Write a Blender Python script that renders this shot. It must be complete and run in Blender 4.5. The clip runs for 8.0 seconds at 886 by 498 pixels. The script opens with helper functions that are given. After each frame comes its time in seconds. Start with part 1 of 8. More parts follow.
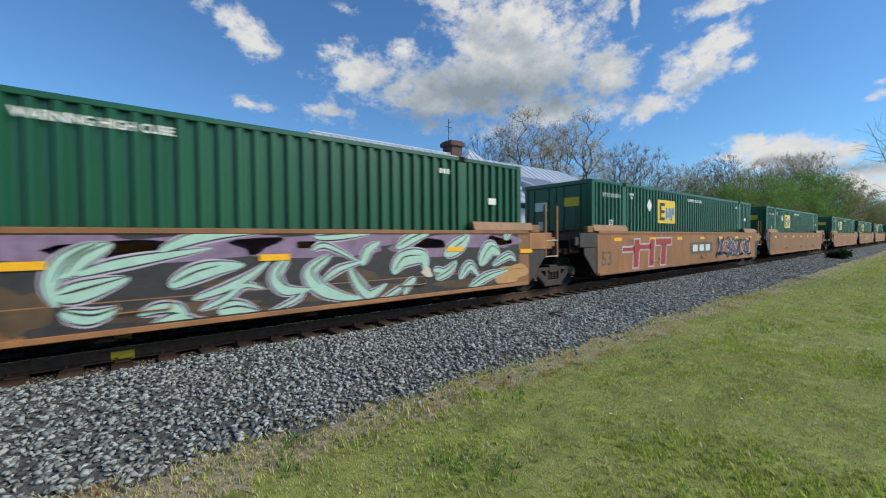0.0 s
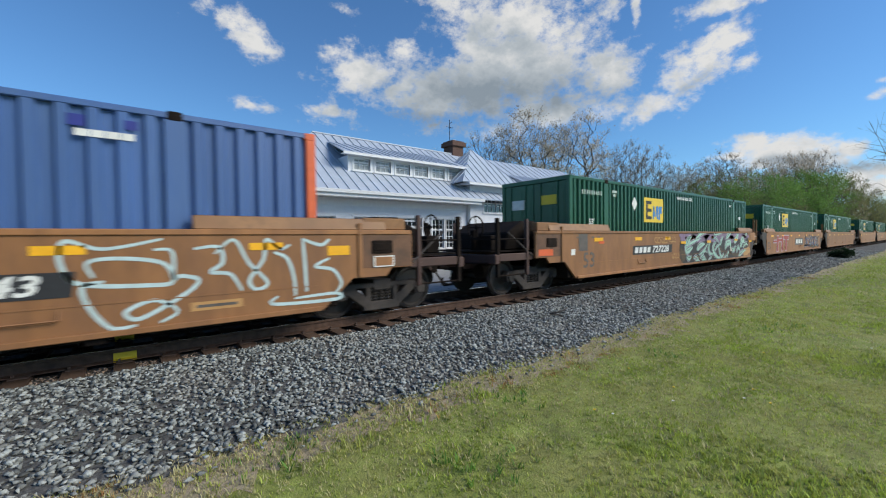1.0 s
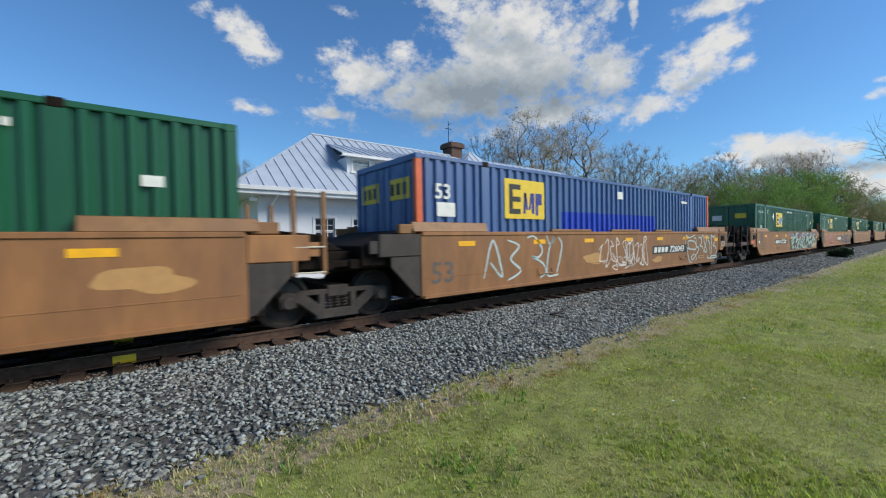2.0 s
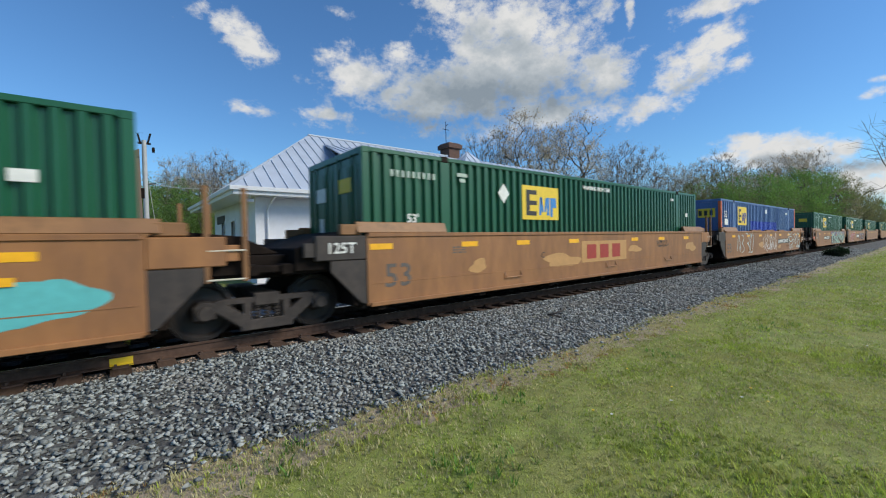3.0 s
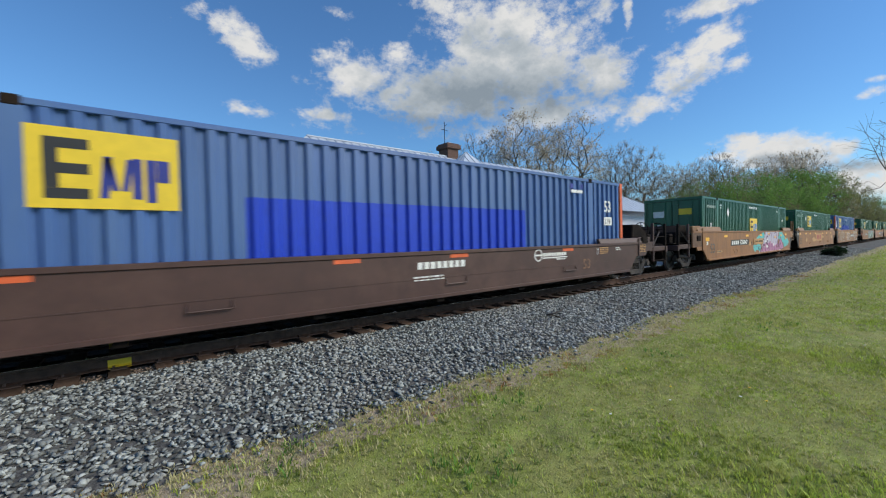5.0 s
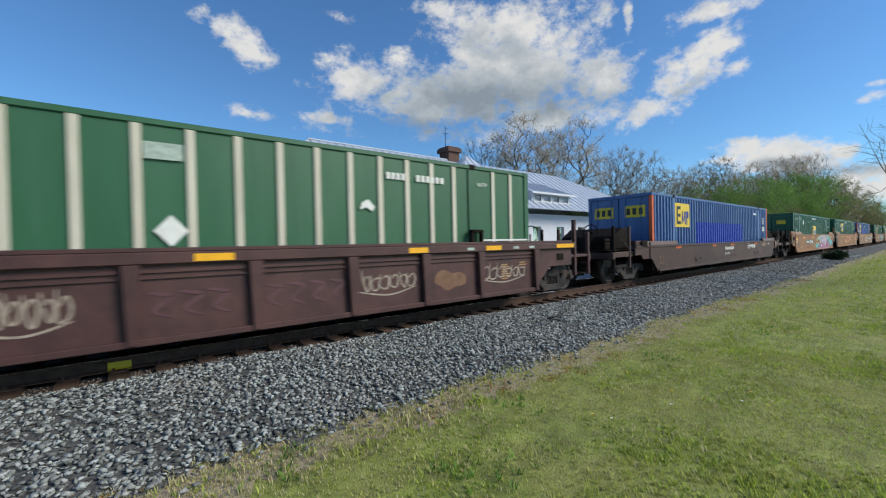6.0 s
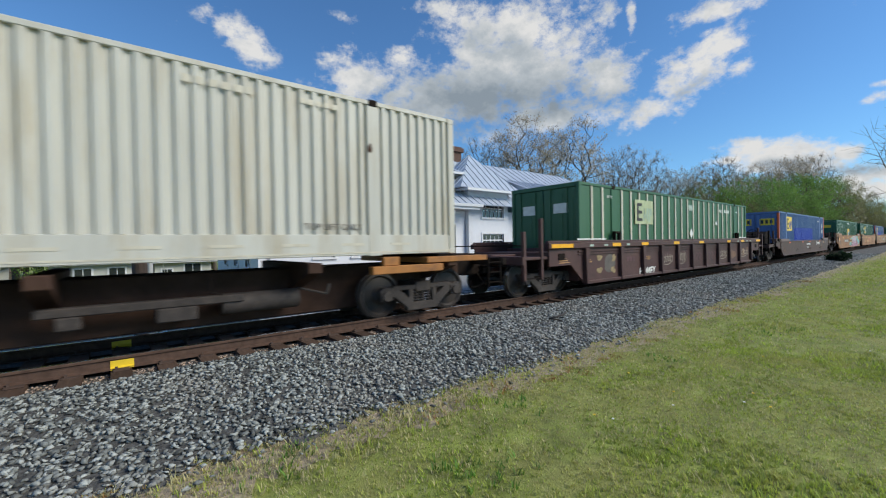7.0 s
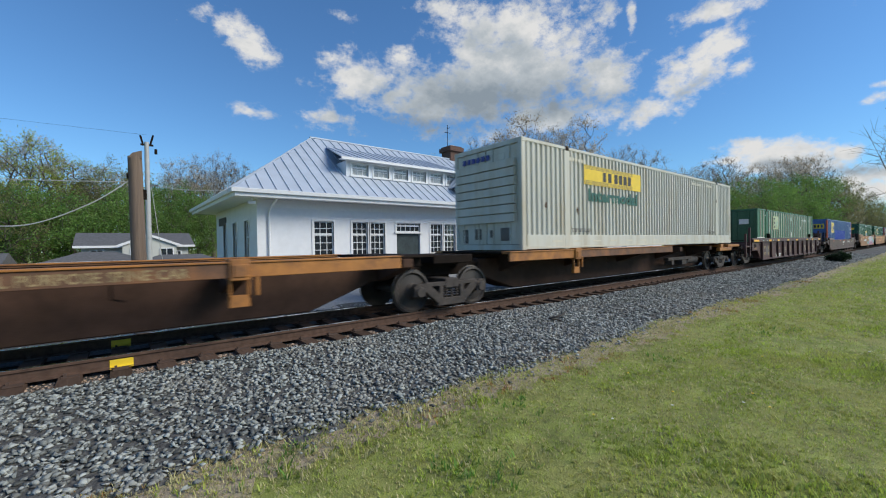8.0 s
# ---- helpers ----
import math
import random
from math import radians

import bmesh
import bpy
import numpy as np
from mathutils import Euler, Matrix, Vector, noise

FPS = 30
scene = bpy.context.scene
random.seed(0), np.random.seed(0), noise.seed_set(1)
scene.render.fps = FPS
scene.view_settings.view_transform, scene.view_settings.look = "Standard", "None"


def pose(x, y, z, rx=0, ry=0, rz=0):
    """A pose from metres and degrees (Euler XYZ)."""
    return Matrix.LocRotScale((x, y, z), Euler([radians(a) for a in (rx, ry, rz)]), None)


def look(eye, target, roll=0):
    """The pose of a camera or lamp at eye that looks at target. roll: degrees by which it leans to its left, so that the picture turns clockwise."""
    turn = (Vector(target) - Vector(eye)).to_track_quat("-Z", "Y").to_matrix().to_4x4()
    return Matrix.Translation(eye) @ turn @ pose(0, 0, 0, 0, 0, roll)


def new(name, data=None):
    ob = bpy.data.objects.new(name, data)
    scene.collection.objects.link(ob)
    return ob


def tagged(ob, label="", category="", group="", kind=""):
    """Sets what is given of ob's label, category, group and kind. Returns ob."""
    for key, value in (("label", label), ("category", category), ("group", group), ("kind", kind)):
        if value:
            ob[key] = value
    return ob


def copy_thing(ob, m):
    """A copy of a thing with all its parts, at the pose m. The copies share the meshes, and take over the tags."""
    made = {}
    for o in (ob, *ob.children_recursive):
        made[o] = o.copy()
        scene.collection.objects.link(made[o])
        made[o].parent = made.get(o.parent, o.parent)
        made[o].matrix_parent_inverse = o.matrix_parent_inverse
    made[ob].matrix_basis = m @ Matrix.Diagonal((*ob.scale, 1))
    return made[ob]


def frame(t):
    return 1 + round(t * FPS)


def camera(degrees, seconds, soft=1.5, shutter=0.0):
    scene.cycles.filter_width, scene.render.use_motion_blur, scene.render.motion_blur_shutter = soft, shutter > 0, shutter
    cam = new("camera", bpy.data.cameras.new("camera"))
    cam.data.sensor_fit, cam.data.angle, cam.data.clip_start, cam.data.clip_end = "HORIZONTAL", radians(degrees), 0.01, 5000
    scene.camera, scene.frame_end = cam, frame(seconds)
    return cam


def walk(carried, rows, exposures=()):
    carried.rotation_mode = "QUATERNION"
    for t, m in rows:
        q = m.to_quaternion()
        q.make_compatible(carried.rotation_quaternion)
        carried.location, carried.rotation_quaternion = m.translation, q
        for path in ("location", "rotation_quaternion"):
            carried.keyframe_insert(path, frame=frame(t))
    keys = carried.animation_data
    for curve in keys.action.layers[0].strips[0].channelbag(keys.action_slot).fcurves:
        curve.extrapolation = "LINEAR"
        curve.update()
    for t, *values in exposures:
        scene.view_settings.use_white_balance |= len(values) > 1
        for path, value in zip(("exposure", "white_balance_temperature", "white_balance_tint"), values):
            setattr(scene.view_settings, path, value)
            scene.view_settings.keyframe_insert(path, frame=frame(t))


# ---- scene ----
EYE = (0.0, 0.0, 1.47)          # height above the rail head, which is z = 0
YC = 7.95                       # middle of the track
LAWN = -0.35                    # level of the lawn
cam = camera(95.6, 8.0, soft=1.1, shutter=0.12)
walk(cam, [
    (0, look(EYE, (6.2791, 7.7787, 1.2154), -0.564)),
    (0.5, look(EYE, (6.2586, 7.7944, 1.1936), -0.441)),
    (1, look(EYE, (6.2541, 7.7991, 1.2230), -0.744)),
    (1.5, look(EYE, (6.2539, 7.7998, 1.2408), -0.936)),
    (3, look(EYE, (6.3069, 7.7579, 1.2731), -1.247)),
    (3.5, look(EYE, (6.3129, 7.7525, 1.2571), -1.401)),
    (4, look(EYE, (6.2974, 7.7648, 1.2452), -1.319)),
    (4.5, look(EYE, (6.3196, 7.7469, 1.2502), -1.404)),
    (6, look(EYE, (6.3207, 7.7483, 1.3589), -1.247)),
    (6.5, look(EYE, (6.3004, 7.7651, 1.3788), -1.200)),
    (7, look(EYE, (6.2853, 7.7770, 1.3551), -1.053)),
    (7.5, look(EYE, (6.2870, 7.7757, 1.3605), -1.015)),
    (8, look(EYE, (6.2898, 7.7733, 1.3462), -0.935)),
])

# ---- world: clear spring sky with broken cumulus, low afternoon sun behind the camera ----
SUN_AZ, SUN_EL = radians(-50), radians(36)     # direction towards the sun, from +x; it stands veiled behind thin cloud
scene.view_settings.exposure = 0.12
world = bpy.data.worlds.new("sky")
scene.world = world
world.use_nodes = True
wn, wl = world.node_tree.nodes, world.node_tree.links
wn.clear()


def wmath(op, a, b=None, c=None):
    n = wn.new("ShaderNodeMath")
    n.operation = op
    for i, val in enumerate((a, b, c)):
        if val is None:
            continue
        if isinstance(val, (int, float)):
            n.inputs[i].default_value = val
        else:
            wl.new(val, n.inputs[i])
    return n.outputs[0]


sky = wn.new("ShaderNodeTexSky")
sky.sky_type, sky.sun_disc = "NISHITA", False
sky.sun_elevation, sky.sun_rotation = SUN_EL, radians(90) - SUN_AZ
sky.air_density, sky.dust_density, sky.ozone_density = 1.1, 0.1, 3.5
wco = wn.new("ShaderNodeTexCoord")
wsep = wn.new("ShaderNodeSeparateXYZ")
wl.new(wco.outputs["Generated"], wsep.inputs[0])
wx, wy, wz = wsep.outputs


def wnoise(scale, detail, rough, sx=1.0, sz=1.0):
    mp = wn.new("ShaderNodeMapping")
    mp.inputs["Scale"].default_value = (sx, sx, sz)
    wl.new(wco.outputs["Generated"], mp.inputs[0])
    n = wn.new("ShaderNodeTexNoise")
    n.inputs["Scale"].default_value, n.inputs["Detail"].default_value, n.inputs["Roughness"].default_value = scale, detail, rough
    wl.new(mp.outputs[0], n.inputs["Vector"])
    return n.outputs["Fac"]


az = wmath("ARCTAN2", wy, wx)
el = wmath("ARCSINE", wz)
# clouds: azimuth, elevation, half width, half height, tilt, weight
GREAT_CLOUD = [
    (1.074, 0.388, 0.083, 0.049, 0, 1),
    (0.992, 0.42, 0.055, 0.034, 0, 0.9),
    (0.855, 0.348, 0.206, 0.061, 0, 1.1),
    (0.709, 0.393, 0.174, 0.081, 0, 1.15),
    (0.727, 0.483, 0.174, 0.048, 0, 1),
    (0.602, 0.432, 0.096, 0.065, 0, 1),
    (0.51, 0.358, 0.066, 0.056, 0, 1),
    (0.517, 0.283, 0.075, 0.024, -0.1, 0.9),
    (0.638, 0.291, 0.144, 0.037, -0.15, 0.95),
    (0.899, 0.273, 0.132, 0.033, 0, 0.62),
    (0.85, 0.527, 0.083, 0.022, 0, 0.8),
]
SMALL_CLOUDS = [
    (0.407, 0.285, 0.064, 0.027, -0.3, 0.91),
    (0.358, 0.331, 0.058, 0.048, -0.7, 1),
    (0.308, 0.356, 0.066, 0.045, -0.5, 1),
    (0.265, 0.368, 0.027, 0.018, -0.2, 0.91),
    (0.25, 0.329, 0.025, 0.016, 0, 0.91),
    (0.501, 0.482, 0.035, 0.027, 0.5, 0.91),
    (0.447, 0.467, 0.011, 0.032, 0, 0.91),
    (0.29, 0.436, 0.066, 0.019, 0, 0.96),
    (1.361, 0.446, 0.041, 0.03, 0.5, 1),
    (1.326, 0.421, 0.048, 0.029, 0.6, 1),
    (1.291, 0.403, 0.031, 0.019, 0.5, 0.96),
    (1.416, 0.466, 0.035, 0.019, -0.4, 0.66),
]
LOW_CLOUDS = [
    (1.123, 0.507, 0.045, 0.013, 0.2, 0.68),
    (1.335, 0.295, 0.045, 0.015, 0.1, 0.91),
    (1.162, 0.297, 0.056, 0.015, 0, 0.86),
    (1.131, 0.275, 0.091, 0.033, 0.1, 0.56),
    (1.166, 0.387, 0.03, 0.011, 0, 0.58),
    (1.211, 0.366, 0.029, 0.012, 0.2, 0.58),
    (0.237, 0.179, 0.034, 0.018, 0, 1),
    (0.194, 0.155, 0.067, 0.028, 0.1, 1),
    (0.156, 0.135, 0.062, 0.024, 0.1, 1),
    (0.266, 0.158, 0.043, 0.009, 0, 0.81),
    (0.104, 0.141, 0.02, 0.017, 0, 0.96),
    (0.083, 0.104, 0.054, 0.022, 0, 0.96),
    (0.064, 0.078, 0.06, 0.028, 0, 0.91),
    (0.066, 0.231, 0.021, 0.009, -0.1, 0.81),
    (0.062, 0.251, 0.017, 0.006, 0, 0.66),
]
FAR_CLOUDS = [(-0.5, 0.30, 0.35, 0.10, 0, 0.9), (-1.9, 0.40, 0.35, 0.12, 0.2, 0.9), (2.5, 0.35, 0.30, 0.09, 0.1, 0.9)]
GREY_BASES = [
    (0.786, 0.339, 0.231, 0.059, 0, 1),
    (0.912, 0.286, 0.18, 0.038, 0, 0.9),
    (0.637, 0.309, 0.118, 0.036, -0.1, 0.8),
    (0.742, 0.447, 0.082, 0.033, 0.3, 0.5),
    (0.487, 0.32, 0.047, 0.023, -0.4, 0.35),
    (0.184, 0.139, 0.041, 0.009, 0.1, 0.8),
    (0.09, 0.115, 0.034, 0.009, 0, 0.8),
    (0.343, 0.306, 0.041, 0.011, -0.6, 0.4),
]


def spread_of(rows, soft):
    """Soft field that peaks where the named clouds stand."""
    field = None
    for ca, ce, ra, re, tilt, weight in rows:
        da, de = wmath("SUBTRACT", az, ca), wmath("SUBTRACT", el, ce)
        c, s = math.cos(tilt), math.sin(tilt)
        p = wmath("ADD", wmath("MULTIPLY", da, c / ra), wmath("MULTIPLY", de, s / ra))
        q = wmath("ADD", wmath("MULTIPLY", da, -s / re), wmath("MULTIPLY", de, c / re))
        d = wmath("ADD", wmath("MULTIPLY", p, p), wmath("MULTIPLY", q, q))
        b = wmath("MULTIPLY", wmath("POWER", 2.718, wmath("MULTIPLY", d, -soft)), weight)
        field = b if field is None else wmath("MAXIMUM", field, b)
    return field


cover = spread_of(GREAT_CLOUD + SMALL_CLOUDS + LOW_CLOUDS + FAR_CLOUDS, 0.54)
grey = spread_of(GREY_BASES, 0.8)
puff = wnoise(11.0, 6.0, 0.6, 1.0, 1.4)
fine = wnoise(34.0, 7.0, 0.65, 1.0, 1.5)
lump = wnoise(16.0, 5.0, 0.55, 1.0, 1.4)


def centred(noise_out, amount):
    return wmath("MULTIPLY", wmath("SUBTRACT", noise_out, 0.5), amount)


body = wmath("ADD", cover, wmath("ADD", centred(puff, 1.35), centred(fine, 1.2)))
alpha = wn.new("ShaderNodeMapRange")
alpha.interpolation_type = "SMOOTHSTEP"
alpha.inputs["From Min"].default_value, alpha.inputs["From Max"].default_value = 0.40, 0.98
wl.new(body, alpha.inputs["Value"])
ramp = wn.new("ShaderNodeValToRGB")
ramp.color_ramp.elements[0].position, ramp.color_ramp.elements[0].color = 0.22, (0.97, 0.97, 0.96, 1)
ramp.color_ramp.elements[1].position, ramp.color_ramp.elements[1].color = 1.0, (0.33, 0.40, 0.47, 1)
mid = ramp.color_ramp.elements.new(0.55)
mid.color = (0.60, 0.66, 0.71, 1)
shade = wmath("ADD", wmath("MULTIPLY", grey, 0.80), wmath("ADD", 0.22, wmath("ADD", centred(lump, 0.9), centred(fine, 0.5))))
wl.new(shade, ramp.inputs[0])
cloud = wn.new("ShaderNodeVectorMath")
cloud.operation = "SCALE"
cloud.inputs["Scale"].default_value = 7.2
wl.new(ramp.outputs[0], cloud.inputs[0])
tint = wn.new("ShaderNodeVectorMath")
tint.operation = "MULTIPLY"
tint.inputs[1].default_value = (0.70, 1.05, 1.33)
wl.new(sky.outputs[0], tint.inputs[0])
wmix = wn.new("ShaderNodeMix")
wmix.data_type = "RGBA"
wl.new(alpha.outputs[0], wmix.inputs["Factor"])
wl.new(tint.outputs[0], wmix.inputs["A"])
wl.new(cloud.outputs[0], wmix.inputs["B"])
wbg = wn.new("ShaderNodeBackground")
wbg.inputs["Strength"].default_value = 0.098
wl.new(wmix.outputs["Result"], wbg.inputs["Color"])
wout = wn.new("ShaderNodeOutputWorld")
wl.new(wbg.outputs[0], wout.inputs["Surface"])

sun = new("sun", bpy.data.lights.new("sun", "SUN"))
sun.data.energy, sun.data.angle, sun.data.color = 3.6, radians(30), (1.0, 0.94, 0.80)
sun.matrix_world = look((0, 0, 60), (-math.cos(SUN_AZ) * math.cos(SUN_EL), -math.sin(SUN_AZ) * math.cos(SUN_EL), 60 - math.sin(SUN_EL)))


# ---- materials ----
def mat(name, base, rough=0.6, metal=0.0, var=0.25, scale=6.0, stain=None, stain_amt=0.0, stain_scale=1.2, bump=0.15, bump_scale=50.0,
        stretch=(1, 1, 1), rand=0.0, trans=0.0, spec=0.5, island=0.0, thin=0.0):
    """Painted, cast or natural surface: fine grain, larger stains, fine relief, a shift from object to object."""
    m = bpy.data.materials.new(name)
    m.use_nodes = True
    n, l = m.node_tree.nodes, m.node_tree.links
    b = n["Principled BSDF"]
    co = n.new("ShaderNodeTexCoord")
    mp = n.new("ShaderNodeMapping")
    mp.inputs["Scale"].default_value = stretch
    l.new(co.outputs["Object"], mp.inputs[0])
    n1 = n.new("ShaderNodeTexNoise")
    n1.inputs["Scale"].default_value, n1.inputs["Detail"].default_value, n1.inputs["Roughness"].default_value = scale, 6, 0.65
    l.new(mp.outputs[0], n1.inputs["Vector"])
    r1 = n.new("ShaderNodeMapRange")
    r1.inputs["From Min"].default_value, r1.inputs["From Max"].default_value = 0.3, 0.7
    r1.inputs["To Min"].default_value, r1.inputs["To Max"].default_value = 1 - var, 1 + var
    l.new(n1.outputs["Fac"], r1.inputs["Value"])
    tone = r1.outputs[0]
    for amt, node, out in ((rand, "ShaderNodeObjectInfo", "Random"), (island, "ShaderNodeNewGeometry", "Random Per Island")):
        if amt:
            oi = n.new(node)
            r2 = n.new("ShaderNodeMapRange")
            r2.inputs["To Min"].default_value, r2.inputs["To Max"].default_value = 1 - amt, 1 + amt
            l.new(oi.outputs[out], r2.inputs["Value"])
            mu = n.new("ShaderNodeMath")
            mu.operation = "MULTIPLY"
            l.new(tone, mu.inputs[0])
            l.new(r2.outputs[0], mu.inputs[1])
            tone = mu.outputs[0]
    sc = n.new("ShaderNodeVectorMath")
    sc.operation = "SCALE"
    sc.inputs[0].default_value = base
    l.new(tone, sc.inputs["Scale"])
    col = sc.outputs[0]
    if stain is not None:
        n2 = n.new("ShaderNodeTexNoise")
        n2.inputs["Scale"].default_value, n2.inputs["Detail"].default_value, n2.inputs["Roughness"].default_value = stain_scale, 7, 0.7
        l.new(mp.outputs[0], n2.inputs["Vector"])
        r3 = n.new("ShaderNodeMapRange")
        r3.inputs["From Min"].default_value, r3.inputs["From Max"].default_value = 0.48, 0.72
        r3.inputs["To Max"].default_value = stain_amt
        l.new(n2.outputs["Fac"], r3.inputs["Value"])
        mx = n.new("ShaderNodeMix")
        mx.data_type = "RGBA"
        mx.inputs["B"].default_value = (*stain, 1)
        l.new(r3.outputs[0], mx.inputs["Factor"])
        l.new(col, mx.inputs["A"])
        col = mx.outputs["Result"]
    l.new(col, b.inputs["Base Color"])
    b.inputs["Roughness"].default_value, b.inputs["Metallic"].default_value = rough, metal
    b.inputs["Specular IOR Level"].default_value = spec
    if trans:
        b.inputs["Transmission Weight"].default_value = trans
    if bump:
        n3 = n.new("ShaderNodeTexNoise")
        n3.inputs["Scale"].default_value, n3.inputs["Detail"].default_value = bump_scale, 4
        l.new(mp.outputs[0], n3.inputs["Vector"])
        bp = n.new("ShaderNodeBump")
        bp.inputs["Strength"].default_value, bp.inputs["Distance"].default_value = bump, 0.02
        l.new(n3.outputs["Fac"], bp.inputs["Height"])
        l.new(bp.outputs[0], b.inputs["Normal"])
    if thin:
        tr = n.new("ShaderNodeBsdfTranslucent")
        ad = n.new("ShaderNodeMixShader")
        ad.inputs[0].default_value = thin
        l.new(col, tr.inputs["Color"])
        l.new(b.outputs[0], ad.inputs[1])
        l.new(tr.outputs[0], ad.inputs[2])
        l.new(ad.outputs[0], n["Material Output"].inputs["Surface"])
    return m


RUST, DUST = (0.13, 0.055, 0.025), (0.30, 0.24, 0.17)
DOWN = (1, 1, 0.15)
m_green = mat("green_paint", (0.009, 0.086, 0.038), 0.34, var=0.14, scale=2, stain=(0.022, 0.125, 0.062), stain_amt=0.5, stain_scale=0.9, stretch=DOWN, bump=0.05, rand=0.1)
m_green_old = mat("faded_green_paint", (0.020, 0.100, 0.042), 0.5, var=0.12, scale=2, stain=(0.055, 0.145, 0.08), stain_amt=0.55, stretch=DOWN, bump=0.05)
m_blue = mat("blue_paint", (0.058, 0.122, 0.30), 0.45, var=0.15, scale=1.5, stain=(0.11, 0.18, 0.31), stain_amt=0.6, stain_scale=0.7, stretch=DOWN, bump=0.05)
m_blue_new = mat("fresh_blue_patch", (0.012, 0.045, 0.45), 0.35, var=0.08, bump=0.03)
m_white = mat("white_box_paint", (0.51, 0.50, 0.445), 0.5, var=0.10, scale=2, stain=(0.36, 0.27, 0.14), stain_amt=0.6, stain_scale=2.2, stretch=DOWN, bump=0.05)
m_orange_end = mat("orange_post_paint", (0.62, 0.11, 0.03), 0.5, var=0.15)
m_tan = mat("car_yellow_brown_paint", (0.275, 0.122, 0.043), 0.6, var=0.24, scale=3, stain=(0.16, 0.074, 0.038), stain_amt=0.75, stain_scale=1.3, stretch=(1, 1, 0.3), bump=0.1, rand=0.15)
m_tan_cap = mat("car_yellow_top_paint", (0.24, 0.115, 0.042), 0.6, var=0.25, stain=RUST, stain_amt=0.8, stain_scale=1.5, bump=0.1)
m_brown = mat("car_oxide_brown_paint", (0.056, 0.025, 0.019), 0.6, var=0.18, scale=3, stain=(0.105, 0.055, 0.04), stain_amt=0.6, stain_scale=0.8, bump=0.1)
m_red = mat("car_oxide_red_paint", (0.058, 0.022, 0.020), 0.6, var=0.3, scale=3, stain=(0.10, 0.045, 0.036), stain_amt=0.7, stain_scale=0.8, bump=0.1)
m_orange = mat("car_orange_paint", (0.34, 0.135, 0.028), 0.6, var=0.25, scale=3, stain=(0.09, 0.04, 0.022), stain_amt=0.95, stain_scale=1.6, bump=0.15)
m_endgrey = mat("sooty_grey_end_paint", (0.036, 0.029, 0.026), 0.7, var=0.25, scale=4, stain=(0.07, 0.05, 0.04), stain_amt=0.6, stain_scale=2, bump=0.1)
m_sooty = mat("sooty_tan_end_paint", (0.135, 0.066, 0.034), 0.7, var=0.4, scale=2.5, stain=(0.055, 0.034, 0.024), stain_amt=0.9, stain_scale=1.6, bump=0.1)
m_rustsill = mat("rusted_orange_sill_paint", (0.115, 0.055, 0.030), 0.7, var=0.35, scale=3, stain=(0.27, 0.105, 0.03), stain_amt=0.9, stain_scale=1.8, bump=0.2)
m_silltext = mat("worn_cream_lettering", (0.27, 0.20, 0.10), 0.7, var=0.4, scale=9, bump=0.02)
m_dark = mat("grimy_black_steel", (0.012, 0.0085, 0.007), 0.8, var=0.35, stain=(0.035, 0.022, 0.015), stain_amt=0.7, bump=0.2, spec=0.1)
m_sill = mat("brown_dusted_sill", (0.050, 0.027, 0.019), 0.8, var=0.35, scale=2, stain=(0.075, 0.04, 0.025), stain_amt=0.7, stain_scale=1.2, bump=0.2, spec=0.2)
m_truck = mat("dusty_cast_steel", (0.036, 0.029, 0.026), 0.8, var=0.35, stain=(0.085, 0.066, 0.056), stain_amt=0.7, stain_scale=4, bump=0.3)
m_wheel = mat("dusty_wheel_steel", (0.026, 0.020, 0.018), 0.6, var=0.3, stain=(0.06, 0.04, 0.03), stain_amt=0.6, bump=0.15)
m_tread = mat("worn_wheel_tread", (0.42, 0.41, 0.40), 0.3, 1.0, var=0.1, bump=0.05)
m_yellow = mat("yellow_reflector", (0.85, 0.42, 0.01), 0.4, var=0.12, bump=0.05)
m_sign_yellow = mat("yellow_sign_paint", (0.72, 0.50, 0.025), 0.5, var=0.08, bump=0.04)
m_faded_yellow = mat("bleached_yellow_sign_paint", (0.42, 0.46, 0.27), 0.6, var=0.2, scale=3, stain=(0.25, 0.34, 0.20), stain_amt=0.6, bump=0.04)
m_faded_blue = mat("bleached_sign_lettering", (0.30, 0.40, 0.30), 0.6, var=0.25, scale=3, bump=0.02)
m_lettwhite = mat("white_lettering", (0.70, 0.70, 0.66), 0.6, var=0.12, bump=0.02)
m_lettblack = mat("black_lettering", (0.02, 0.02, 0.022), 0.6, var=0.2, bump=0.02)
m_lettblue = mat("blue_lettering", (0.03, 0.20, 0.52), 0.5, var=0.12, bump=0.02)
m_lettnavy = mat("navy_lettering", (0.02, 0.03, 0.22), 0.5, var=0.12, bump=0.02)
m_lettred = mat("red_lettering", (0.32, 0.03, 0.02), 0.5, var=0.15, bump=0.02)
m_lettteal = mat("teal_lettering", (0.012, 0.085, 0.062), 0.5, var=0.15, bump=0.02)
m_lettgrey = mat("worn_grey_lettering", (0.10, 0.085, 0.075), 0.6, var=0.25, bump=0.02)
m_worn_white = mat("worn_white_marking", (0.36, 0.44, 0.38), 0.6, var=0.35, scale=12, bump=0.02)
m_cream = mat("cream_post_paint", (0.56, 0.52, 0.42), 0.55, var=0.12, stain=(0.36, 0.31, 0.22), stain_amt=0.5, stretch=DOWN, bump=0.05)
m_mint = mat("mint_spray_paint", (0.36, 0.55, 0.45), 0.55, var=0.10, bump=0.02)
m_violet = mat("violet_spray_paint", (0.21, 0.14, 0.22), 0.6, var=0.35, scale=4, bump=0.02)
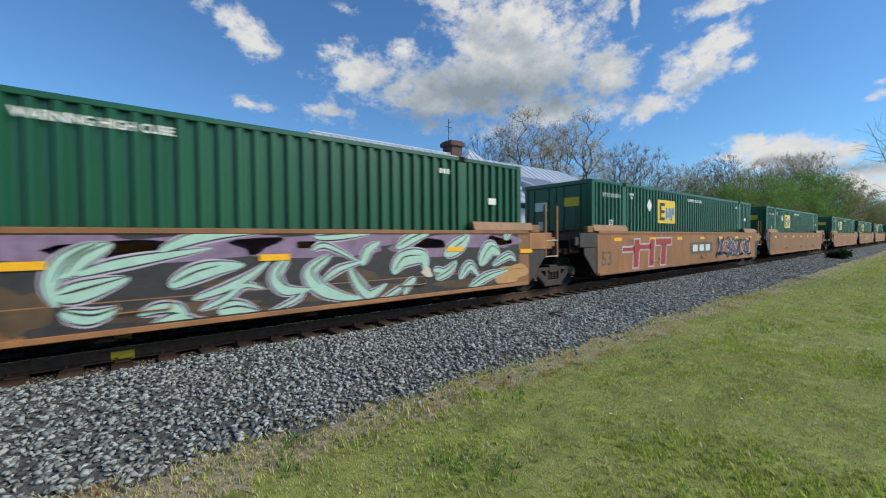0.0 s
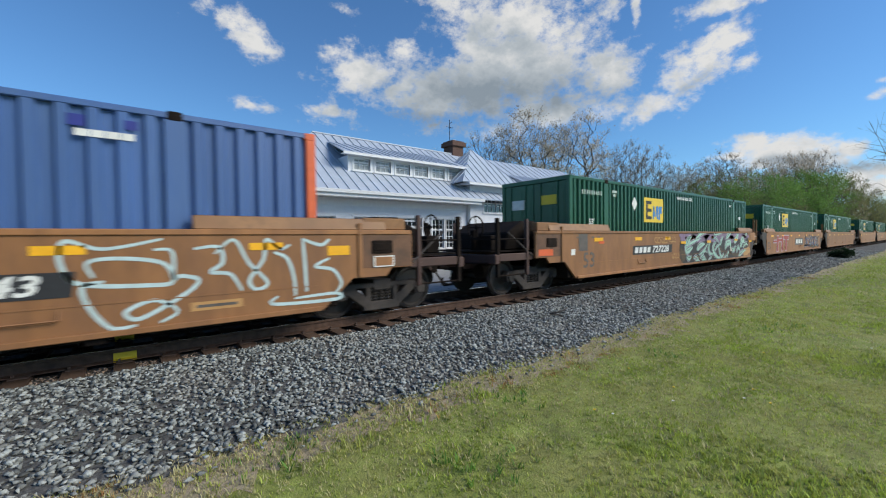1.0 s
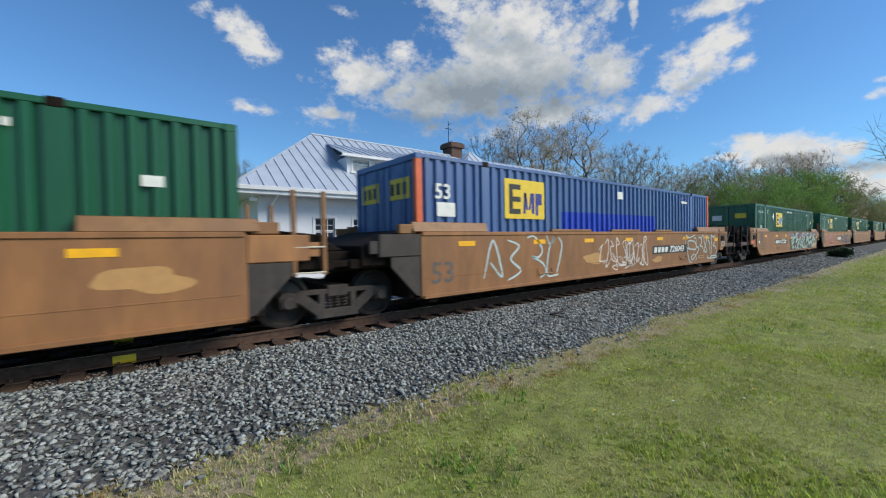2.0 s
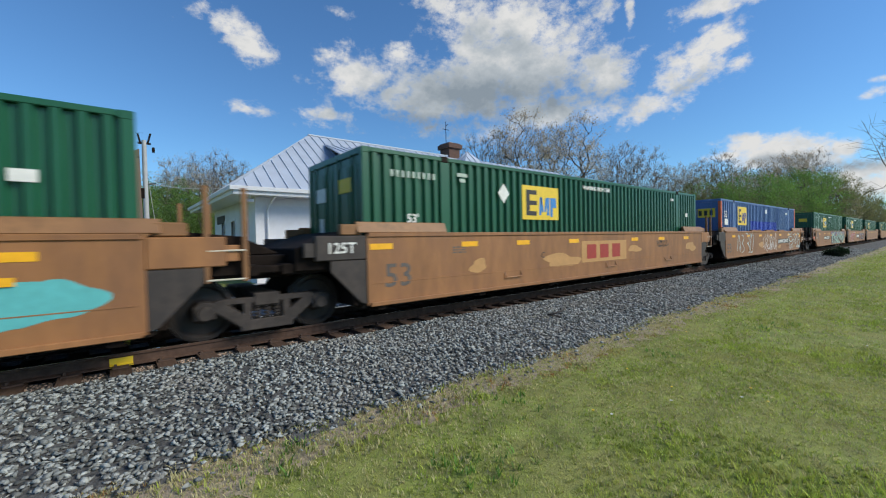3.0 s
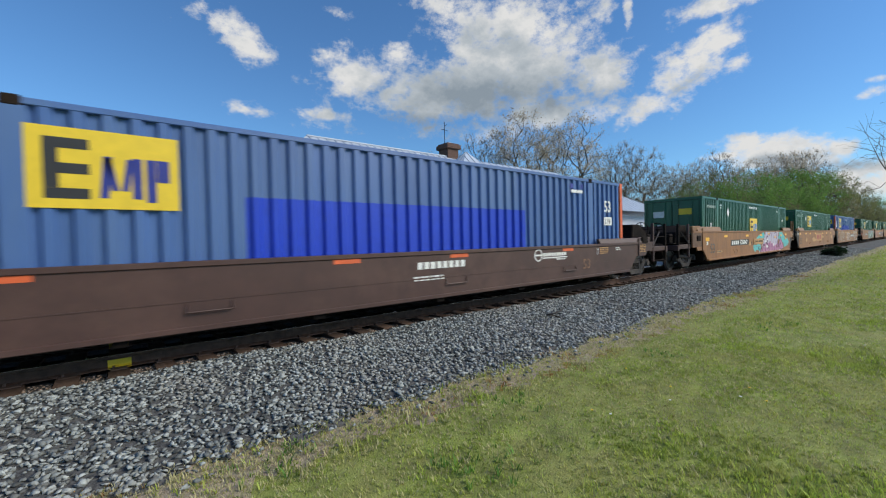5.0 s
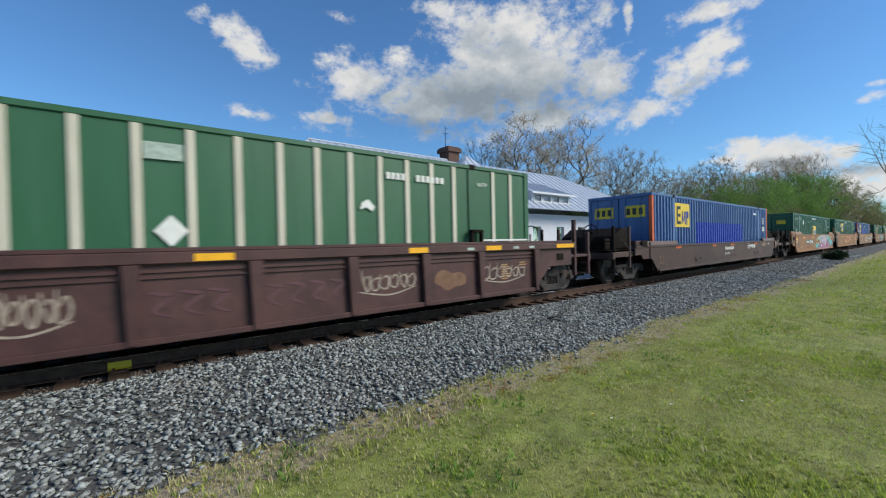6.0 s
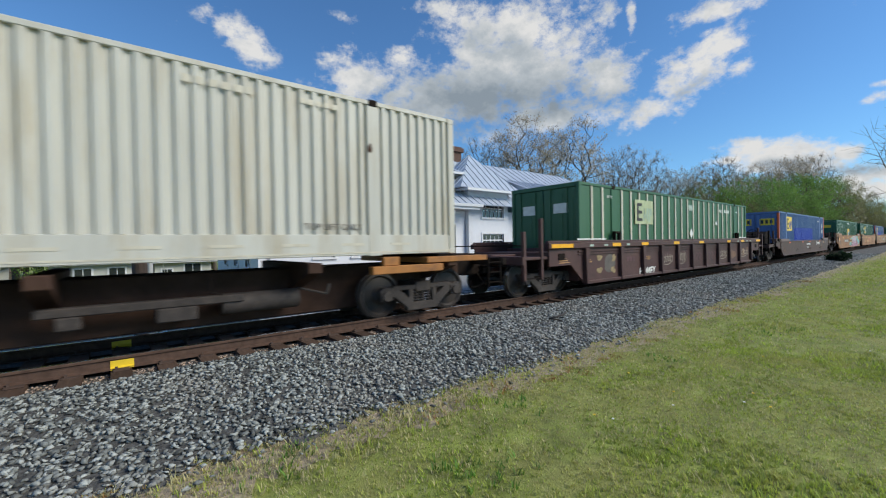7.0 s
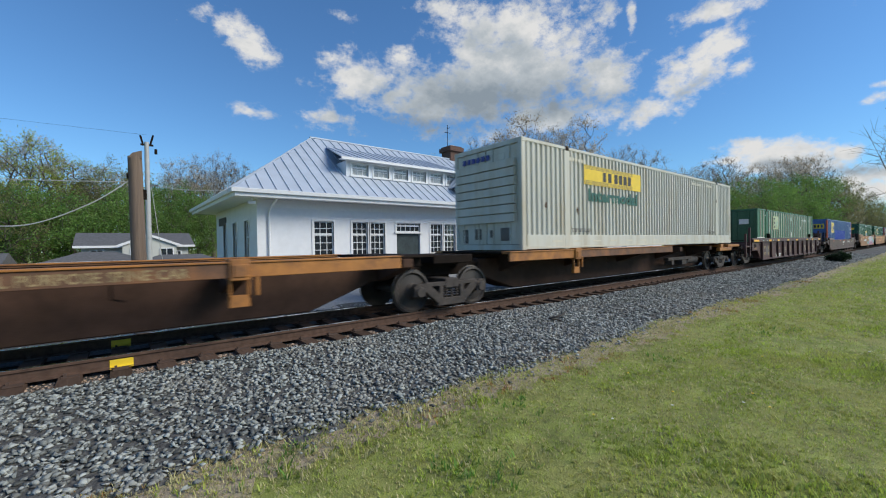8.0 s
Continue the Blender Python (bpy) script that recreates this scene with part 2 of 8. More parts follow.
m_browngap = mat("sooty_brown_spray", (0.085, 0.052, 0.026), 0.6, var=0.45, scale=3, stain=(0.03, 0.026, 0.024), stain_amt=0.8, stain_scale=2.0, bump=0.02)
m_faded_plum = mat("faded_plum_spray", (0.095, 0.038, 0.045), 0.6, var=0.3, scale=4, bump=0.02)
m_worn_tag = mat("worn_cream_spray_line", (0.34, 0.28, 0.22), 0.6, var=0.35, scale=8, bump=0.02)
m_blackspray = mat("black_spray_paint", (0.03, 0.028, 0.028), 0.6, var=0.35, bump=0.02)
m_silver = mat("pale_blue_spray_line", (0.46, 0.58, 0.58), 0.5, var=0.15, bump=0.02)
m_white_line = mat("off_white_spray_line", (0.66, 0.62, 0.58), 0.5, var=0.15, bump=0.02)
m_pink = mat("pink_spray_paint", (0.43, 0.175, 0.30), 0.55, var=0.18, scale=2, bump=0.02)
m_lilac = mat("lilac_spray_paint", (0.45, 0.40, 0.48), 0.55, var=0.12, scale=2, bump=0.02)
m_teal = mat("turquoise_spray_paint", (0.10, 0.42, 0.42), 0.55, var=0.15, bump=0.02)
m_plum = mat("plum_spray_line", (0.12, 0.04, 0.09), 0.55, var=0.2, bump=0.02)
m_patch = mat("fresh_tan_patch", (0.46, 0.25, 0.09), 0.55, var=0.12, bump=0.03)
m_rail = mat("rusted_rail_steel", (0.092, 0.057, 0.043), 0.9, spec=0.1, var=0.3, scale=10, stain=(0.085, 0.058, 0.046), stain_amt=0.6, bump=0.2)
m_railhead = mat("polished_rail_head", (0.72, 0.72, 0.74), 0.14, 1.0, var=0.1, bump=0.03)
m_tie = mat("creosoted_timber", (0.075, 0.047, 0.035), 0.9, spec=0.1, var=0.4, scale=8, stretch=(1, 0.15, 1), stain=(0.12, 0.09, 0.07), stain_amt=0.6, bump=0.5, bump_scale=30, rand=0.3)
m_gap_stone = mat("rust_dusted_stone", (0.27, 0.20, 0.155), 0.9, var=0.25, scale=30, island=0.7, stain=(0.28, 0.22, 0.17), stain_amt=0.5, stain_scale=2, bump=0.3, bump_scale=80)
m_stone = mat("ballast_stone", (0.208, 0.220, 0.208), 0.8, var=0.25, scale=30, island=0.80, stain=(0.33, 0.30, 0.26), stain_amt=0.5, stain_scale=0.5, bump=0.3, bump_scale=80)
m_bed = mat("crushed_stone_bed", (0.07, 0.069, 0.067), 0.95, var=0.75, scale=26, stain=(0.12, 0.11, 0.095), stain_amt=0.6, stain_scale=0.7, bump=1.0, bump_scale=28)
m_ghost = mat("faded_brown_lettering", (0.17, 0.085, 0.045), 0.6, var=0.25, bump=0.02)
# near-black bed between the rails; shade below the cars is in this colour
m_shade_strip = mat("shaded_oily_stone_bed", (0.022, 0.018, 0.015), 0.95, spec=0.05, var=0.5, scale=26, stain=(0.06, 0.05, 0.04), stain_amt=0.6, bump=1.0, bump_scale=28)


# ---- mesh helpers ----
class Shape:
    """Collects boxes, beams, prisms and tubes into one mesh."""

    def __init__(self):
        self.v, self.f = [], []

    def add(self, verts, faces):
        k = len(self.v)
        self.v += verts
        self.f += [tuple(i + k for i in q) for q in faces]
        return self

    def box(self, x0, x1, y0, y1, z0, z1):
        return self.prism([(x0, z0), (x1, z0), (x1, z1), (x0, z1)], y0, y1)

    def prism(self, poly, y0, y1):
        """A polygon in x and z, counter-clockwise seen from -y, drawn out from y0 to y1."""
        n = len(poly)
        vs = [(x, y0, z) for x, z in poly] + [(x, y1, z) for x, z in poly]
        fs = [tuple(range(n)), tuple(range(2 * n - 1, n - 1, -1))]
        fs += [((i + 1) % n, i, n + i, n + (i + 1) % n) for i in range(n)]
        return self.add(vs, fs)

    def prism_x(self, poly, x0, x1):
        """A polygon in y and z drawn out along x."""
        n = len(poly)
        vs = [(x0, y, z) for y, z in poly] + [(x1, y, z) for y, z in poly]
        fs = [tuple(range(n - 1, -1, -1)), tuple(range(n, 2 * n))]
        fs += [(i, (i + 1) % n, n + (i + 1) % n, n + i) for i in range(n)]
        return self.add(vs, fs)

    def beam(self, x0, z0, x1, z1, wide, y0, y1):
        d = math.hypot(x1 - x0, z1 - z0)
        ux, uz = -(z1 - z0) / d * wide / 2, (x1 - x0) / d * wide / 2
        return self.prism([(x0 - ux, z0 - uz), (x1 - ux, z1 - uz), (x1 + ux, z1 + uz), (x0 + ux, z0 + uz)], y0, y1)

    def tube(self, a, b, r0, r1=None, n=8, caps=True):
        a, b = Vector(a), Vector(b)
        r1 = r0 if r1 is None else r1
        t = (b - a).normalized()
        s = t.orthogonal().normalized()
        w = t.cross(s)
        ring = [math.cos(2 * math.pi * i / n) * s + math.sin(2 * math.pi * i / n) * w for i in range(n)]
        vs = [tuple(a + q * r0) for q in ring] + [tuple(b + q * r1) for q in ring]
        fs = [(i, (i + 1) % n, n + (i + 1) % n, n + i) for i in range(n)]
        if caps:
            fs += [tuple(range(n - 1, -1, -1)), tuple(range(n, 2 * n))]
        return self.add(vs, fs)

    def rod(self, pts, r, n=6):
        for a, b in zip(pts, pts[1:]):
            self.tube(a, b, r, n=n)
        return self

    def pipe(self, pts, r, n=6):
        """One continuous bent tube through the points."""
        pts = [Vector(q) for q in pts]
        vs, fs = [], []
        side = None
        for i, q in enumerate(pts):
            t = (pts[min(i + 1, len(pts) - 1)] - pts[max(i - 1, 0)]).normalized()
            side = t.orthogonal().normalized() if side is None else (side - t * side.dot(t)).normalized()
            w = t.cross(side)
            vs += [tuple(q + (side * math.cos(2 * math.pi * k / n) + w * math.sin(2 * math.pi * k / n)) * r) for k in range(n)]
            if i:
                a, b = (i - 1) * n, i * n
                fs += [(a + k, a + (k + 1) % n, b + (k + 1) % n, b + k) for k in range(n)]
        fs += [tuple(range(n - 1, -1, -1)), tuple(range(len(vs) - n, len(vs)))]
        return self.add(vs, fs)

    def plate(self, x0, x1, z0, z1, y, thick=0.004, lean=0.0):
        """A thin painted panel on a side that faces -y; lean slants it."""
        h = (z1 - z0) * lean
        return self.prism([(x0, z0), (x1, z0), (x1 + h, z1), (x0 + h, z1)], y - thick, y)

    def mesh(self, name):
        me = bpy.data.meshes.new(name)
        me.from_pydata(self.v, [], self.f)
        me.update()
        return me


def part(name, shape, material, parent, label="", bevel=0.0, smooth=False, at=None):
    """Links a shape or a mesh as one object under a thing or a part."""
    me = shape if isinstance(shape, bpy.types.Mesh) else shape.mesh(name)
    if not me.materials:
        me.materials.append(material)
    if smooth:
        me.polygons.foreach_set("use_smooth", [True] * len(me.polygons))
        me.set_sharp_from_angle(angle=radians(40))
    ob = new(name, me)
    ob.parent = parent
    if at is not None:
        ob.location = at
    if label:
        ob["label"] = label
    if bevel:
        mod = ob.modifiers.new("bevel", "BEVEL")
        mod.width, mod.segments, mod.limit_method = bevel, 1, "ANGLE"
    return ob


def thing(name, label, category, group="", kind="", at=(0, 0, 0)):
    ob = new(name)
    ob.location = at
    return tagged(ob, label, category, group, kind)


def words(name, text, size, material, parent, x, z, y, label="", lean=0.0, bold=0.0, center=False, width=1.0):
    """Lettering on a side that faces -y, with its foot at z and its start at x."""
    cu = bpy.data.curves.new(name, "FONT")
    cu.body, cu.size, cu.extrude, cu.shear, cu.offset, cu.resolution_u = text, size, 0.002, lean, bold, 2
    if center:
        cu.align_x = "CENTER"
    tmp = bpy.data.objects.new(name, cu)
    scene.collection.objects.link(tmp)
    me = bpy.data.meshes.new_from_object(tmp.evaluated_get(bpy.context.evaluated_depsgraph_get()))
    bpy.data.objects.remove(tmp)
    me.transform(Matrix.Translation((x, y, z)) @ pose(0, 0, 0, 90, 0, 0) @ Matrix.Diagonal((width, 1, 1, 1)))
    me.materials.clear()
    return part(name, me, material, parent, label)


def smooth_path(pts, n=6):
    """A smooth run through a few points."""
    out = []
    for i in range(len(pts) - 1):
        p0, p1, p2, p3 = pts[max(i - 1, 0)], pts[i], pts[i + 1], pts[min(i + 2, len(pts) - 1)]
        for k in range(n):
            t = k / n
            out.append(tuple(0.5 * (2 * b + (c - a) * t + (2 * a - 5 * b + 4 * c - d) * t * t + (3 * b - a - 3 * c + d) * t ** 3) for a, b, c, d in zip(p0, p1, p2, p3)))
    return out + [pts[-1]]


def stroke(sh, pts, wide, y, taper=0.35):
    """A sprayed line in the plane of a side, thinner at its ends."""
    p = smooth_path(pts)
    n = len(p)
    vs, fs = [], []
    for i, (x, z) in enumerate(p):
        x0, z0 = p[max(i - 1, 0)]
        x1, z1 = p[min(i + 1, n - 1)]
        d = math.hypot(x1 - x0, z1 - z0) or 1
        w = wide / 2 * (taper + (1 - taper) * math.sin(math.pi * min(1, max(0, i / (n - 1)))) ** 0.5)
        vs += [(x - (z1 - z0) / d * w, y, z + (x1 - x0) / d * w), (x + (z1 - z0) / d * w, y, z - (x1 - x0) / d * w)]
    fs = [(2 * i + 1, 2 * i + 3, 2 * i + 2, 2 * i) for i in range(n - 1)]
    return sh.add(vs, fs)


def blot(sh, x, z, rx, rz, y, seed=0, n=28, rough=0.18, clip=None):
    """An uneven sprayed patch."""
    rng = random.Random(seed)
    ph = [rng.uniform(0, 6.28) for _ in range(4)]
    vs = []
    for i in range(n):
        a = 2 * math.pi * i / n
        r = 1 + rough * (math.sin(2 * a + ph[0]) + 0.7 * math.sin(3 * a + ph[1]) + 0.5 * math.sin(5 * a + ph[2]))
        px, pz = x + rx * r * math.cos(a), z + rz * r * math.sin(a)
        if clip:
            pz = min(max(pz, clip[0]), clip[1])
        vs.append((px, y, pz))
    return sh.add(vs, [tuple(range(n))])


# ---- containers: origin at the middle of the base ----
BL, BW, BH = 16.15, 2.59, 2.90


def corrugated(length, z0, z1, pitch, depth, flat=0.36, slope=0.11):
    """A corrugated sheet that faces -y, its crests at y = 0, from -length/2 to length/2."""
    n = max(1, round(length / pitch))
    p = length / n
    prof = []
    for i in range(n):
        x = -length / 2 + i * p
        prof += [(x, depth), (x + p * (1 - flat - 2 * slope) / 2, depth), (x + p * ((1 - flat - 2 * slope) / 2 + slope), 0),
                 (x + p * ((1 - flat - 2 * slope) / 2 + slope + flat), 0), (x + p * ((1 - flat - 2 * slope) / 2 + 2 * slope + flat), depth)]
    prof.append((length / 2, depth))
    sh = Shape()
    vs = [(x, y, z) for x, y in prof for z in (z0, z1)]
    sh.add(vs, [(2 * i, 2 * i + 2, 2 * i + 3, 2 * i + 1) for i in range(len(prof) - 1)])
    return sh


def mirrored(me, ang):
    me2 = me.copy()
    me2.transform(Matrix.Rotation(ang, 4, "Z"))
    return me2


def box_shell(box, m, pitch=0.27, depth=0.042, posts=True, m_post=None, sides=True, base=0.16):
    """Frame, panels, roof, castings and doors of a container."""
    hl, hw = BL / 2, BW / 2
    m_post = m_post or m
    for sx in (-1, 1):
        for sy in (-1, 1):
            part("corner_post", Shape().box(sx * hl - sx * 0.16 if sx > 0 else -hl, hl if sx > 0 else -hl + 0.16, min(sy * hw, sy * (hw - 0.12)), max(sy * hw, sy * (hw - 0.12)), 0.10, BH - 0.10), m_post if sy < 0 else m, box, bevel=0.012)
            for z in (0, BH - 0.118):
                part("corner_casting", Shape().box(min(sx * hl, sx * (hl - 0.178)), max(sx * hl, sx * (hl - 0.178)), min(sy * (hw + 0.006), sy * (hw - 0.16)), max(sy * (hw + 0.006), sy * (hw - 0.16)), z, z + 0.118), m_post if sy < 0 < sx else m, box, bevel=0.012)
    if posts:
        for sx in (-1, 1):
            for sy in (-1, 1):
                x = sx * (hl - 1.98)
                part("lift_post", Shape().box(x - 0.13, x + 0.13, min(sy * (hw + 0.004), sy * (hw - 0.1)), max(sy * (hw + 0.004), sy * (hw - 0.1)), 0.0, BH - 0.10), m, box, bevel=0.01)
                part("lift_casting", Shape().box(x - 0.09, x + 0.09, min(sy * (hw + 0.012), sy * (hw - 0.16)), max(sy * (hw + 0.012), sy * (hw - 0.16)), BH - 0.115, BH + 0.012)
                     .box(x - 0.035, x + 0.035, min(sy * (hw + 0.014), sy * (hw - 0.1)), max(sy * (hw + 0.014), sy * (hw - 0.1)), BH - 0.08, BH - 0.03), m_dark, box, "worn dark lifting socket", bevel=0.01)
    for sy in (-1, 1):
        part("top_rail", Shape().box(-hl + 0.18, hl - 0.18, min(sy * hw, sy * (hw - 0.07)), max(sy * hw, sy * (hw - 0.07)), BH - 0.09, BH - 0.005), m, box, bevel=0.01)
        part("bottom_rail", Shape().box(-hl + 0.18, hl - 0.18, min(sy * hw, sy * (hw - 0.07)), max(sy * hw, sy * (hw - 0.07)), 0.02, base), m, box, bevel=0.01)
    if sides:
        spans = ((-hl + 0.16, -hl + 1.85), (-hl + 2.11, hl - 2.11), (hl - 1.85, hl - 0.16)) if posts else ((-hl + 0.16, hl - 0.16),)
        for x0, x1 in spans:
            me = corrugated(x1 - x0, base, BH - 0.09, pitch, depth).mesh("side_panel")
            part("side_panel", me, m, box, at=((x0 + x1) / 2, -hw + 0.006, 0))
            part("side_panel", mirrored(me, math.pi), m, box, at=((x0 + x1) / 2, hw - 0.006, 0))
    part("roof", Shape().box(-hl + 0.05, hl - 0.05, -hw + 0.05, hw - 0.05, BH - 0.05, BH - 0.012), m, box)
    part("floor", Shape().box(-hl + 0.05, hl - 0.05, -hw + 0.05, hw - 0.05, 0.03, 0.14), m_dark, box)
    for sx in (-1, 1):
        part("end_header", Shape().box(min(sx * hl, sx * (hl - 0.12)), max(sx * hl, sx * (hl - 0.12)), -hw + 0.12, hw - 0.12, BH - 0.13, BH), m, box, bevel=0.01)
        part("end_sill", Shape().box(min(sx * hl, sx * (hl - 0.12)), max(sx * hl, sx * (hl - 0.12)), -hw + 0.12, hw - 0.12, 0, 0.15), m, box, bevel=0.01)
    # plain end to +x, doors to -x
    fr = corrugated(BW - 0.24, 0.15, BH - 0.13, 0.28, 0.045).mesh("end_panel")
    fr.transform(Matrix.Rotation(radians(90), 4, "Z"))
    part("end_panel", fr, m, box, at=(hl - 0.02, 0, 0))
    for sy in (-1, 1):
        c = sy * (hw - 0.12) / 2
        door = part("door", Shape().box(-hl + 0.03, -hl + 0.08, c - 0.57, c + 0.57, 0.16, BH - 0.14)
                    .box(-hl + 0.015, -hl + 0.03, c - 0.5, c - 0.2, 0.3, BH - 0.3).box(-hl + 0.015, -hl + 0.03, c - 0.12, c + 0.5, 0.3, BH - 0.3), m, box, bevel=0.006)
        for k in (-0.3, 0.3):
            part("lock_rod", Shape().tube((-hl - 0.005, c + k, 0.12), (-hl - 0.005, c + k, BH - 0.1), 0.018).box(-hl - 0.03, -hl + 0.02, c + k - 0.05, c + k + 0.05, 1.0, 1.12), m, door)


def emblem(box, x, z, w, h, m_a=None, m_b=None, name="company_emblem", m_f=None):
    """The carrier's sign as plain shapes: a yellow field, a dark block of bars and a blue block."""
    y = -BW / 2 - 0.002
    e = part(name, Shape().plate(x, x + w, z, z + h, y, 0.004), m_f or m_sign_yellow, box, "yellow sign panel with dark and blue shapes")
    for k in range(3):
        part("dark_bar", Shape().plate(x + w * 0.10, x + w * 0.38, z + h * (0.12 + 0.31 * k), z + h * (0.25 + 0.31 * k), y - 0.004, 0.003), m_a or m_lettblack, e)
    part("dark_bar", Shape().plate(x + w * 0.10, x + w * 0.19, z + h * 0.252, z + h * 0.868, y - 0.0035, 0.003), m_a or m_lettblack, e)
    for u0, u1, w0, w1, ln in ((0.44, 0.50, 0.14, 0.68, 0.08), (0.52, 0.57, 0.24, 0.66, -0.18), (0.585, 0.635, 0.24, 0.66, 0.14), (0.66, 0.73, 0.14, 0.68, 0), (0.76, 0.83, 0.10, 0.68, 0), (0.835, 0.93, 0.38, 0.68, 0)):
        part("blue_bar", Shape().plate(x + w * u0, x + w * u1, z + h * w0, z + h * w1, y - 0.004, 0.003, ln), m_b or m_lettblue, e)


def bars(name, box, x, z, w, h, m, y, label="", n=6, gap=0.3):
    sh = Shape()
    s = w / n
    for i in range(n):
        sh.plate(x + i * s, x + i * s + s * (1 - gap), z, z + h, y, 0.003)
    return part(name, sh, m, box, label)


SY = -BW / 2 - 0.003


def bar_marks(name, box, x, z, w, h, m, y, n, gap=0.3, label=""):
    """A run of separate plain bars for figures that cannot be read."""
    s = w / n
    for i in range(n):
        part(name, Shape().plate(x + i * s, x + i * s + s * (1 - gap), z, z + h, y, 0.003), m, box, label)


def green_box(label="green corrugated steel container riding in a well car", sign=(-3.57, 1.62, 1.54, 0.88), diamond=-4.26, serial=-7.46, flip=False):
    box = thing("container", label, "shipping container", "containers on the train")
    box_shell(box, m_green, 0.25, 0.068)
    bar_marks("serial_mark", box, serial, 2.39, 1.15, 0.13, m_worn_white, SY, 9, 0.5)
    words("size_mark", "53'", 0.24, m_lettwhite, box, -7.1, 1.50, SY, bold=0.006)
    part("hazard_diamond", Shape().prism([(diamond - 0.2, 2.24), (diamond, 2.0), (diamond + 0.2, 2.24), (diamond, 2.48)], SY - 0.003, SY), m_lettwhite, box, "white diamond placard")
    part("plate_mark", Shape().plate(-5.75, -5.45, 2.52, 2.60, SY), m_worn_white, box)
    part("plate_mark", Shape().plate(-5.68, -5.52, 2.40, 2.48, SY), m_worn_white, box)
    emblem(box, *sign)
    words("warning_text", "WARNING HIGH CUBE", 0.165, m_lettwhite, box, -0.78, 2.56, SY, "white warning lettering", bold=0.004, width=0.92)
    bar_marks("serial_mark", box, 5.45, 2.50, 0.30, 0.10, m_lettwhite, SY, 3)
    part("serial_plate", Shape().plate(6.9, 7.15, 1.9, 2.05, SY), m_lettwhite, box)
    # marks on the doors and ends
    for k, (y, z, w, h) in enumerate(((-0.85, 2.1, 0.55, 0.28), (0.35, 2.0, 0.5, 0.30), (0.5, 1.3, 0.2, 0.35))):
        part("door_mark", Shape().box(-BL / 2 - 0.003, -BL / 2 + 0.016, y, y + w, z, z + h), m_lettwhite if k else m_sign_yellow, box)
    return box


def blue_box(label, patch, sign=None, tail=False):
    box = thing("container", label, "shipping container", "containers on the train")
    box_shell(box, m_blue, 0.29, 0.06, m_post=m_orange_end)
    if sign:
        emblem(box, *sign, m_b=m_lettnavy)
    x0, x1, z0, z1 = patch
    # the patch follows the ribs of the middle panel
    span = BL - 4.22
    p = span / round(span / 0.29)
    first, last = round((x0 + span / 2) / p), round((x1 + span / 2) / p)
    part("paint_patch", corrugated((last - first) * p, z0, z1, p, 0.06).mesh("paint_patch"), m_blue_new, box, "fresh darker blue paint patch", at=(-span / 2 + (first + last) / 2 * p, -BW / 2 + 0.0015, 0))
    bar_marks("serial_mark", box, 5.06, 2.44, 0.60, 0.09, m_lettwhite, SY, 4, 0.08)
    part("plate_mark", Shape().plate(5.0, 5.16, 2.56, 2.70, SY), m_lettnavy, box)
    part("plate_mark", Shape().plate(5.55, 5.68, 2.58, 2.70, SY), m_lettnavy, box)
    if tail:
        words("size_mark", "53", 0.50, m_lettwhite, box, 6.88, 1.93, SY, bold=0.010, width=0.85)
        part("size_panel", Shape().plate(6.86, 7.34, 1.50, 1.76, SY, 0.004), m_lettwhite, box, "white panel with dark figures")
        words("size_figure", "110", 0.25, m_lettgrey, box, 6.895, 1.545, SY - 0.004, bold=0.004, width=0.95)
    else:
        part("notice", Shape().plate(-0.06, 0.29, 2.36, 2.60, SY, 0.004), m_lettwhite, box, "white notice sheet")
        words("size_mark", "53", 0.45, m_lettwhite, box, -7.6, 2.0, SY, bold=0.008)
        part("size_panel", Shape().plate(-7.55, -7.05, 1.62, 1.92, SY, 0.004), m_lettwhite, box)
    # yellow fields on the doors
    for y, z, w, h in ((-1.05, 2.0, 0.8, 0.45), (0.2, 2.0, 0.8, 0.45)):
        part("door_sign", Shape().box(-BL / 2 - 0.003, -BL / 2 + 0.016, y, y + w, z, z + h), m_sign_yellow, box)
        for q in range(3):
            part("sign_bar", Shape().box(-BL / 2 - 0.008, -BL / 2 - 0.003, y + 0.1 + 0.24 * q, y + 0.24 + 0.24 * q, z + 0.1, z + h - 0.1), m_lettblack, box)
    return box


# ---- running gear ----
WR = 0.46        # wheel radius
_gear = {}


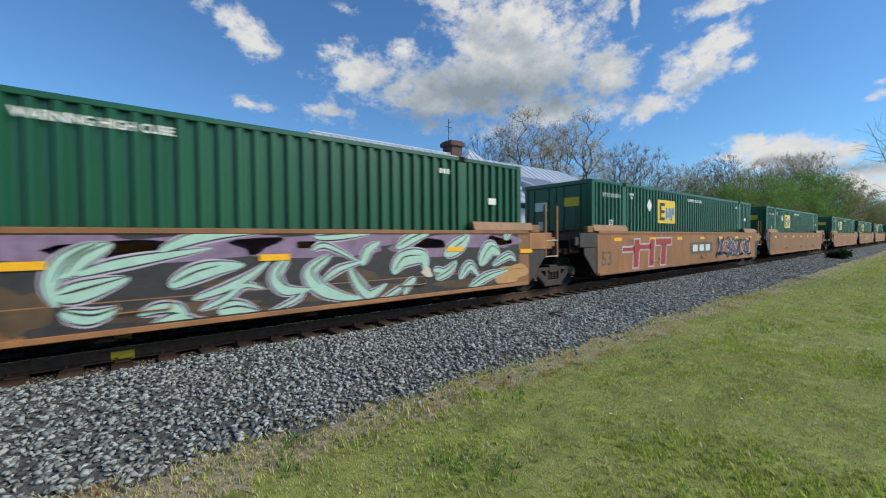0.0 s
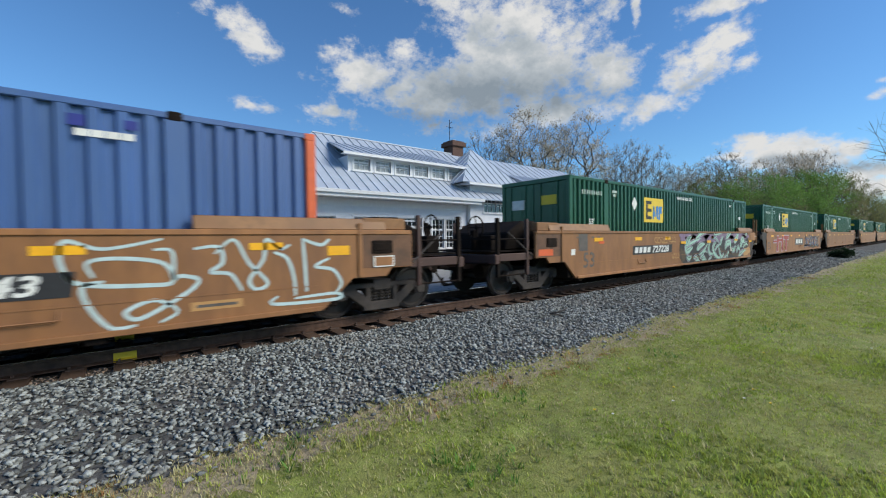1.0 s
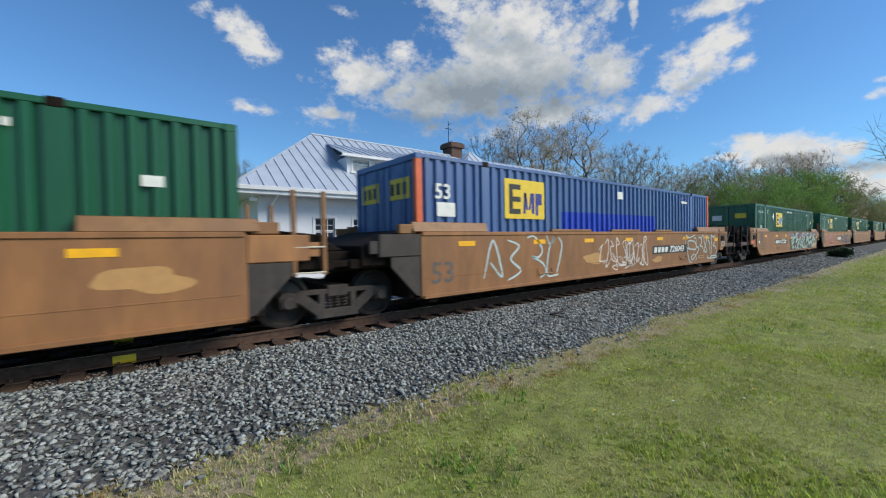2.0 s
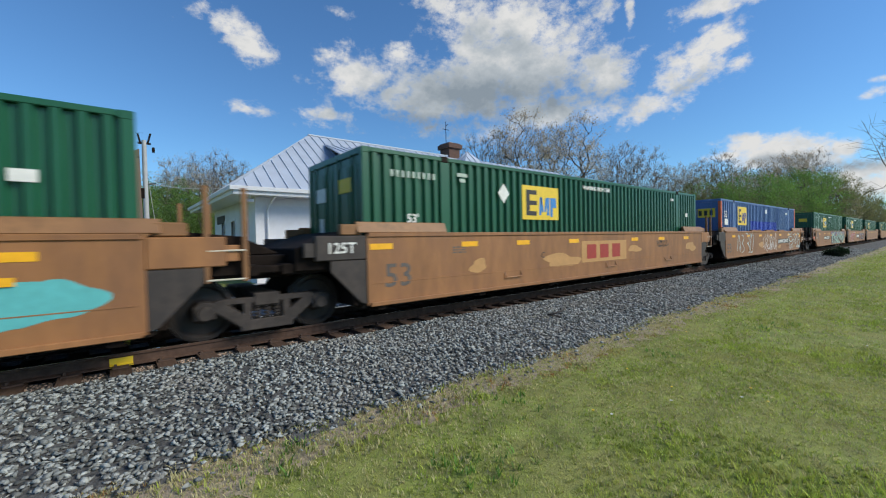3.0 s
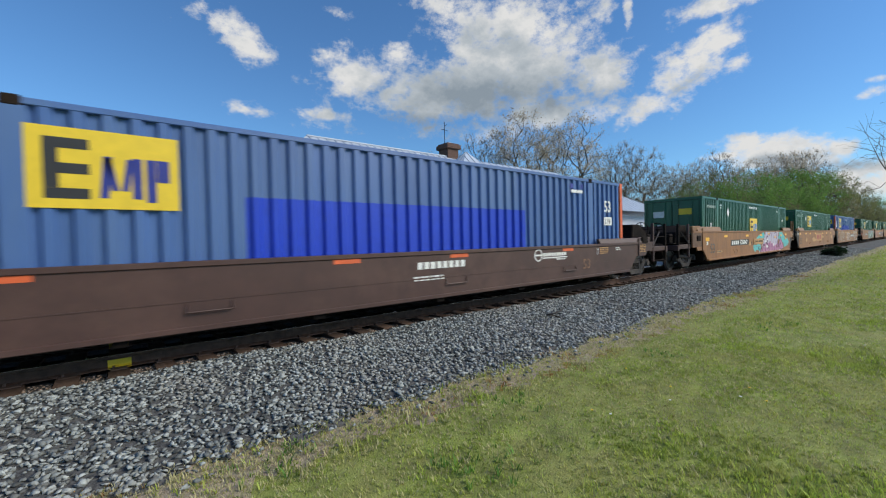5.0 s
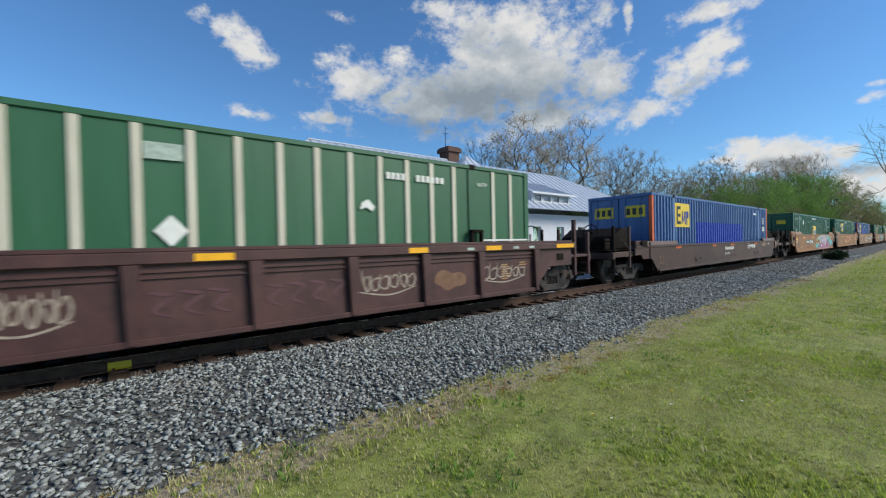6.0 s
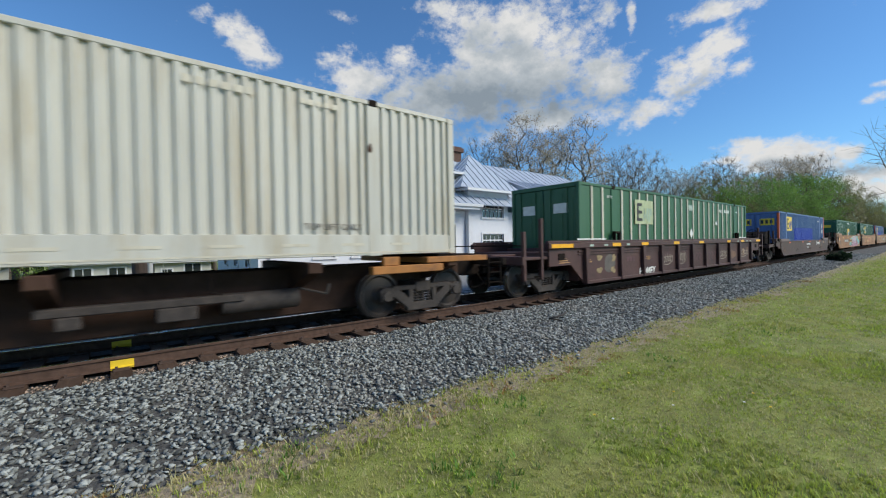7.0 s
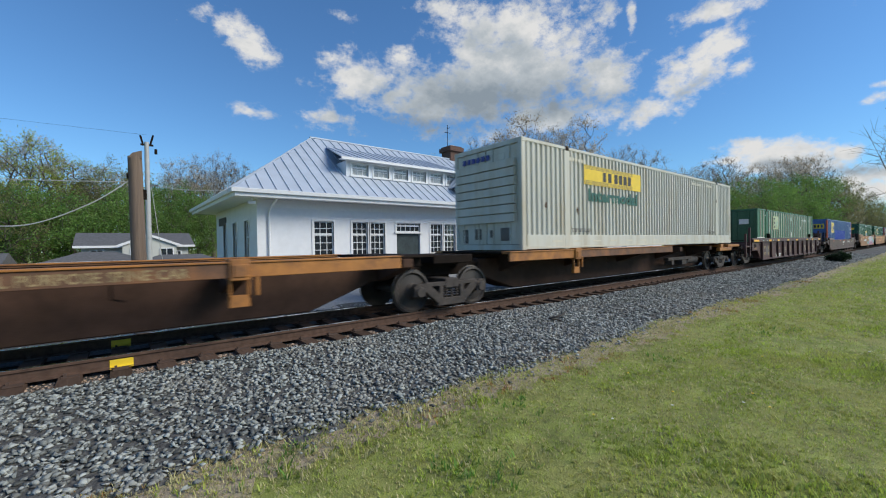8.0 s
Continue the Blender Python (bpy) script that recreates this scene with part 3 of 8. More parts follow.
def gear_meshes():
    if _gear:
        return _gear
    for sy in (-1, 1):
        fr = Shape()
        y0, y1 = sy * 1.00 - 0.07, sy * 1.00 + 0.07
        fr.prism([(-0.95, 0.52), (-0.72, 0.64), (0.72, 0.64), (0.95, 0.52), (0.78, 0.52), (0.66, 0.55), (-0.66, 0.55), (-0.78, 0.52)][::1], y0, y1)
        fr.beam(-0.74, 0.57, -0.30, 0.22, 0.19, y0, y1).beam(0.74, 0.57, 0.30, 0.22, 0.19, y0, y1)
        fr.beam(-0.40, 0.20, 0.40, 0.20, 0.17, y0, y1)
        fr.beam(-0.30, 0.24, -0.30, 0.60, 0.12, y0, y1).beam(0.30, 0.24, 0.30, 0.60, 0.12, y0, y1)
        for sx in (-1, 1):
            fr.prism([(sx * 0.89 - 0.14, 0.36), (sx * 0.89 + 0.14, 0.36), (sx * 0.89 + 0.15, 0.56), (sx * 0.89 + 0.08, 0.63), (sx * 0.89 - 0.08, 0.63), (sx * 0.89 - 0.15, 0.56)], y0 - 0.02, y1 + 0.02)
            fr.tube((sx * 0.89, sy * 1.07, WR), (sx * 0.89, sy * 1.13, WR), 0.11, n=12)
        _gear["side", sy] = fr.mesh("side_frame")
    fr = Shape()
    fr.box(-0.20, 0.20, -1.08, 1.08, 0.50, 0.70)
    fr.box(-0.06, 0.06, -0.9, 0.9, 0.40, 0.50)
    _gear["frame"] = fr.mesh("truck_frame")
    _gear["spring"] = Shape().pipe([(0.052 * math.cos(k * 0.785), 0.052 * math.sin(k * 0.785), 0.285 + 0.0069 * k) for k in range(33)], 0.019, 4).mesh("coil_spring")
    ws = Shape()
    n = 28
    for sy in (-1, 1):
        rings = [(0.11, 0.55), (0.13, 0.70), (0.30, 0.735), (0.39, 0.70), (0.46, 0.70), (0.455, 0.79), (0.40, 0.80), (0.36, 0.755), (0.19, 0.775), (0.14, 0.83), (0.08, 0.86), (0.0, 0.86)]
        flange = [(0.11, 0.55), (0.13, 0.66), (0.30, 0.70), (0.40, 0.675), (0.488, 0.675), (0.488, 0.70), (0.462, 0.712)] + rings[5:]
        vs, fs = [], []
        for r, y in flange:
            for i in range(n):
                a = 2 * math.pi * i / n
                vs.append((r * math.cos(a), sy * y, r * math.sin(a)))
        for j in range(len(flange) - 1):
            for i in range(n):
                q = (j * n + i, j * n + (i + 1) % n, (j + 1) * n + (i + 1) % n, (j + 1) * n + i)
                fs.append(q if sy > 0 else q[::-1])
        ws.add(vs, fs)
        for i in range(3):
            a = 2 * math.pi * i / 3
            ws.tube((0.05 * math.cos(a), sy * 0.85, 0.05 * math.sin(a)), (0.05 * math.cos(a), sy * 0.885, 0.05 * math.sin(a)), 0.018, n=6)
    ws.tube((0, -0.72, 0), (0, 0.72, 0), 0.085, n=14)
    me = ws.mesh("wheelset")
    me.materials.append(m_wheel)
    me.materials.append(m_tread)
    for p in me.polygons:
        r = math.hypot(p.center.x, p.center.z)
        if 0.445 < r < 0.475 and abs(p.normal.y) < 0.5:
            p.material_index = 1
    _gear["wheel"] = me
    return _gear


def truck(car, x, m=None):
    g = gear_meshes()
    t = part("truck", g["frame"], m or m_truck, car, "dusty cast-steel truck frame", bevel=0.012, at=(x, 0, 0))
    for sy in (-1, 1):
        part("side_frame", g["side", sy], m or m_truck, t, bevel=0.012)
        for kx in (-0.15, 0.0, 0.15):
            part("coil_spring", g["spring"], m_truck, t, at=(kx, sy * 1.0, 0))
    for sx in (-1, 1):
        part("wheelset", g["wheel"], m_wheel, t, smooth=True, at=(sx * 0.89, 0, WR))
    return t


def coupler(car, sx, x0, x1, m=None):
    """Draft gear, knuckle, hoses and pin lifter at one end; x0 to x1 outwards."""
    sh = Shape().box(min(sx * (x0 - 0.3), sx * (x0 + 0.25)), max(sx * (x0 - 0.3), sx * (x0 + 0.25)), -0.28, 0.28, 0.66, 1.06)
    sh.box(min(sx * x0, sx * (x1 - 0.2)), max(sx * x0, sx * (x1 - 0.2)), -0.09, 0.09, 0.76, 0.96)
    sh.box(min(sx * (x1 - 0.22), sx * (x1 + 0.06)), max(sx * (x1 - 0.22), sx * (x1 + 0.06)), -0.17, 0.12, 0.72, 1.02)
    part("coupler", sh, m_dark, car, "grimy knuckle coupler", bevel=0.02)
    hose = [(sx * (x0 + 0.1), -0.35, 0.72), (sx * (x0 + 0.35), -0.36, 0.42), (sx * (x0 + 0.7), -0.30, 0.34), (sx * (x1 + 0.02), -0.22, 0.52)]
    part("air_hose", Shape().pipe(smooth_path(hose, 5), 0.024, 6), m_dark, car, "sagging black air hose")
    part("uncoupling_lever", Shape().rod([(sx * (x0 + 0.2), -1.35, 0.9), (sx * (x0 + 0.2), -0.3, 0.86), (sx * (x1 - 0.1), -0.12, 0.98)], 0.014, 5), m_dark, car)


def ladder(car, x, y, z0, z1, m, wide=0.42, along=True, n=None):
    sh = Shape()
    n = n or max(2, round((z1 - z0) / 0.32))
    for s in (-1, 1):
        if along:
            sh.tube((x + s * wide / 2, y, z0), (x + s * wide / 2, y, z1), 0.022, n=6)
        else:
            sh.tube((x, y + s * wide / 2, z0), (x, y + s * wide / 2, z1), 0.022, n=6)
    for k in range(n):
        z = z0 + (k + 0.5) * (z1 - z0) / n
        sh.tube((x - wide / 2, y, z), (x + wide / 2, y, z), 0.014, n=6) if along else sh.tube((x, y - wide / 2, z), (x, y + wide / 2, z), 0.014, n=6)
    return part("ladder", sh, m, car)


# ---- well cars: origin on the rail head under the middle of the well ----
def well_car(label, m_side, front, rear, top=1.62, cap=1.85, group="well cars", m_cap=None, rear_plain=True):
    """front and rear: 'joint' (shared truck) or 'coupled'. The truck of a joint stands at the rear unit's front end."""
    car = thing("well_car", label, "railway car", group)
    ends = {1: front, -1: rear}
    poly_lo, poly_hi = [], []
    for sx in (-1, 1):
        if ends[sx] == "coupled":
            pts = [(sx * 8.10, 0.33), (sx * 8.62, 0.80), (sx * 9.30, 0.80), (sx * 9.42, 0.95), (sx * 9.87, 0.95), (sx * 9.87, top)]
        else:
            pts = [(sx * 8.12, 0.33), (sx * 8.12, top)]
        (poly_hi if sx > 0 else poly_lo).extend(pts)
    poly = poly_hi + poly_lo[::-1]
    for sy in (-1, 1):
        y0, y1 = (-1.50, -1.44) if sy < 0 else (1.44, 1.50)
        side = part("side_sill", Shape().prism(poly, y0, y1), m_side, car, bevel=0.008)
        xe, xs = poly_lo[0][0], poly_hi[0][0]
        part("bottom_flange", Shape().box(xe + 0.05, xs - 0.05, sy * 1.47 - 0.07, sy * 1.47 + 0.07, 0.31, 0.385), m_side, side, bevel=0.008)
        part("top_chord", Shape().box(poly_lo[-1][0] + 0.03, poly_hi[-1][0] - 0.03, sy * 1.46 - 0.065, sy * 1.46 + 0.065, top - 0.05, top + 0.03), m_side, side, bevel=0.01)
        part("weld_seam", Shape().box(xe + 0.1, xs - 0.1, sy * 1.503 - 0.004, sy * 1.503 + 0.004, 0.72, 0.735), m_side, side)
        # folded guides above the chord
        for sx in (-1, 1):
            x_in, x_out = 6.25, (9.3 if ends[sx] == "coupled" else 8.3)
            a, b = sorted((sx * x_in, sx * x_out))
            part("guide", Shape().prism_x([(sy * 1.52, top + 0.03), (sy * 1.40, top + 0.03), (sy * 1.36, cap), (sy * 1.44, cap)][::sy], a, b), m_cap or m_tan_cap, car, "raised container guide, scuffed at the top", bevel=0.012)
            # stiffened pocket and end plate
            if ends[sx] == "coupled":
                a, b = sorted((sx * 8.72, sx * 8.80))
                part("end_stiffener", Shape().box(a, b, sy * 1.515 - 0.02, sy * 1.515 + 0.02, 0.82, top + 0.15), m_side, side, bevel=0.006)
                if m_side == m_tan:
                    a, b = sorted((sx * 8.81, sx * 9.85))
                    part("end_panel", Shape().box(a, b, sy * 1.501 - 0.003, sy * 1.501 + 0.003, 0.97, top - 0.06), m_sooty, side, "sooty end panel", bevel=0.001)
                a, b = sorted((sx * 9.00, sx * 9.42))
                part("pocket", Shape().box(a, b, sy * 1.51 - 0.02, sy * 1.51 + 0.02, 1.23, 1.46).box(a + 0.05, b - 0.05, sy * 1.52 - 0.02, sy * 1.52 + 0.02, 1.28, 1.41), m_dark, side, bevel=0.006)
                a, b = sorted((sx * 8.85, sx * 9.75))
                part("guide_block", Shape().box(a, b, sy * 1.36 - 0.10, sy * 1.36 + 0.10, top + 0.03, cap + 0.02), m_cap or m_tan_cap, car, bevel=0.02)
        # grab rails low on the side
        for x in (-4.2, 0.4, 4.6):
            part("grab_rail", Shape().rod([(x - 0.28, sy * 1.50, 0.70), (x - 0.28, sy * 1.545, 0.58), (x + 0.28, sy * 1.545, 0.58), (x + 0.28, sy * 1.50, 0.70)], 0.012, 5), m_side, side)
    part("well_floor", Shape().box(-8.2, 8.2, -1.44, 1.44, 0.30, 0.355), m_dark, car)
    for x in range(-3, 4):
        part("cross_bearer", Shape().box(x * 2.6 - 0.1, x * 2.6 + 0.1, -1.46, 1.46, 0.22, 0.31), m_dark, car, bevel=0.01)
    for sx in (-1, 1):
        # bulkhead deck over the truck
        a, b = sorted((sx * 8.22, sx * 9.55))
        part("end_deck", Shape().box(a, b, -1.30, 1.30, 0.98, 1.16).box(min(sx * 8.22, sx * 8.36), max(sx * 8.22, sx * 8.36), -1.42, 1.42, 0.34, top - 0.1), m_dark, car, bevel=0.02)
        if ends[sx] == "coupled":
            m_e = m_brown
            a, b = sorted((sx * 9.87, sx * 11.25))
            part("end_sill", Shape().box(a, b, -0.30, 0.30, 0.70, 1.12).box(a, b, -1.42, -1.30, 0.92, 1.10).box(a, b, 1.30, 1.42, 0.92, 1.10).box(min(sx * 11.12, sx * 11.27), max(sx * 11.12, sx * 11.27), -1.45, 1.45, 0.86, 1.08), m_e, car, bevel=0.015)
            part("crossover_board", Shape().box(a, b, -1.25, 1.25, 1.14, 1.17), m_dark, car)
            part("hood", Shape().prism([(sx * 9.2, 1.175), (sx * 10.5, 1.175), (sx * 10.4, 1.62), (sx * 9.85, 1.92), (sx * 9.3, 1.92)][::sx], -1.05, 1.05), m_dark, car, "black end hood", bevel=0.03)
            for k, x in enumerate((10.05, 11.1)):
                for y in (-1.44, 1.35):
                    part("corner_stake", Shape().box(min(sx * x, sx * (x + 0.09)), max(sx * x, sx * (x + 0.09)), y, y + 0.09, 0.55, 1.95), m_e if k == 0 else m_dark, car, bevel=0.01)
            part("handrail", Shape().rod([(sx * 10.1, -1.40, 1.45), (sx * 11.14, -1.40, 1.45)], 0.016).rod([(sx * 11.14, -1.40, 1.45), (sx * 11.14, 1.40, 1.45)], 0.016).rod([(sx * 11.14, -1.40, 0.58), (sx * 10.1, -1.40, 0.58)], 0.018), m_dark, car)
            wheel = Shape().tube((sx * 11.0, -0.55, 1.75), (sx * 11.03, -0.55, 1.75), 0.06, n=10).rod([(sx * 11.0, -0.55, 1.15), (sx * 11.0, -0.55, 1.75)], 0.03)
            for i in range(16):
                a0, a1 = 2 * math.pi * i / 16, 2 * math.pi * (i + 1) / 16
                wheel.tube((sx * 11.05, -0.55 + 0.28 * math.cos(a0), 1.75 + 0.28 * math.sin(a0)), (sx * 11.05, -0.55 + 0.28 * math.cos(a1), 1.75 + 0.28 * math.sin(a1)), 0.018, n=5, caps=False)
                if i % 4 == 0:
                    wheel.tube((sx * 11.03, -0.55, 1.75), (sx * 11.05, -0.55 + 0.28 * math.cos(a0), 1.75 + 0.28 * math.sin(a0)), 0.012, n=5)
            part("brake_wheel", wheel, m_dark, car, "black hand brake wheel")
            part("brace", Shape().rod([(sx * 10.75, -1.36, 1.62), (sx * 10.3, -1.40, 1.30), (sx * 9.92, -1.44, 1.02)], 0.022, 6), m_truck, car, "dusty diagonal brace rod")
            part("brake_chest", Shape().box(min(sx * 10.6, sx * 10.95), max(sx * 10.6, sx * 10.95), -1.0, -0.5, 1.17, 1.55).tube((sx * 10.78, -0.2, 1.17), (sx * 10.78, -0.2, 1.7), 0.10, n=10), m_dark, car, "grimy brake gear chest", bevel=0.02)
            part("reservoir", Shape().tube((sx * 10.2, -0.55, 0.62), (sx * 10.95, -0.55, 0.62), 0.19, n=14), m_dark, car, smooth=True)
            coupler(car, sx, 11.2, 11.85)
            truck(car, sx * 9.45)
        else:
            part("joint_block", Shape().prism([(sx * 8.3, 1.02), (sx * 9.35, 1.02), (sx * 9.35, 1.60 if sx > 0 else 1.40), (sx * 8.3, 1.70)][::sx], -1.35, 1.35), m_dark, car, "dark end bulkhead over the shared truck", bevel=0.015)
            for sy in (-1, 1):
                a, b = sorted((sy * 1.43, sy * 1.48))
                part("end_gusset", Shape().prism([(sx * 8.12, 0.36), (sx * 8.24, 0.40), (sx * 8.80, 0.98), (sx * 8.80, 1.17), (sx * 8.12, 1.17)][::sx], a, b), m_endgrey, car, "sooty grey end gusset", bevel=0.008)
                a, b = sorted((sy * 1.36, sy * 1.50))
                xa, xb = sorted((sx * 8.125, sx * 9.06))
                part("end_box", Shape().box(xa, xb, a, b, 1.175, 1.60), m_endgrey if sx < 0 else m_side, car, "end box over the shared truck", bevel=0.015)
                xa, xb = sorted((sx * 9.06, sx * 9.24))
                part("lift_lug", Shape().box(xa, xb, sy * 1.42 - 0.05, sy * 1.42 + 0.05, 1.24, 1.48), m_endgrey if sx < 0 else m_side, car, bevel=0.01)
                xa, xb = sorted((sx * 8.2, sx * 8.6))
                part("guide_step", Shape().box(xa, xb, sy * 1.40 - 0.07, sy * 1.40 + 0.07, 1.61, 1.80), m_cap or m_tan_cap, car, "scuffed guide step", bevel=0.015)
            if sx > 0:
                part("articulation", Shape().box(9.30, 10.15, -0.95, 0.95, 0.92, 1.30).box(9.45, 10.0, -1.25, 1.25, 1.02, 1.14).prism([(9.3, 1.30), (10.1, 1.30), (9.6, 1.55), (9.3, 1.60)], -0.6, 0.6), m_dark, car, "grimy articulated joint over the truck", bevel=0.02)
                for sy in (-1, 1):
                    for x in (8.82, 9.32):
                        part("end_post", Shape().box(x - 0.035, x + 0.035, sy * 1.46 - 0.035, sy * 1.46 + 0.035, 0.94, 2.32), m_cap or m_tan_cap, car, "upright tan ladder post", bevel=0.006)
                    for z in (0.98, 1.40):
                        part("ladder_rung", Shape().rod([(8.82, sy * 1.49, z), (9.32, sy * 1.49, z)], 0.014, 6), m_cream, car, "pale ladder rung")
            if sx > 0:
                truck(car, 9.72)
    return car


def side_marks(car, top=1.62, xs=(-6.9, -4.4, -2.1, 0.3, 2.6, 4.9, 7.2), m=None, z=None):
    for x in xs:
        part("reflector", Shape().plate(x - 0.24, x + 0.24, (z or top - 0.28), (z or top - 0.28) + 0.11, -1.502, 0.004), m or m_yellow, car, "yellow reflective stripe")


def number_panel(car, x, z, figures, w=3.05, h=0.30, lean=0.25):
    p = part("number_panel", Shape().plate(x, x + w, z, z + h, -1.502, 0.004, 0.15), m_lettblack, car, "black panel with white figures")
    for i in range(4):
        part("owner_bar", Shape().plate(x + 0.14 + i * 0.30, x + 0.35 + i * 0.30, z + 0.055, z + 0.245, -1.507, 0.003, lean), m_lettwhite, p)
    words("car_number", figures, 0.325, m_lettwhite, p, x + 1.42, z + 0.045, -1.507, lean=0.25, bold=0.008, width=1.38)


def big53(car, x, z=0.60, m=None, size=0.62):
    words("length_mark", "53", size, m or m_lettgrey, car, x, z, -1.503, "large faded dark figures", bold=0.006, width=1.05)


def tail_marks(car, sx=-1):
    """Orange field, notices and stencils near a coupled end."""
    a, b = sorted((sx * 9.75, sx * 9.15))
    part("orange_field", Shape().plate(a, b, 1.0, 1.17, -1.502, 0.004), m_orange_end, car, "faded orange field")
    a, b = sorted((sx * 8.32, sx * 8.14))
    part("notice", Shape().plate(a, b, 0.98, 1.14, -1.502, 0.004), m_lettwhite, car)
    a, b = sorted((sx * 7.95, sx * 7.50))
    part("painted_out", Shape().plate(a, b, 1.08, 1.56, -1.502, 0.003), m_lettgrey, car, "blue-grey painted-out block")
    for x in (8.05, 7.3, 6.95):
        a, b = sorted((sx * x, sx * (x - 0.14)))
        part("stencil", Shape().plate(a, b, 1.44, 1.49, -1.502, 0.003), m_lettgrey, car)
    a, b = sorted((sx * 6.9, sx * 6.6))
    part("orange_field", Shape().plate(a, b, 1.27, 1.36, -1.502, 0.004), m_orange_end, car, "faded orange stripe")


def data_marks(car, x, z, rows=4, w=0.6, m=None, step=0.055):
    sh = Shape()
    rng = random.Random(round(x * 100))
    for r in range(rows):
        x0 = x
        while x0 < x + w - 0.05:
            d = rng.uniform(0.05, 0.14)
            sh.plate(x0, min(x0 + d, x + w), z - r * step, z - r * step + step * 0.55, -1.503, 0.002)
            x0 += d + 0.035
    part("data_lines", sh, m or m_lettwhite, car, "small illegible lines of stencilled data")


TRAIN = []       # things of the train with their place along the track at the clip's start


def ride(ob, x, z=0.0):
    ob.location = (x, YC, z)
    TRAIN.append((ob, x, z))
    return ob


# --- the three-unit car ahead and its loads
w_joint = well_car("tan painted well car unit with joined ends", m_tan, "joint", "joint")
side_marks(w_joint)
big53(w_joint, -7.9)
data_marks(w_joint, -6.2, 1.35, 3, 0.5, m_lettgrey)
w_tail = well_car("tan painted well car unit with a coupler at its tail", m_tan, "joint", "coupled")
side_marks(w_tail)
big53(w_tail, -7.75)
tail_marks(w_tail)
w_head = well_car("tan painted well car unit with a coupler at its head", m_tan, "coupled", "joint")
side_marks(w_head)
big53(w_head, -7.9)
g_box = green_box()

PITCH = 19.43
C_G0 = -8.23 + BL / 2           # middles of the units
C_B1, C_U2, C_G3 = -31.74 + BL / 2, -51.15 + BL / 2, -70.59 + BL / 2
C_B4 = -94.14 + BL / 2
C_C5 = -109.4
C_JB = -138.44 + BL / 2


def spare(src, x, z=0.0, label=""):
    ob = copy_thing(src, Matrix.Translation((x, YC, z)))
    if label:
        ob["label"] = label
    TRAIN.append((ob, x, z))
    return ob


FLOOR = 0.36


# ---- spray paint on the sides ----
SIDE = -1.5


def lines(car, name, m, paths, wide, y, label, taper=0.5):
    for p in paths:
        part(name, stroke(Shape(), p, wide, y, taper), m, car, label)


def swash(p, wide, y):
    """A sprayed crescent along a spine: fullest before its middle, drawn out to points."""
    q = smooth_path(p, 8)
    n = len(q)
    sh = Shape()
    vs = []
    for i, (x, z) in enumerate(q):
        x0, z0 = q[max(i - 1, 0)]
        x1, z1 = q[min(i + 1, n - 1)]
        d = math.hypot(x1 - x0, z1 - z0) or 1
        t = i / (n - 1)
        w = wide / 2 * (0.08 + 0.92 * math.sin(math.pi * t ** 0.8) ** 0.8)
        vs += [(x - (z1 - z0) / d * w, y, min(1.57, max(0.41, z + (x1 - x0) / d * w))), (x + (z1 - z0) / d * w, y, min(1.57, max(0.41, z - (x1 - x0) / d * w)))]
    return sh.add(vs, [(2 * i + 1, 2 * i + 3, 2 * i + 2, 2 * i) for i in range(n - 1)])


def scribble(car, x, z, w, h, m, seed, n=5, wide=0.04):
    """An illegible handwritten tag."""
    r = random.Random(seed)
    for k in range(n):
        cx = x + w * (k + 0.5) / n
        d = w / n
        p = [(cx + r.uniform(-0.6, 0.6) * d, z + h * r.uniform(0.0, 1.0)) for _ in range(2)]
        p = [(cx - d * 0.5, z + h * r.uniform(0.6, 1)), (cx + d * r.uniform(0, 0.4), z + h * r.uniform(0.7, 1)), p[0], (cx - d * 0.3, z + h * r.uniform(0, 0.3)), (cx + d * 0.55, z + h * r.uniform(0.0, 0.35)), p[1]]
        part("tag_line", stroke(Shape(), p, wide, SIDE - 0.006 - 0.0006 * k), m, car, "scrawled spray line")


# unit ahead: red block letters and a dark scrawl
for a, b, c, d in ((-5.9, -5.55, 0.45, 1.38), (-5.5, -4.6, 1.05, 1.2), (-4.75, -4.4, 0.45, 1.38), (-4.2, -2.9, 1.18, 1.40), (-3.8, -3.4, 0.45, 1.2), (-6.6, -5.9, 1.0, 1.12)):
    part("block_halo", Shape().plate(a - 0.06, b + 0.06, c - 0.05, d + 0.05, SIDE - 0.001, 0.003, 0.1), m_lilac, w_joint, "pale spray halo")
    part("block_letter", Shape().plate(a, b, c, d, SIDE - 0.004, 0.004, 0.1), m_lettred, w_joint, "red spray shape")
part("sign_panel", Shape().plate(-1.0, 1.5, 0.72, 1.22, SIDE - 0.001, 0.004), m_lettgrey, w_joint, "dark panel with pale bars")
for k in range(3):
    part("sign_bar", Shape().plate(-0.75 + 0.72 * k, -0.25 + 0.72 * k, 0.84, 1.12, SIDE - 0.006, 0.003), m_lettwhite, w_joint)
scribble(w_joint, 1.9, 0.45, 5.4, 0.95, m_blackspray, 4, 8, 0.13)
scribble(w_joint, 2.2, 0.6, 4.8, 0.7, m_lettnavy, 9, 6, 0.09)
scribble(w_joint, 2.0, 0.55, 5.2, 0.8, m_silver, 10, 7, 0.04)

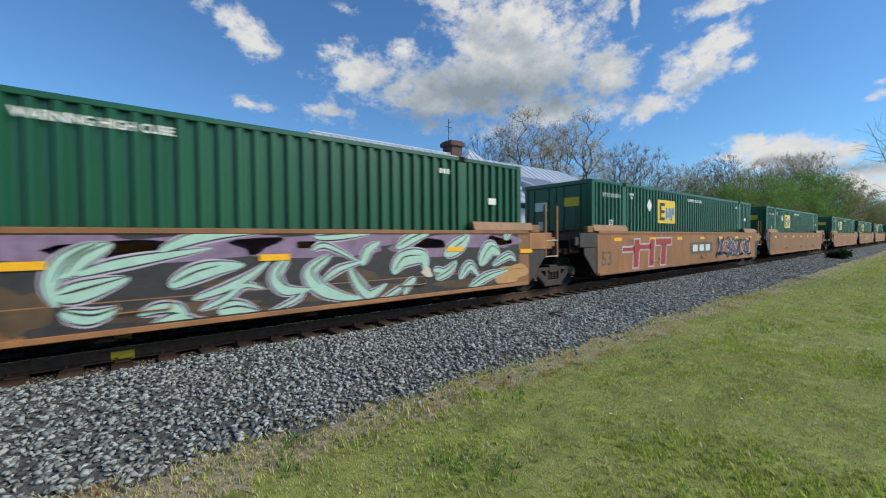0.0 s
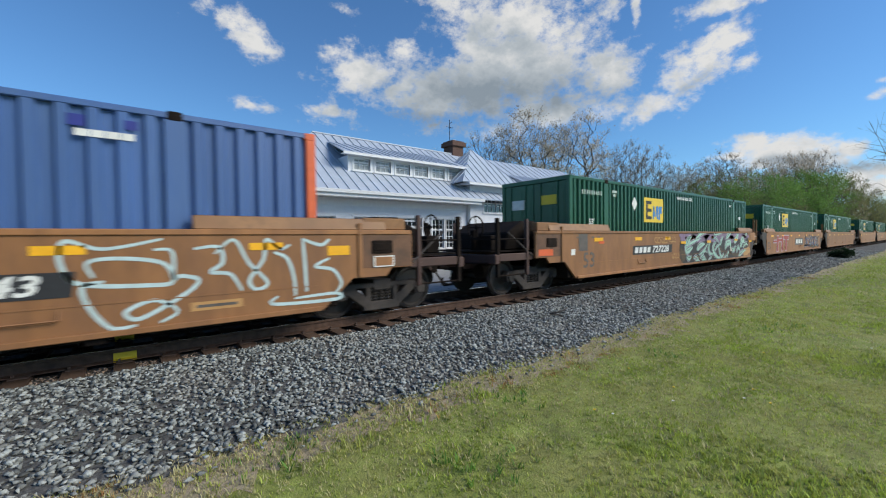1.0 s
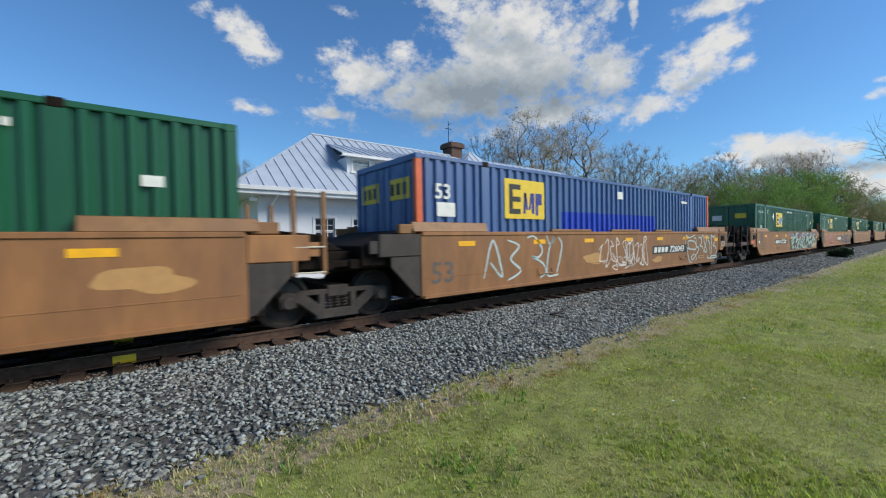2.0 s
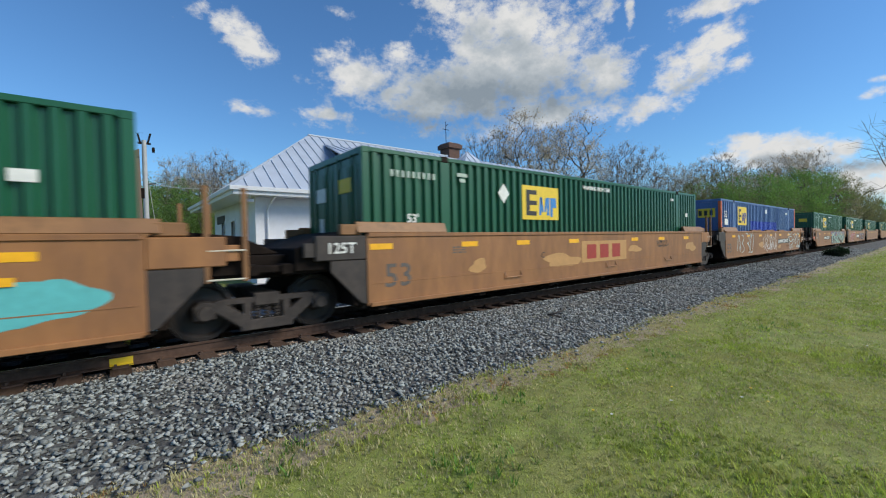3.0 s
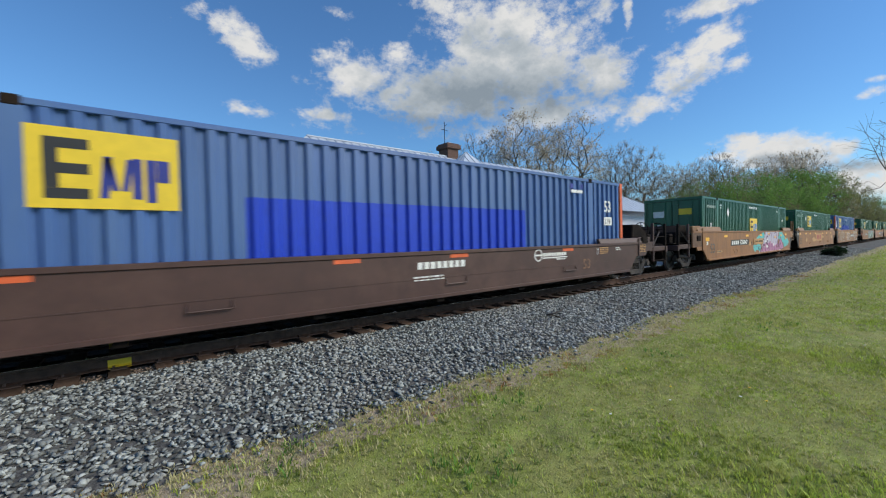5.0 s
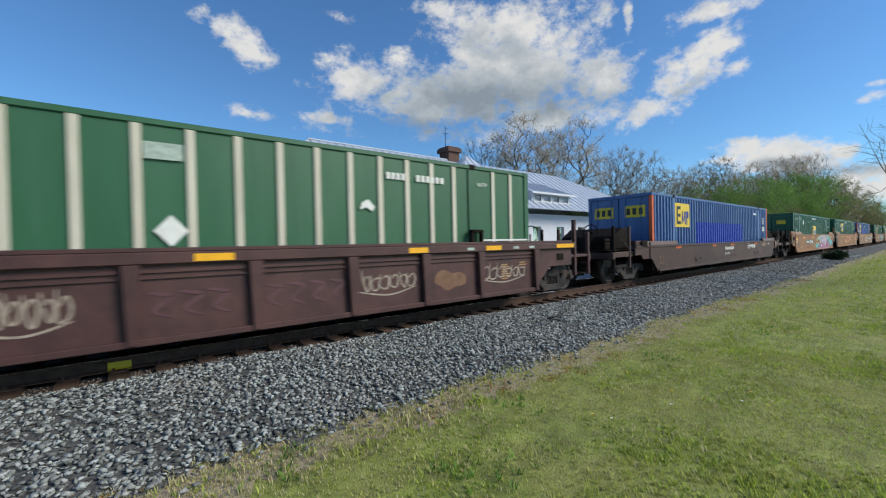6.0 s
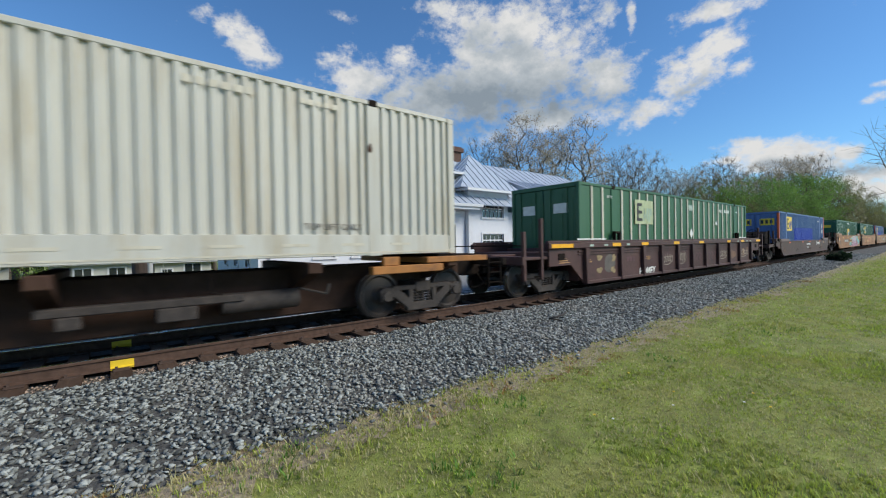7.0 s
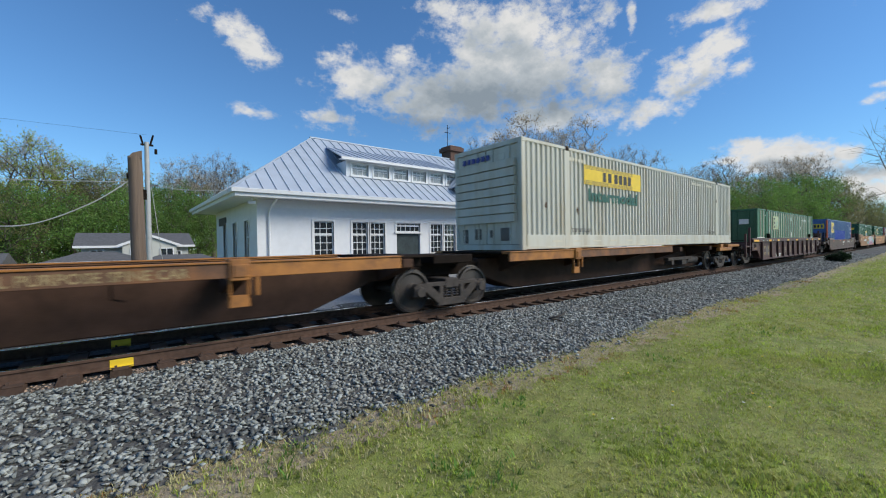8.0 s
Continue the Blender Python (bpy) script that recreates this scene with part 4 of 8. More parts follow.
# the plain middle unit, kept clean for the rest of the train
w_mid = well_car("tan painted well car unit with a pale sign panel", m_tan, "joint", "joint")
side_marks(w_mid, xs=(-7.82, -5.6, -3.8, -1.6, 2.0, 4.1, 6.4))
big53(w_mid, -7.78, 0.64)
words("load_mark", "125T", 0.26, m_lettwhite, w_mid, -8.88, 1.30, -1.503, "white lettering on the dark end", bold=0.004)
data_marks(w_mid, -6.1, 1.32, 3, 0.4, m_lettgrey)
part("sign_panel", Shape().plate(-1.22, 1.40, 0.76, 1.38, SIDE - 0.001, 0.004), m_patch, w_mid, "pale panel with red bars")
for k in range(3):
    part("sign_bar", Shape().plate(-0.95 + 0.72 * k, -0.45 + 0.72 * k, 0.86, 1.28, SIDE - 0.006, 0.003), m_lettred, w_mid)
for x0, x1, z0, z1 in ((-3.0, -1.3, 0.70, 1.05), (1.6, 2.4, 0.95, 1.2), (6.4, 7.4, 0.85, 1.2), (-5.6, -5.1, 0.75, 1.05)):
    part("paint_patch", blot(Shape(), (x0 + x1) / 2, (z0 + z1) / 2, (x1 - x0) / 2, (z1 - z0) / 2, SIDE - 0.003, round(x0 * 10)), m_patch, w_mid, "fresh paint patch")
scribble(w_mid, 3.7, 1.08, 0.95, 0.25, m_blackspray, 3, 4, 0.03)
words("unit_letter", "C", 0.22, m_lettblack, w_mid, -3.1, 0.98, SIDE - 0.003)

# G0: mint and black piece behind a long number panel
number_panel(w_tail, -4.82, 0.86, "727228")
for x0, x1, s in ((-3.2, -2.2, 1), (-2.3, -1.4, 2), (-1.75, -1.1, 3)):
    scribble(w_tail, x0, 1.22 if s < 3 else 0.6, x1 - x0, 0.22, m_patch, s, 4, 0.03)
part("painted_field", Shape().prism([(-0.62, 0.335), (7.55, 0.335), (7.75, 0.8), (7.7, 1.57), (-0.45, 1.57), (-0.95, 1.3), (-1.05, 0.95), (-0.9, 0.6)], SIDE - 0.0045, SIDE), m_blackspray, w_tail, "black and brown sprayed background")
for x, z, rx, rz, s in ((-0.2, 1.42, 0.9, 0.2, 9), (0.9, 1.38, 1.1, 0.2, 1), (3.0, 1.40, 1.6, 0.20, 2), (4.9, 1.3, 0.7, 0.2, 12), (6.0, 1.42, 1.2, 0.18, 3), (7.2, 1.4, 0.5, 0.16, 4)):
    part("painted_haze", blot(Shape(), x, z, rx, rz, SIDE - 0.006, s, clip=(0.41, 1.56)), m_violet, w_tail, "violet sprayed haze")
for x, z, rx, rz, s in ((0.9, 0.50, 1.2, 0.12, 5), (3.6, 0.52, 1.4, 0.10, 6), (-0.75, 0.7, 0.25, 0.3, 7), (6.2, 0.52, 0.9, 0.11, 8), (1.4, 0.85, 0.4, 0.06, 10), (3.4, 0.85, 0.4, 0.12, 11)):
    part("painted_haze", blot(Shape(), x, z, rx, rz, SIDE - 0.006, s, clip=(0.41, 1.56)), m_browngap, w_tail, "brown gap in the spray paint")
# letters as pairs of a spine and a width
FIRST_LETTER = [
    ([(-0.39, 1.06), (-0.22, 1.28), (0.1, 1.45)], 0.31),
    ([(-0.43, 0.82), (-0.17, 0.89), (0.25, 1.01)], 0.3),
    ([(-0.4, 0.64), (-0.13, 0.56), (0.15, 0.65)], 0.22),
    ([(-0.03, 1.46), (-0.34, 1.25), (-0.47, 0.98), (-0.43, 0.71)], 0.22),
    ([(-0.25, 1.08), (0.09, 1.18), (0.56, 1.27), (1.18, 1.37)], 0.15),
]
SECOND_LETTER = [
    ([(0.56, 1.34), (0.94, 1.5), (1.36, 1.58), (1.94, 1.61)], 0.18),
    ([(0.66, 0.87), (0.93, 1.01), (1.24, 1.09), (1.59, 1.11)], 0.29),
    ([(0.92, 0.67), (1.34, 0.79), (1.65, 0.94), (1.95, 1.16)], 0.13),
    ([(0.33, 0.53), (0.55, 0.59), (0.76, 0.56), (0.86, 0.4)], 0.16),
    ([(0.44, 0.35), (0.72, 0.44), (0.95, 0.36), (1.2, 0.35)], 0.15),
    ([(1.23, 0.46), (1.48, 0.48), (1.81, 0.36)], 0.3),
    ([(1, 0.51), (1.34, 0.65), (1.58, 0.81), (1.88, 0.73)], 0.1),
]
THIRD_LETTER = [
    ([(2.24, 1.21), (2.03, 0.93), (2.17, 0.69), (2.58, 0.67)], 0.23),
    ([(2.49, 0.66), (2.3, 0.51), (1.87, 0.36)], 0.07),
    ([(2.93, 1.21), (2.57, 0.95), (2.72, 0.68), (3.07, 0.51), (3.49, 0.43)], 0.28),
    ([(2.59, 1.29), (2.86, 1.37), (3.5, 1.05)], 0.09),
    ([(2.79, 0.79), (3.07, 0.97), (3.56, 1.09)], 0.11),
    ([(3.26, 0.98), (3.46, 0.66), (3.66, 0.48), (4.01, 0.65)], 0.23),
    ([(3.5, 1.01), (3.62, 1.26), (3.87, 1.43)], 0.18),
    ([(2.64, 1.52), (3.08, 1.55), (3.74, 1.59)], 0.19),
]
FOURTH_LETTER = [
    ([(4.14, 0.82), (4.36, 1.08), (4.84, 1.11), (4.89, 0.81)], 0.38),
    ([(4.21, 1.3), (4.6, 1.49), (5.02, 1.6)], 0.25),
    ([(4.66, 0.71), (4.48, 0.58), (4.38, 0.36)], 0.16),
    ([(3.81, 0.32), (4.2, 0.49), (4.48, 0.64)], 0.09),
    ([(5.37, 1.13), (5.8, 1.33), (6.09, 1.55)], 0.39),
    ([(5.15, 0.65), (5.52, 0.82), (5.73, 1)], 0.21),
    ([(5.08, 0.84), (5.45, 0.8)], 0.12),
]
FIFTH_LETTER = [
    ([(5.79, 0.61), (6.09, 0.88), (6.36, 0.64)], 0.25),
    ([(6.39, 0.87), (6.72, 1.24), (7.05, 1.1)], 0.44),
    ([(6.05, 0.37), (6.6, 0.6), (7.32, 0.72)], 0.23),
    ([(6.79, 0.85), (7.36, 1.06), (7.6, 0.92)], 0.19),
    ([(7.21, 1.43), (7.49, 1.79)], 0.22),
]
for k, (p, wide) in enumerate(FIRST_LETTER + SECOND_LETTER + THIRD_LETTER + FOURTH_LETTER + FIFTH_LETTER):
    wide *= 0.74
    part("letter_halo", swash(p, wide + 0.10, SIDE - 0.0075 - 0.0001 * k), m_lilac, w_tail)
    part("letter_edge", swash(p, wide + 0.045, SIDE - 0.0125 - 0.0001 * k), m_blackspray, w_tail)
    part("letter_fill", swash(p, wide, SIDE - 0.0175 - 0.0001 * k), m_mint, w_tail, "mint green spray fill")
    if wide > 0.14:
        part("inner_line", swash([(x + 0.03, z + wide * 0.16) for x, z in p[:3]], 0.028, SIDE - 0.0215), m_blackspray, w_tail)
for x0, z0 in ((-0.95, 1.16), (1.8, 1.16), (5.45, 1.2), (7.75, 1.1)):
    part("reflector", Shape().plate(x0, x0 + 0.45, z0, z0 + 0.10, SIDE - 0.0245, 0.004), m_yellow, w_tail, "yellow reflective stripe")
part("painted_haze", blot(Shape(), 7.46, 0.61, 0.55, 0.24, SIDE - 0.0062, 31, clip=(0.41, 1.56)), m_patch, w_tail, "peach sprayed patch")
part("yellow_fill", blot(Shape(), 4.93, 0.81, 0.13, 0.10, SIDE - 0.0222, 33), m_cream, w_tail, "cream spray highlight")

ride(w_joint, C_G0 + PITCH)
ride(g_box, C_G0 + PITCH, FLOOR)
ride(w_tail, C_G0)
spare(g_box, C_G0, FLOOR)
spare(w_head, C_G0 + 2 * PITCH)
spare(g_box, C_G0 + 2 * PITCH, FLOOR)

# clean tail units for the far end
w_tail2 = well_car("tan painted well car unit with a coupler at its tail", m_tan, "joint", "coupled")
side_marks(w_tail2, xs=(-5.6, -3.0, -1.0, 1.2, 3.6, 6.2))
part("reflector", Shape().plate(-8.36, -7.89, 1.20, 1.36, SIDE, 0.005), m_yellow, w_tail2, "yellow reflective panel")
big53(w_tail2, -7.78, 0.62)
x = C_G0 + 2 * PITCH
for k in range(5):
    x += 23.5
    if k == 0:
        ride(w_tail2, x)
    else:
        spare(w_tail2, x)
    spare(g_box, x, FLOOR)
    x += PITCH
    spare(w_mid, x)
    spare(g_box, x, FLOOR)
    x += PITCH
    spare(w_head, x)
    spare(g_box, x, FLOOR)

# B1: blue box, silver tags
b_box = blue_box("faded blue corrugated container with orange end posts", (-2.95, 2.90, 1.22, 1.86), (-5.46, 1.62, 1.54, 0.98))
ride(b_box, C_B1, FLOOR)
ride(w_head, C_B1)
number_panel(w_head, 1.95, 0.84, "726043", 3.05)
part("notice_panel", Shape().plate(6.2, 6.85, 0.52, 0.64, SIDE, 0.004), m_patch, w_head, "pale notice panel with small print")
part("notice_print", Shape().plate(6.27, 6.78, 0.56, 0.60, SIDE - 0.004, 0.002), m_lettgrey, w_head)
part("reflector", Shape().plate(8.17, 8.56, 1.22, 1.38, SIDE, 0.005), m_yellow, w_head, "yellow reflective panel")
part("data_panel", Shape().plate(9.02, 9.45, 0.98, 1.18, SIDE - 0.02, 0.004), m_lettwhite, w_head, "white framed data panel")
part("data_panel_inset", Shape().plate(9.05, 9.42, 1.0, 1.16, SIDE - 0.024, 0.002), m_tan, w_head)
words("unit_letter", "B", 0.22, m_lettblack, w_head, 1.45, 0.95, SIDE - 0.003)
TAGS = [
    [(5.9, 1.52), (5.3, 1.40), (4.95, 1.50), (4.92, 1.2), (5.1, 0.98), (5.75, 0.92), (6.0, 0.95), (5.9, 1.2), (5.45, 1.28), (5.15, 1.24), (5.2, 1.05)],
    [(5.6, 0.42), (5.35, 0.42), (5.15, 0.7), (5.1, 0.95), (5.3, 1.0)],
    [(5.85, 0.42), (6.05, 0.55), (5.8, 0.72), (5.5, 0.6), (5.65, 0.5), (6.15, 0.78), (6.3, 0.95), (6.1, 1.02), (6.02, 1.0), (6.0, 1.35), (5.8, 1.38)],
    [(6.25, 1.38), (6.55, 1.4), (6.6, 1.18), (6.45, 1.05), (6.7, 1.0), (6.85, 0.75)],
    [(6.5, 1.3), (6.75, 1.5), (6.95, 1.15), (7.2, 0.85), (7.05, 0.75), (6.95, 0.9), (7.15, 1.2), (7.2, 1.5), (7.4, 1.35), (7.55, 1.42)],
    [(7.3, 1.3), (7.5, 1.2), (7.6, 0.9), (7.62, 0.6)],
    [(7.75, 1.52), (7.78, 1.1), (7.8, 0.65)],
    [(7.75, 1.5), (8.05, 1.4), (8.2, 1.5)],
    [(8.2, 1.18), (7.95, 1.05), (8.25, 0.98), (8.4, 0.75), (8.3, 0.6)],
    [(7.35, 0.62), (7.3, 0.5), (8.3, 0.48), (8.3, 0.58), (7.6, 0.56)],
    [(-4.9, 1.50), (-4.6, 1.52), (-4.3, 1.2), (-4.45, 1.0), (-4.7, 1.02), (-4.3, 0.85), (-4.15, 0.6), (-4.4, 0.48)],
    [(-4.1, 1.55), (-3.95, 1.3), (-3.7, 1.55), (-4.0, 1.2), (-4.1, 0.55), (-3.75, 0.5), (-3.6, 0.52)],
    [(-3.6, 1.5), (-3.45, 1.3), (-3.55, 0.9), (-3.7, 0.55)],
    [(-5.6, 1.45), (-5.2, 1.3), (-5.5, 1.0), (-5.15, 0.7), (-5.6, 0.5)],
    [(-6.4, 0.6), (-6.1, 1.45), (-5.8, 0.6), (-6.2, 0.95)],
]
lines(w_head, "tag_line", m_silver, TAGS, 0.055, SIDE - 0.006, "pale blue sprayed line")
scribble(w_head, -1.6, 0.55, 2.1, 0.9, m_white_line, 12, 6, 0.04)
scribble(w_head, 0.3, 0.5, 1.3, 0.95, m_white_line, 14, 4, 0.045)
scribble(w_head, -0.9, 0.45, 1.6, 0.5, m_white_line, 15, 4, 0.03)
for x0, x1, z0, z1 in ((-2.44, -1.29, 0.72, 1.0), (2.0, 2.8, 0.55, 0.75)):
    part("paint_patch", blot(Shape(), (x0 + x1) / 2, (z0 + z1) / 2, (x1 - x0) / 2, (z1 - z0) / 2, SIDE - 0.003, round(x0 * 10)), m_patch, w_head, "fresh paint patch")
for x0, x1 in ((-3.9, -2.0), (-0.85, 1.0), (2.2, 3.6)):
    part("rub_strip", Shape().box(x0, x1, -1.53, -1.43, 1.65, 1.72), m_tan_cap, w_head, "worn yellow rub strip", bevel=0.012)

# U2 and G3
ride(w_mid, C_U2)
spare(g_box, C_U2, FLOOR)
w_pink = well_car("tan painted well car unit with a pink and turquoise spray piece", m_tan, "joint", "coupled")
side_marks(w_pink, xs=(-5.6, -2.05, 0.7, 6.9))
part("reflector", Shape().plate(-8.36, -7.89, 1.20, 1.36, SIDE, 0.005), m_yellow, w_pink, "yellow reflective panel")
part("notice", Shape().plate(-8.22, -8.05, 1.02, 1.18, SIDE, 0.004), m_lettwhite, w_pink)
big53(w_pink, -7.78, 0.64)
number_panel(w_pink, -4.85, 0.90, "726043", 3.10)
part("notice_panel", Shape().plate(-6.93, -6.16, 0.63, 0.74, SIDE, 0.004), m_patch, w_pink, "pale notice panel with small print")
part("notice_print", Shape().plate(-6.85, -6.25, 0.665, 0.705, SIDE - 0.004, 0.002), m_lettgrey, w_pink)
words("unit_letter", "A", 0.36, m_lettblack, w_pink, -1.36, 0.84, SIDE - 0.003)
part("paint_patch", blot(Shape(), -1.55, 0.95, 0.2, 0.12, SIDE - 0.002, 3), m_patch, w_pink)
TEAL_CLOUDS = [(-0.62, 0.68, 0.26, 0.2), (-0.17, 0.69, 0.43, 0.16), (0.32, 0.7, 0.395, 0.205), (0.1, 1.24, 0.315, 0.115), (0.46, 1.31, 0.205, 0.1), (1.21, 1.34, 0.455, 0.225), (5.48, 1.31, 0.675, 0.235), (6.06, 1.13, 0.695, 0.3), (6.69, 0.91, 0.795, 0.31), (7.22, 0.85, 0.47, 0.25)]
for k, (x, z, rx, rz) in enumerate(TEAL_CLOUDS):
    part("spray_cloud", blot(Shape(), x, z, rx, rz, SIDE - 0.002 - 0.0002 * k, k + 40, clip=(0.41, 1.57)), m_teal, w_pink, "turquoise sprayed cloud")
PIECE = [(0.31, 0.33), (0.69, 0.59), (1.1, 0.87), (1.12, 1.04), (1.38, 1.1), (1.5, 1.36), (1.68, 1.62), (2.68, 1.63), (4.89, 1.55), (4.74, 1.16), (4.65, 0.81), (4.8, 0.69), (5.05, 0.95), (5.31, 1.17), (5.64, 1.01), (6.11, 0.59), (5.94, 0.46), (5.18, 0.42), (4.48, 0.31), (2.76, 0.26), (1.62, 0.29), (0.85, 0.3)]
UPPER = [(1.11, 0.87), (1.12, 1.04), (1.38, 1.09), (1.51, 1.35), (1.69, 1.61), (2.68, 1.62), (4.88, 1.54), (4.73, 1.16), (4.42, 0.83), (3.87, 0.7), (3.3, 0.88), (2.78, 1.02), (2.29, 0.89), (1.85, 1), (1.48, 0.81)]
mx, mz = sum(x for x, z in PIECE) / len(PIECE), 1.0
part("letter_halo", Shape().prism([(mx + (x - mx) * 1.022, min(1.585, max(0.40, mz + (z - mz) * 1.06))) for x, z in PIECE], SIDE - 0.0055, SIDE - 0.005), m_white_line, w_pink, "pale spray halo")
part("letter_fill", Shape().prism([(x, min(1.58, max(0.41, z))) for x, z in PIECE], SIDE - 0.009, SIDE - 0.0085), m_pink, w_pink, "pink spray fill")
part("letter_fill", Shape().prism([(x, min(1.58, z)) for x, z in UPPER], SIDE - 0.0105, SIDE - 0.010), m_lilac, w_pink, "lilac spray fill")
PLUM_LINES = [
    ([(0.43, 0.37), (0.73, 0.58), (1.11, 0.85)], 0.06),
    ([(1.13, 1.08), (1.29, 1.16), (1.51, 1.08), (1.53, 1.32), (1.7, 1.59)], 0.05),
    ([(0.92, 0.45), (1.2, 0.76), (1.36, 0.83), (1.53, 0.6), (1.68, 0.32)], 0.12),
    ([(1.68, 0.95), (2.07, 0.87), (2.31, 0.68), (2.15, 0.54)], 0.14),
    ([(2.25, 1.29), (1.95, 1.29), (1.92, 1.09), (2.25, 1.01)], 0.12),
    ([(2.27, 1.56), (2.47, 1.34), (2.8, 1.51), (3.08, 1.44), (2.99, 1.16)], 0.05),
    ([(2.54, 1.06), (2.6, 0.72), (2.56, 0.34)], 0.07),
    ([(2.96, 1.14), (3.06, 0.79), (3.22, 0.61), (3.12, 0.32)], 0.08),
]
PLUM_EDGES = [
    ([(3.51, 1.18), (3.77, 1.48), (4.2, 1.54), (4.32, 1.34), (4.18, 0.94), (4.27, 0.57), (4.21, 0.27)], 0.06),
    ([(3.44, 0.96), (3.58, 0.72), (3.73, 0.55), (3.65, 0.27)], 0.12),
    ([(4.82, 1.48), (4.6, 0.98), (4.68, 0.7), (4.94, 0.84), (5.31, 1.18), (5.61, 1.04), (6.11, 0.61), (5.94, 0.46), (5.29, 0.46)], 0.07),
    ([(4.87, 0.31), (5.15, 0.73), (5.37, 0.82), (5.59, 0.57)], 0.1),
]
for k, (p, wide) in enumerate(PLUM_LINES + PLUM_EDGES):
    part("letter_edge", stroke(Shape(), p, wide, SIDE - 0.0122 - 0.0001 * k, 0.4), m_plum, w_pink, "plum spray outline")
for k, (x, z, rx, rz) in enumerate(((1.97, 0.7, 0.22, 0.09), (2.05, 1.13, 0.145, 0.06), (2.98, 0.9, 0.05, 0.12), (3.58, 0.76, 0.115, 0.125), (1.29, 0.7, 0.095, 0.035))):
    part("letter_hollow", blot(Shape(), x, z, rx, rz, SIDE - 0.0142, k + 60, rough=0.1), m_white_line, w_pink, "cream spray highlight")
part("paint_patch", Shape().plate(1.41, 1.85, 0.96, 1.06, SIDE - 0.0142, 0.001), m_lettwhite, w_pink, "small white sprayed bar")
part("load_panel", Shape().plate(-0.87, 1.12, 0.88, 1.20, SIDE - 0.0165, 0.004), m_patch, w_pink, "tan stencil panel")
words("load_text", "LD LMT", 0.12, m_lettblack, w_pink, -0.45, 1.0, SIDE - 0.0215)
bar_marks("load_figure", w_pink, 0.12, 1.0, 0.85, 0.085, m_lettblack, SIDE - 0.0205, 9, 0.3)
ring = Shape()
for i in range(20):
    a0, a1 = 2 * math.pi * i / 20, 2 * math.pi * (i + 1) / 20
    ring.tube((-0.69 + 0.12 * math.cos(a0), SIDE - 0.021, 1.04 + 0.12 * math.sin(a0)), (-0.69 + 0.12 * math.cos(a1), SIDE - 0.021, 1.04 + 0.12 * math.sin(a1)), 0.007, n=4, caps=False)
part("stencil_ring", ring, m_lettgrey, w_pink)
for x, z, mm in ((2.35, 1.47, m_yellow), (3.95, 1.25, m_yellow), (5.5, 1.33, m_yellow), (6.75, 1.12, m_yellow)):
    part("reflector", Shape().plate(x - 0.2, x + 0.2, z - 0.05, z + 0.05, SIDE - 0.017, 0.004), mm, w_pink, "yellow reflective stripe")
ride(w_pink, C_G3)
g_box2 = green_box(sign=(-0.68, 1.05, 1.5, 0.96), diamond=-4.5)
ride(g_box2, C_G3, FLOOR)


# ---- B4: brown well car with low sides and a blue box ----
w_brown = well_car("dark brown well car with low sides and white markings", m_brown, "coupled", "coupled", 1.25, 1.43, m_cap=m_brown)
ride(w_brown, C_B4)
b_box2 = blue_box("faded blue corrugated container with white size figures", (-3.6, 3.02, 0.90, 1.86), (-6.0, 1.62, 1.5, 0.98), True)
ride(b_box2, C_B4, FLOOR)
ring = Shape()
for i in range(24):
    a0, a1 = 2 * math.pi * i / 24, 2 * math.pi * (i + 1) / 24
    ring.prism([(3.22 + 0.13 * math.cos(a0), 1.05 + 0.13 * math.sin(a0)), (3.22 + 0.16 * math.cos(a0), 1.05 + 0.16 * math.sin(a0)), (3.22 + 0.16 * math.cos(a1), 1.05 + 0.16 * math.sin(a1)), (3.22 + 0.13 * math.cos(a1), 1.05 + 0.13 * math.sin(a1))], SIDE - 0.003, SIDE)
part("company_ring", ring, m_lettwhite, w_brown, "white ring emblem")
part("company_bar", Shape().plate(3.10, 3.40, 1.03, 1.07, SIDE, 0.003), m_lettwhite, w_brown)
part("company_line", Shape().plate(3.40, 4.5, 0.955, 0.985, SIDE, 0.003), m_lettwhite, w_brown)
bar_marks("company_name", w_brown, 3.42, 1.01, 1.05, 0.09, m_lettwhite, SIDE, 9, 0.25)
bar_marks("company_subtitle", w_brown, 4.0, 0.90, 0.45, 0.04, m_lettwhite, SIDE, 4, 0.25)
big53(w_brown, 5.28, 0.58, m_ghost, 0.40)
words("size_mark", "40", 0.11, m_lettwhite, w_brown, 6.03, 1.08, SIDE - 0.003)
words("size_mark", "53", 0.11, m_lettwhite, w_brown, 6.03, 0.97, SIDE - 0.003)
data_marks(w_brown, 6.22, 1.14, 4, 0.5, m_patch)
data_marks(w_brown, 7.2, 1.12, 2, 0.3)
data_marks(w_brown, 8.75, 1.16, 5, 0.55, m_patch)
data_marks(w_brown, -0.7, 0.75, 2, 0.8)
bar_marks("number_bar", w_brown, -0.6, 0.92, 1.3, 0.14, m_lettwhite, SIDE, 8, 0.3)
for x in (-6.2, -2.1, 0.5, 4.55):
    part("orange_panel", Shape().plate(x - 0.25, x + 0.25, 1.12, 1.2, SIDE, 0.004), m_orange_end, w_brown, "faded orange stripe")
part("notice_panel", Shape().plate(7.35, 7.75, 0.5, 0.75, SIDE, 0.003), m_brown, w_brown)
big53(w_brown, -8.0, 0.58, m_ghost, 0.40)


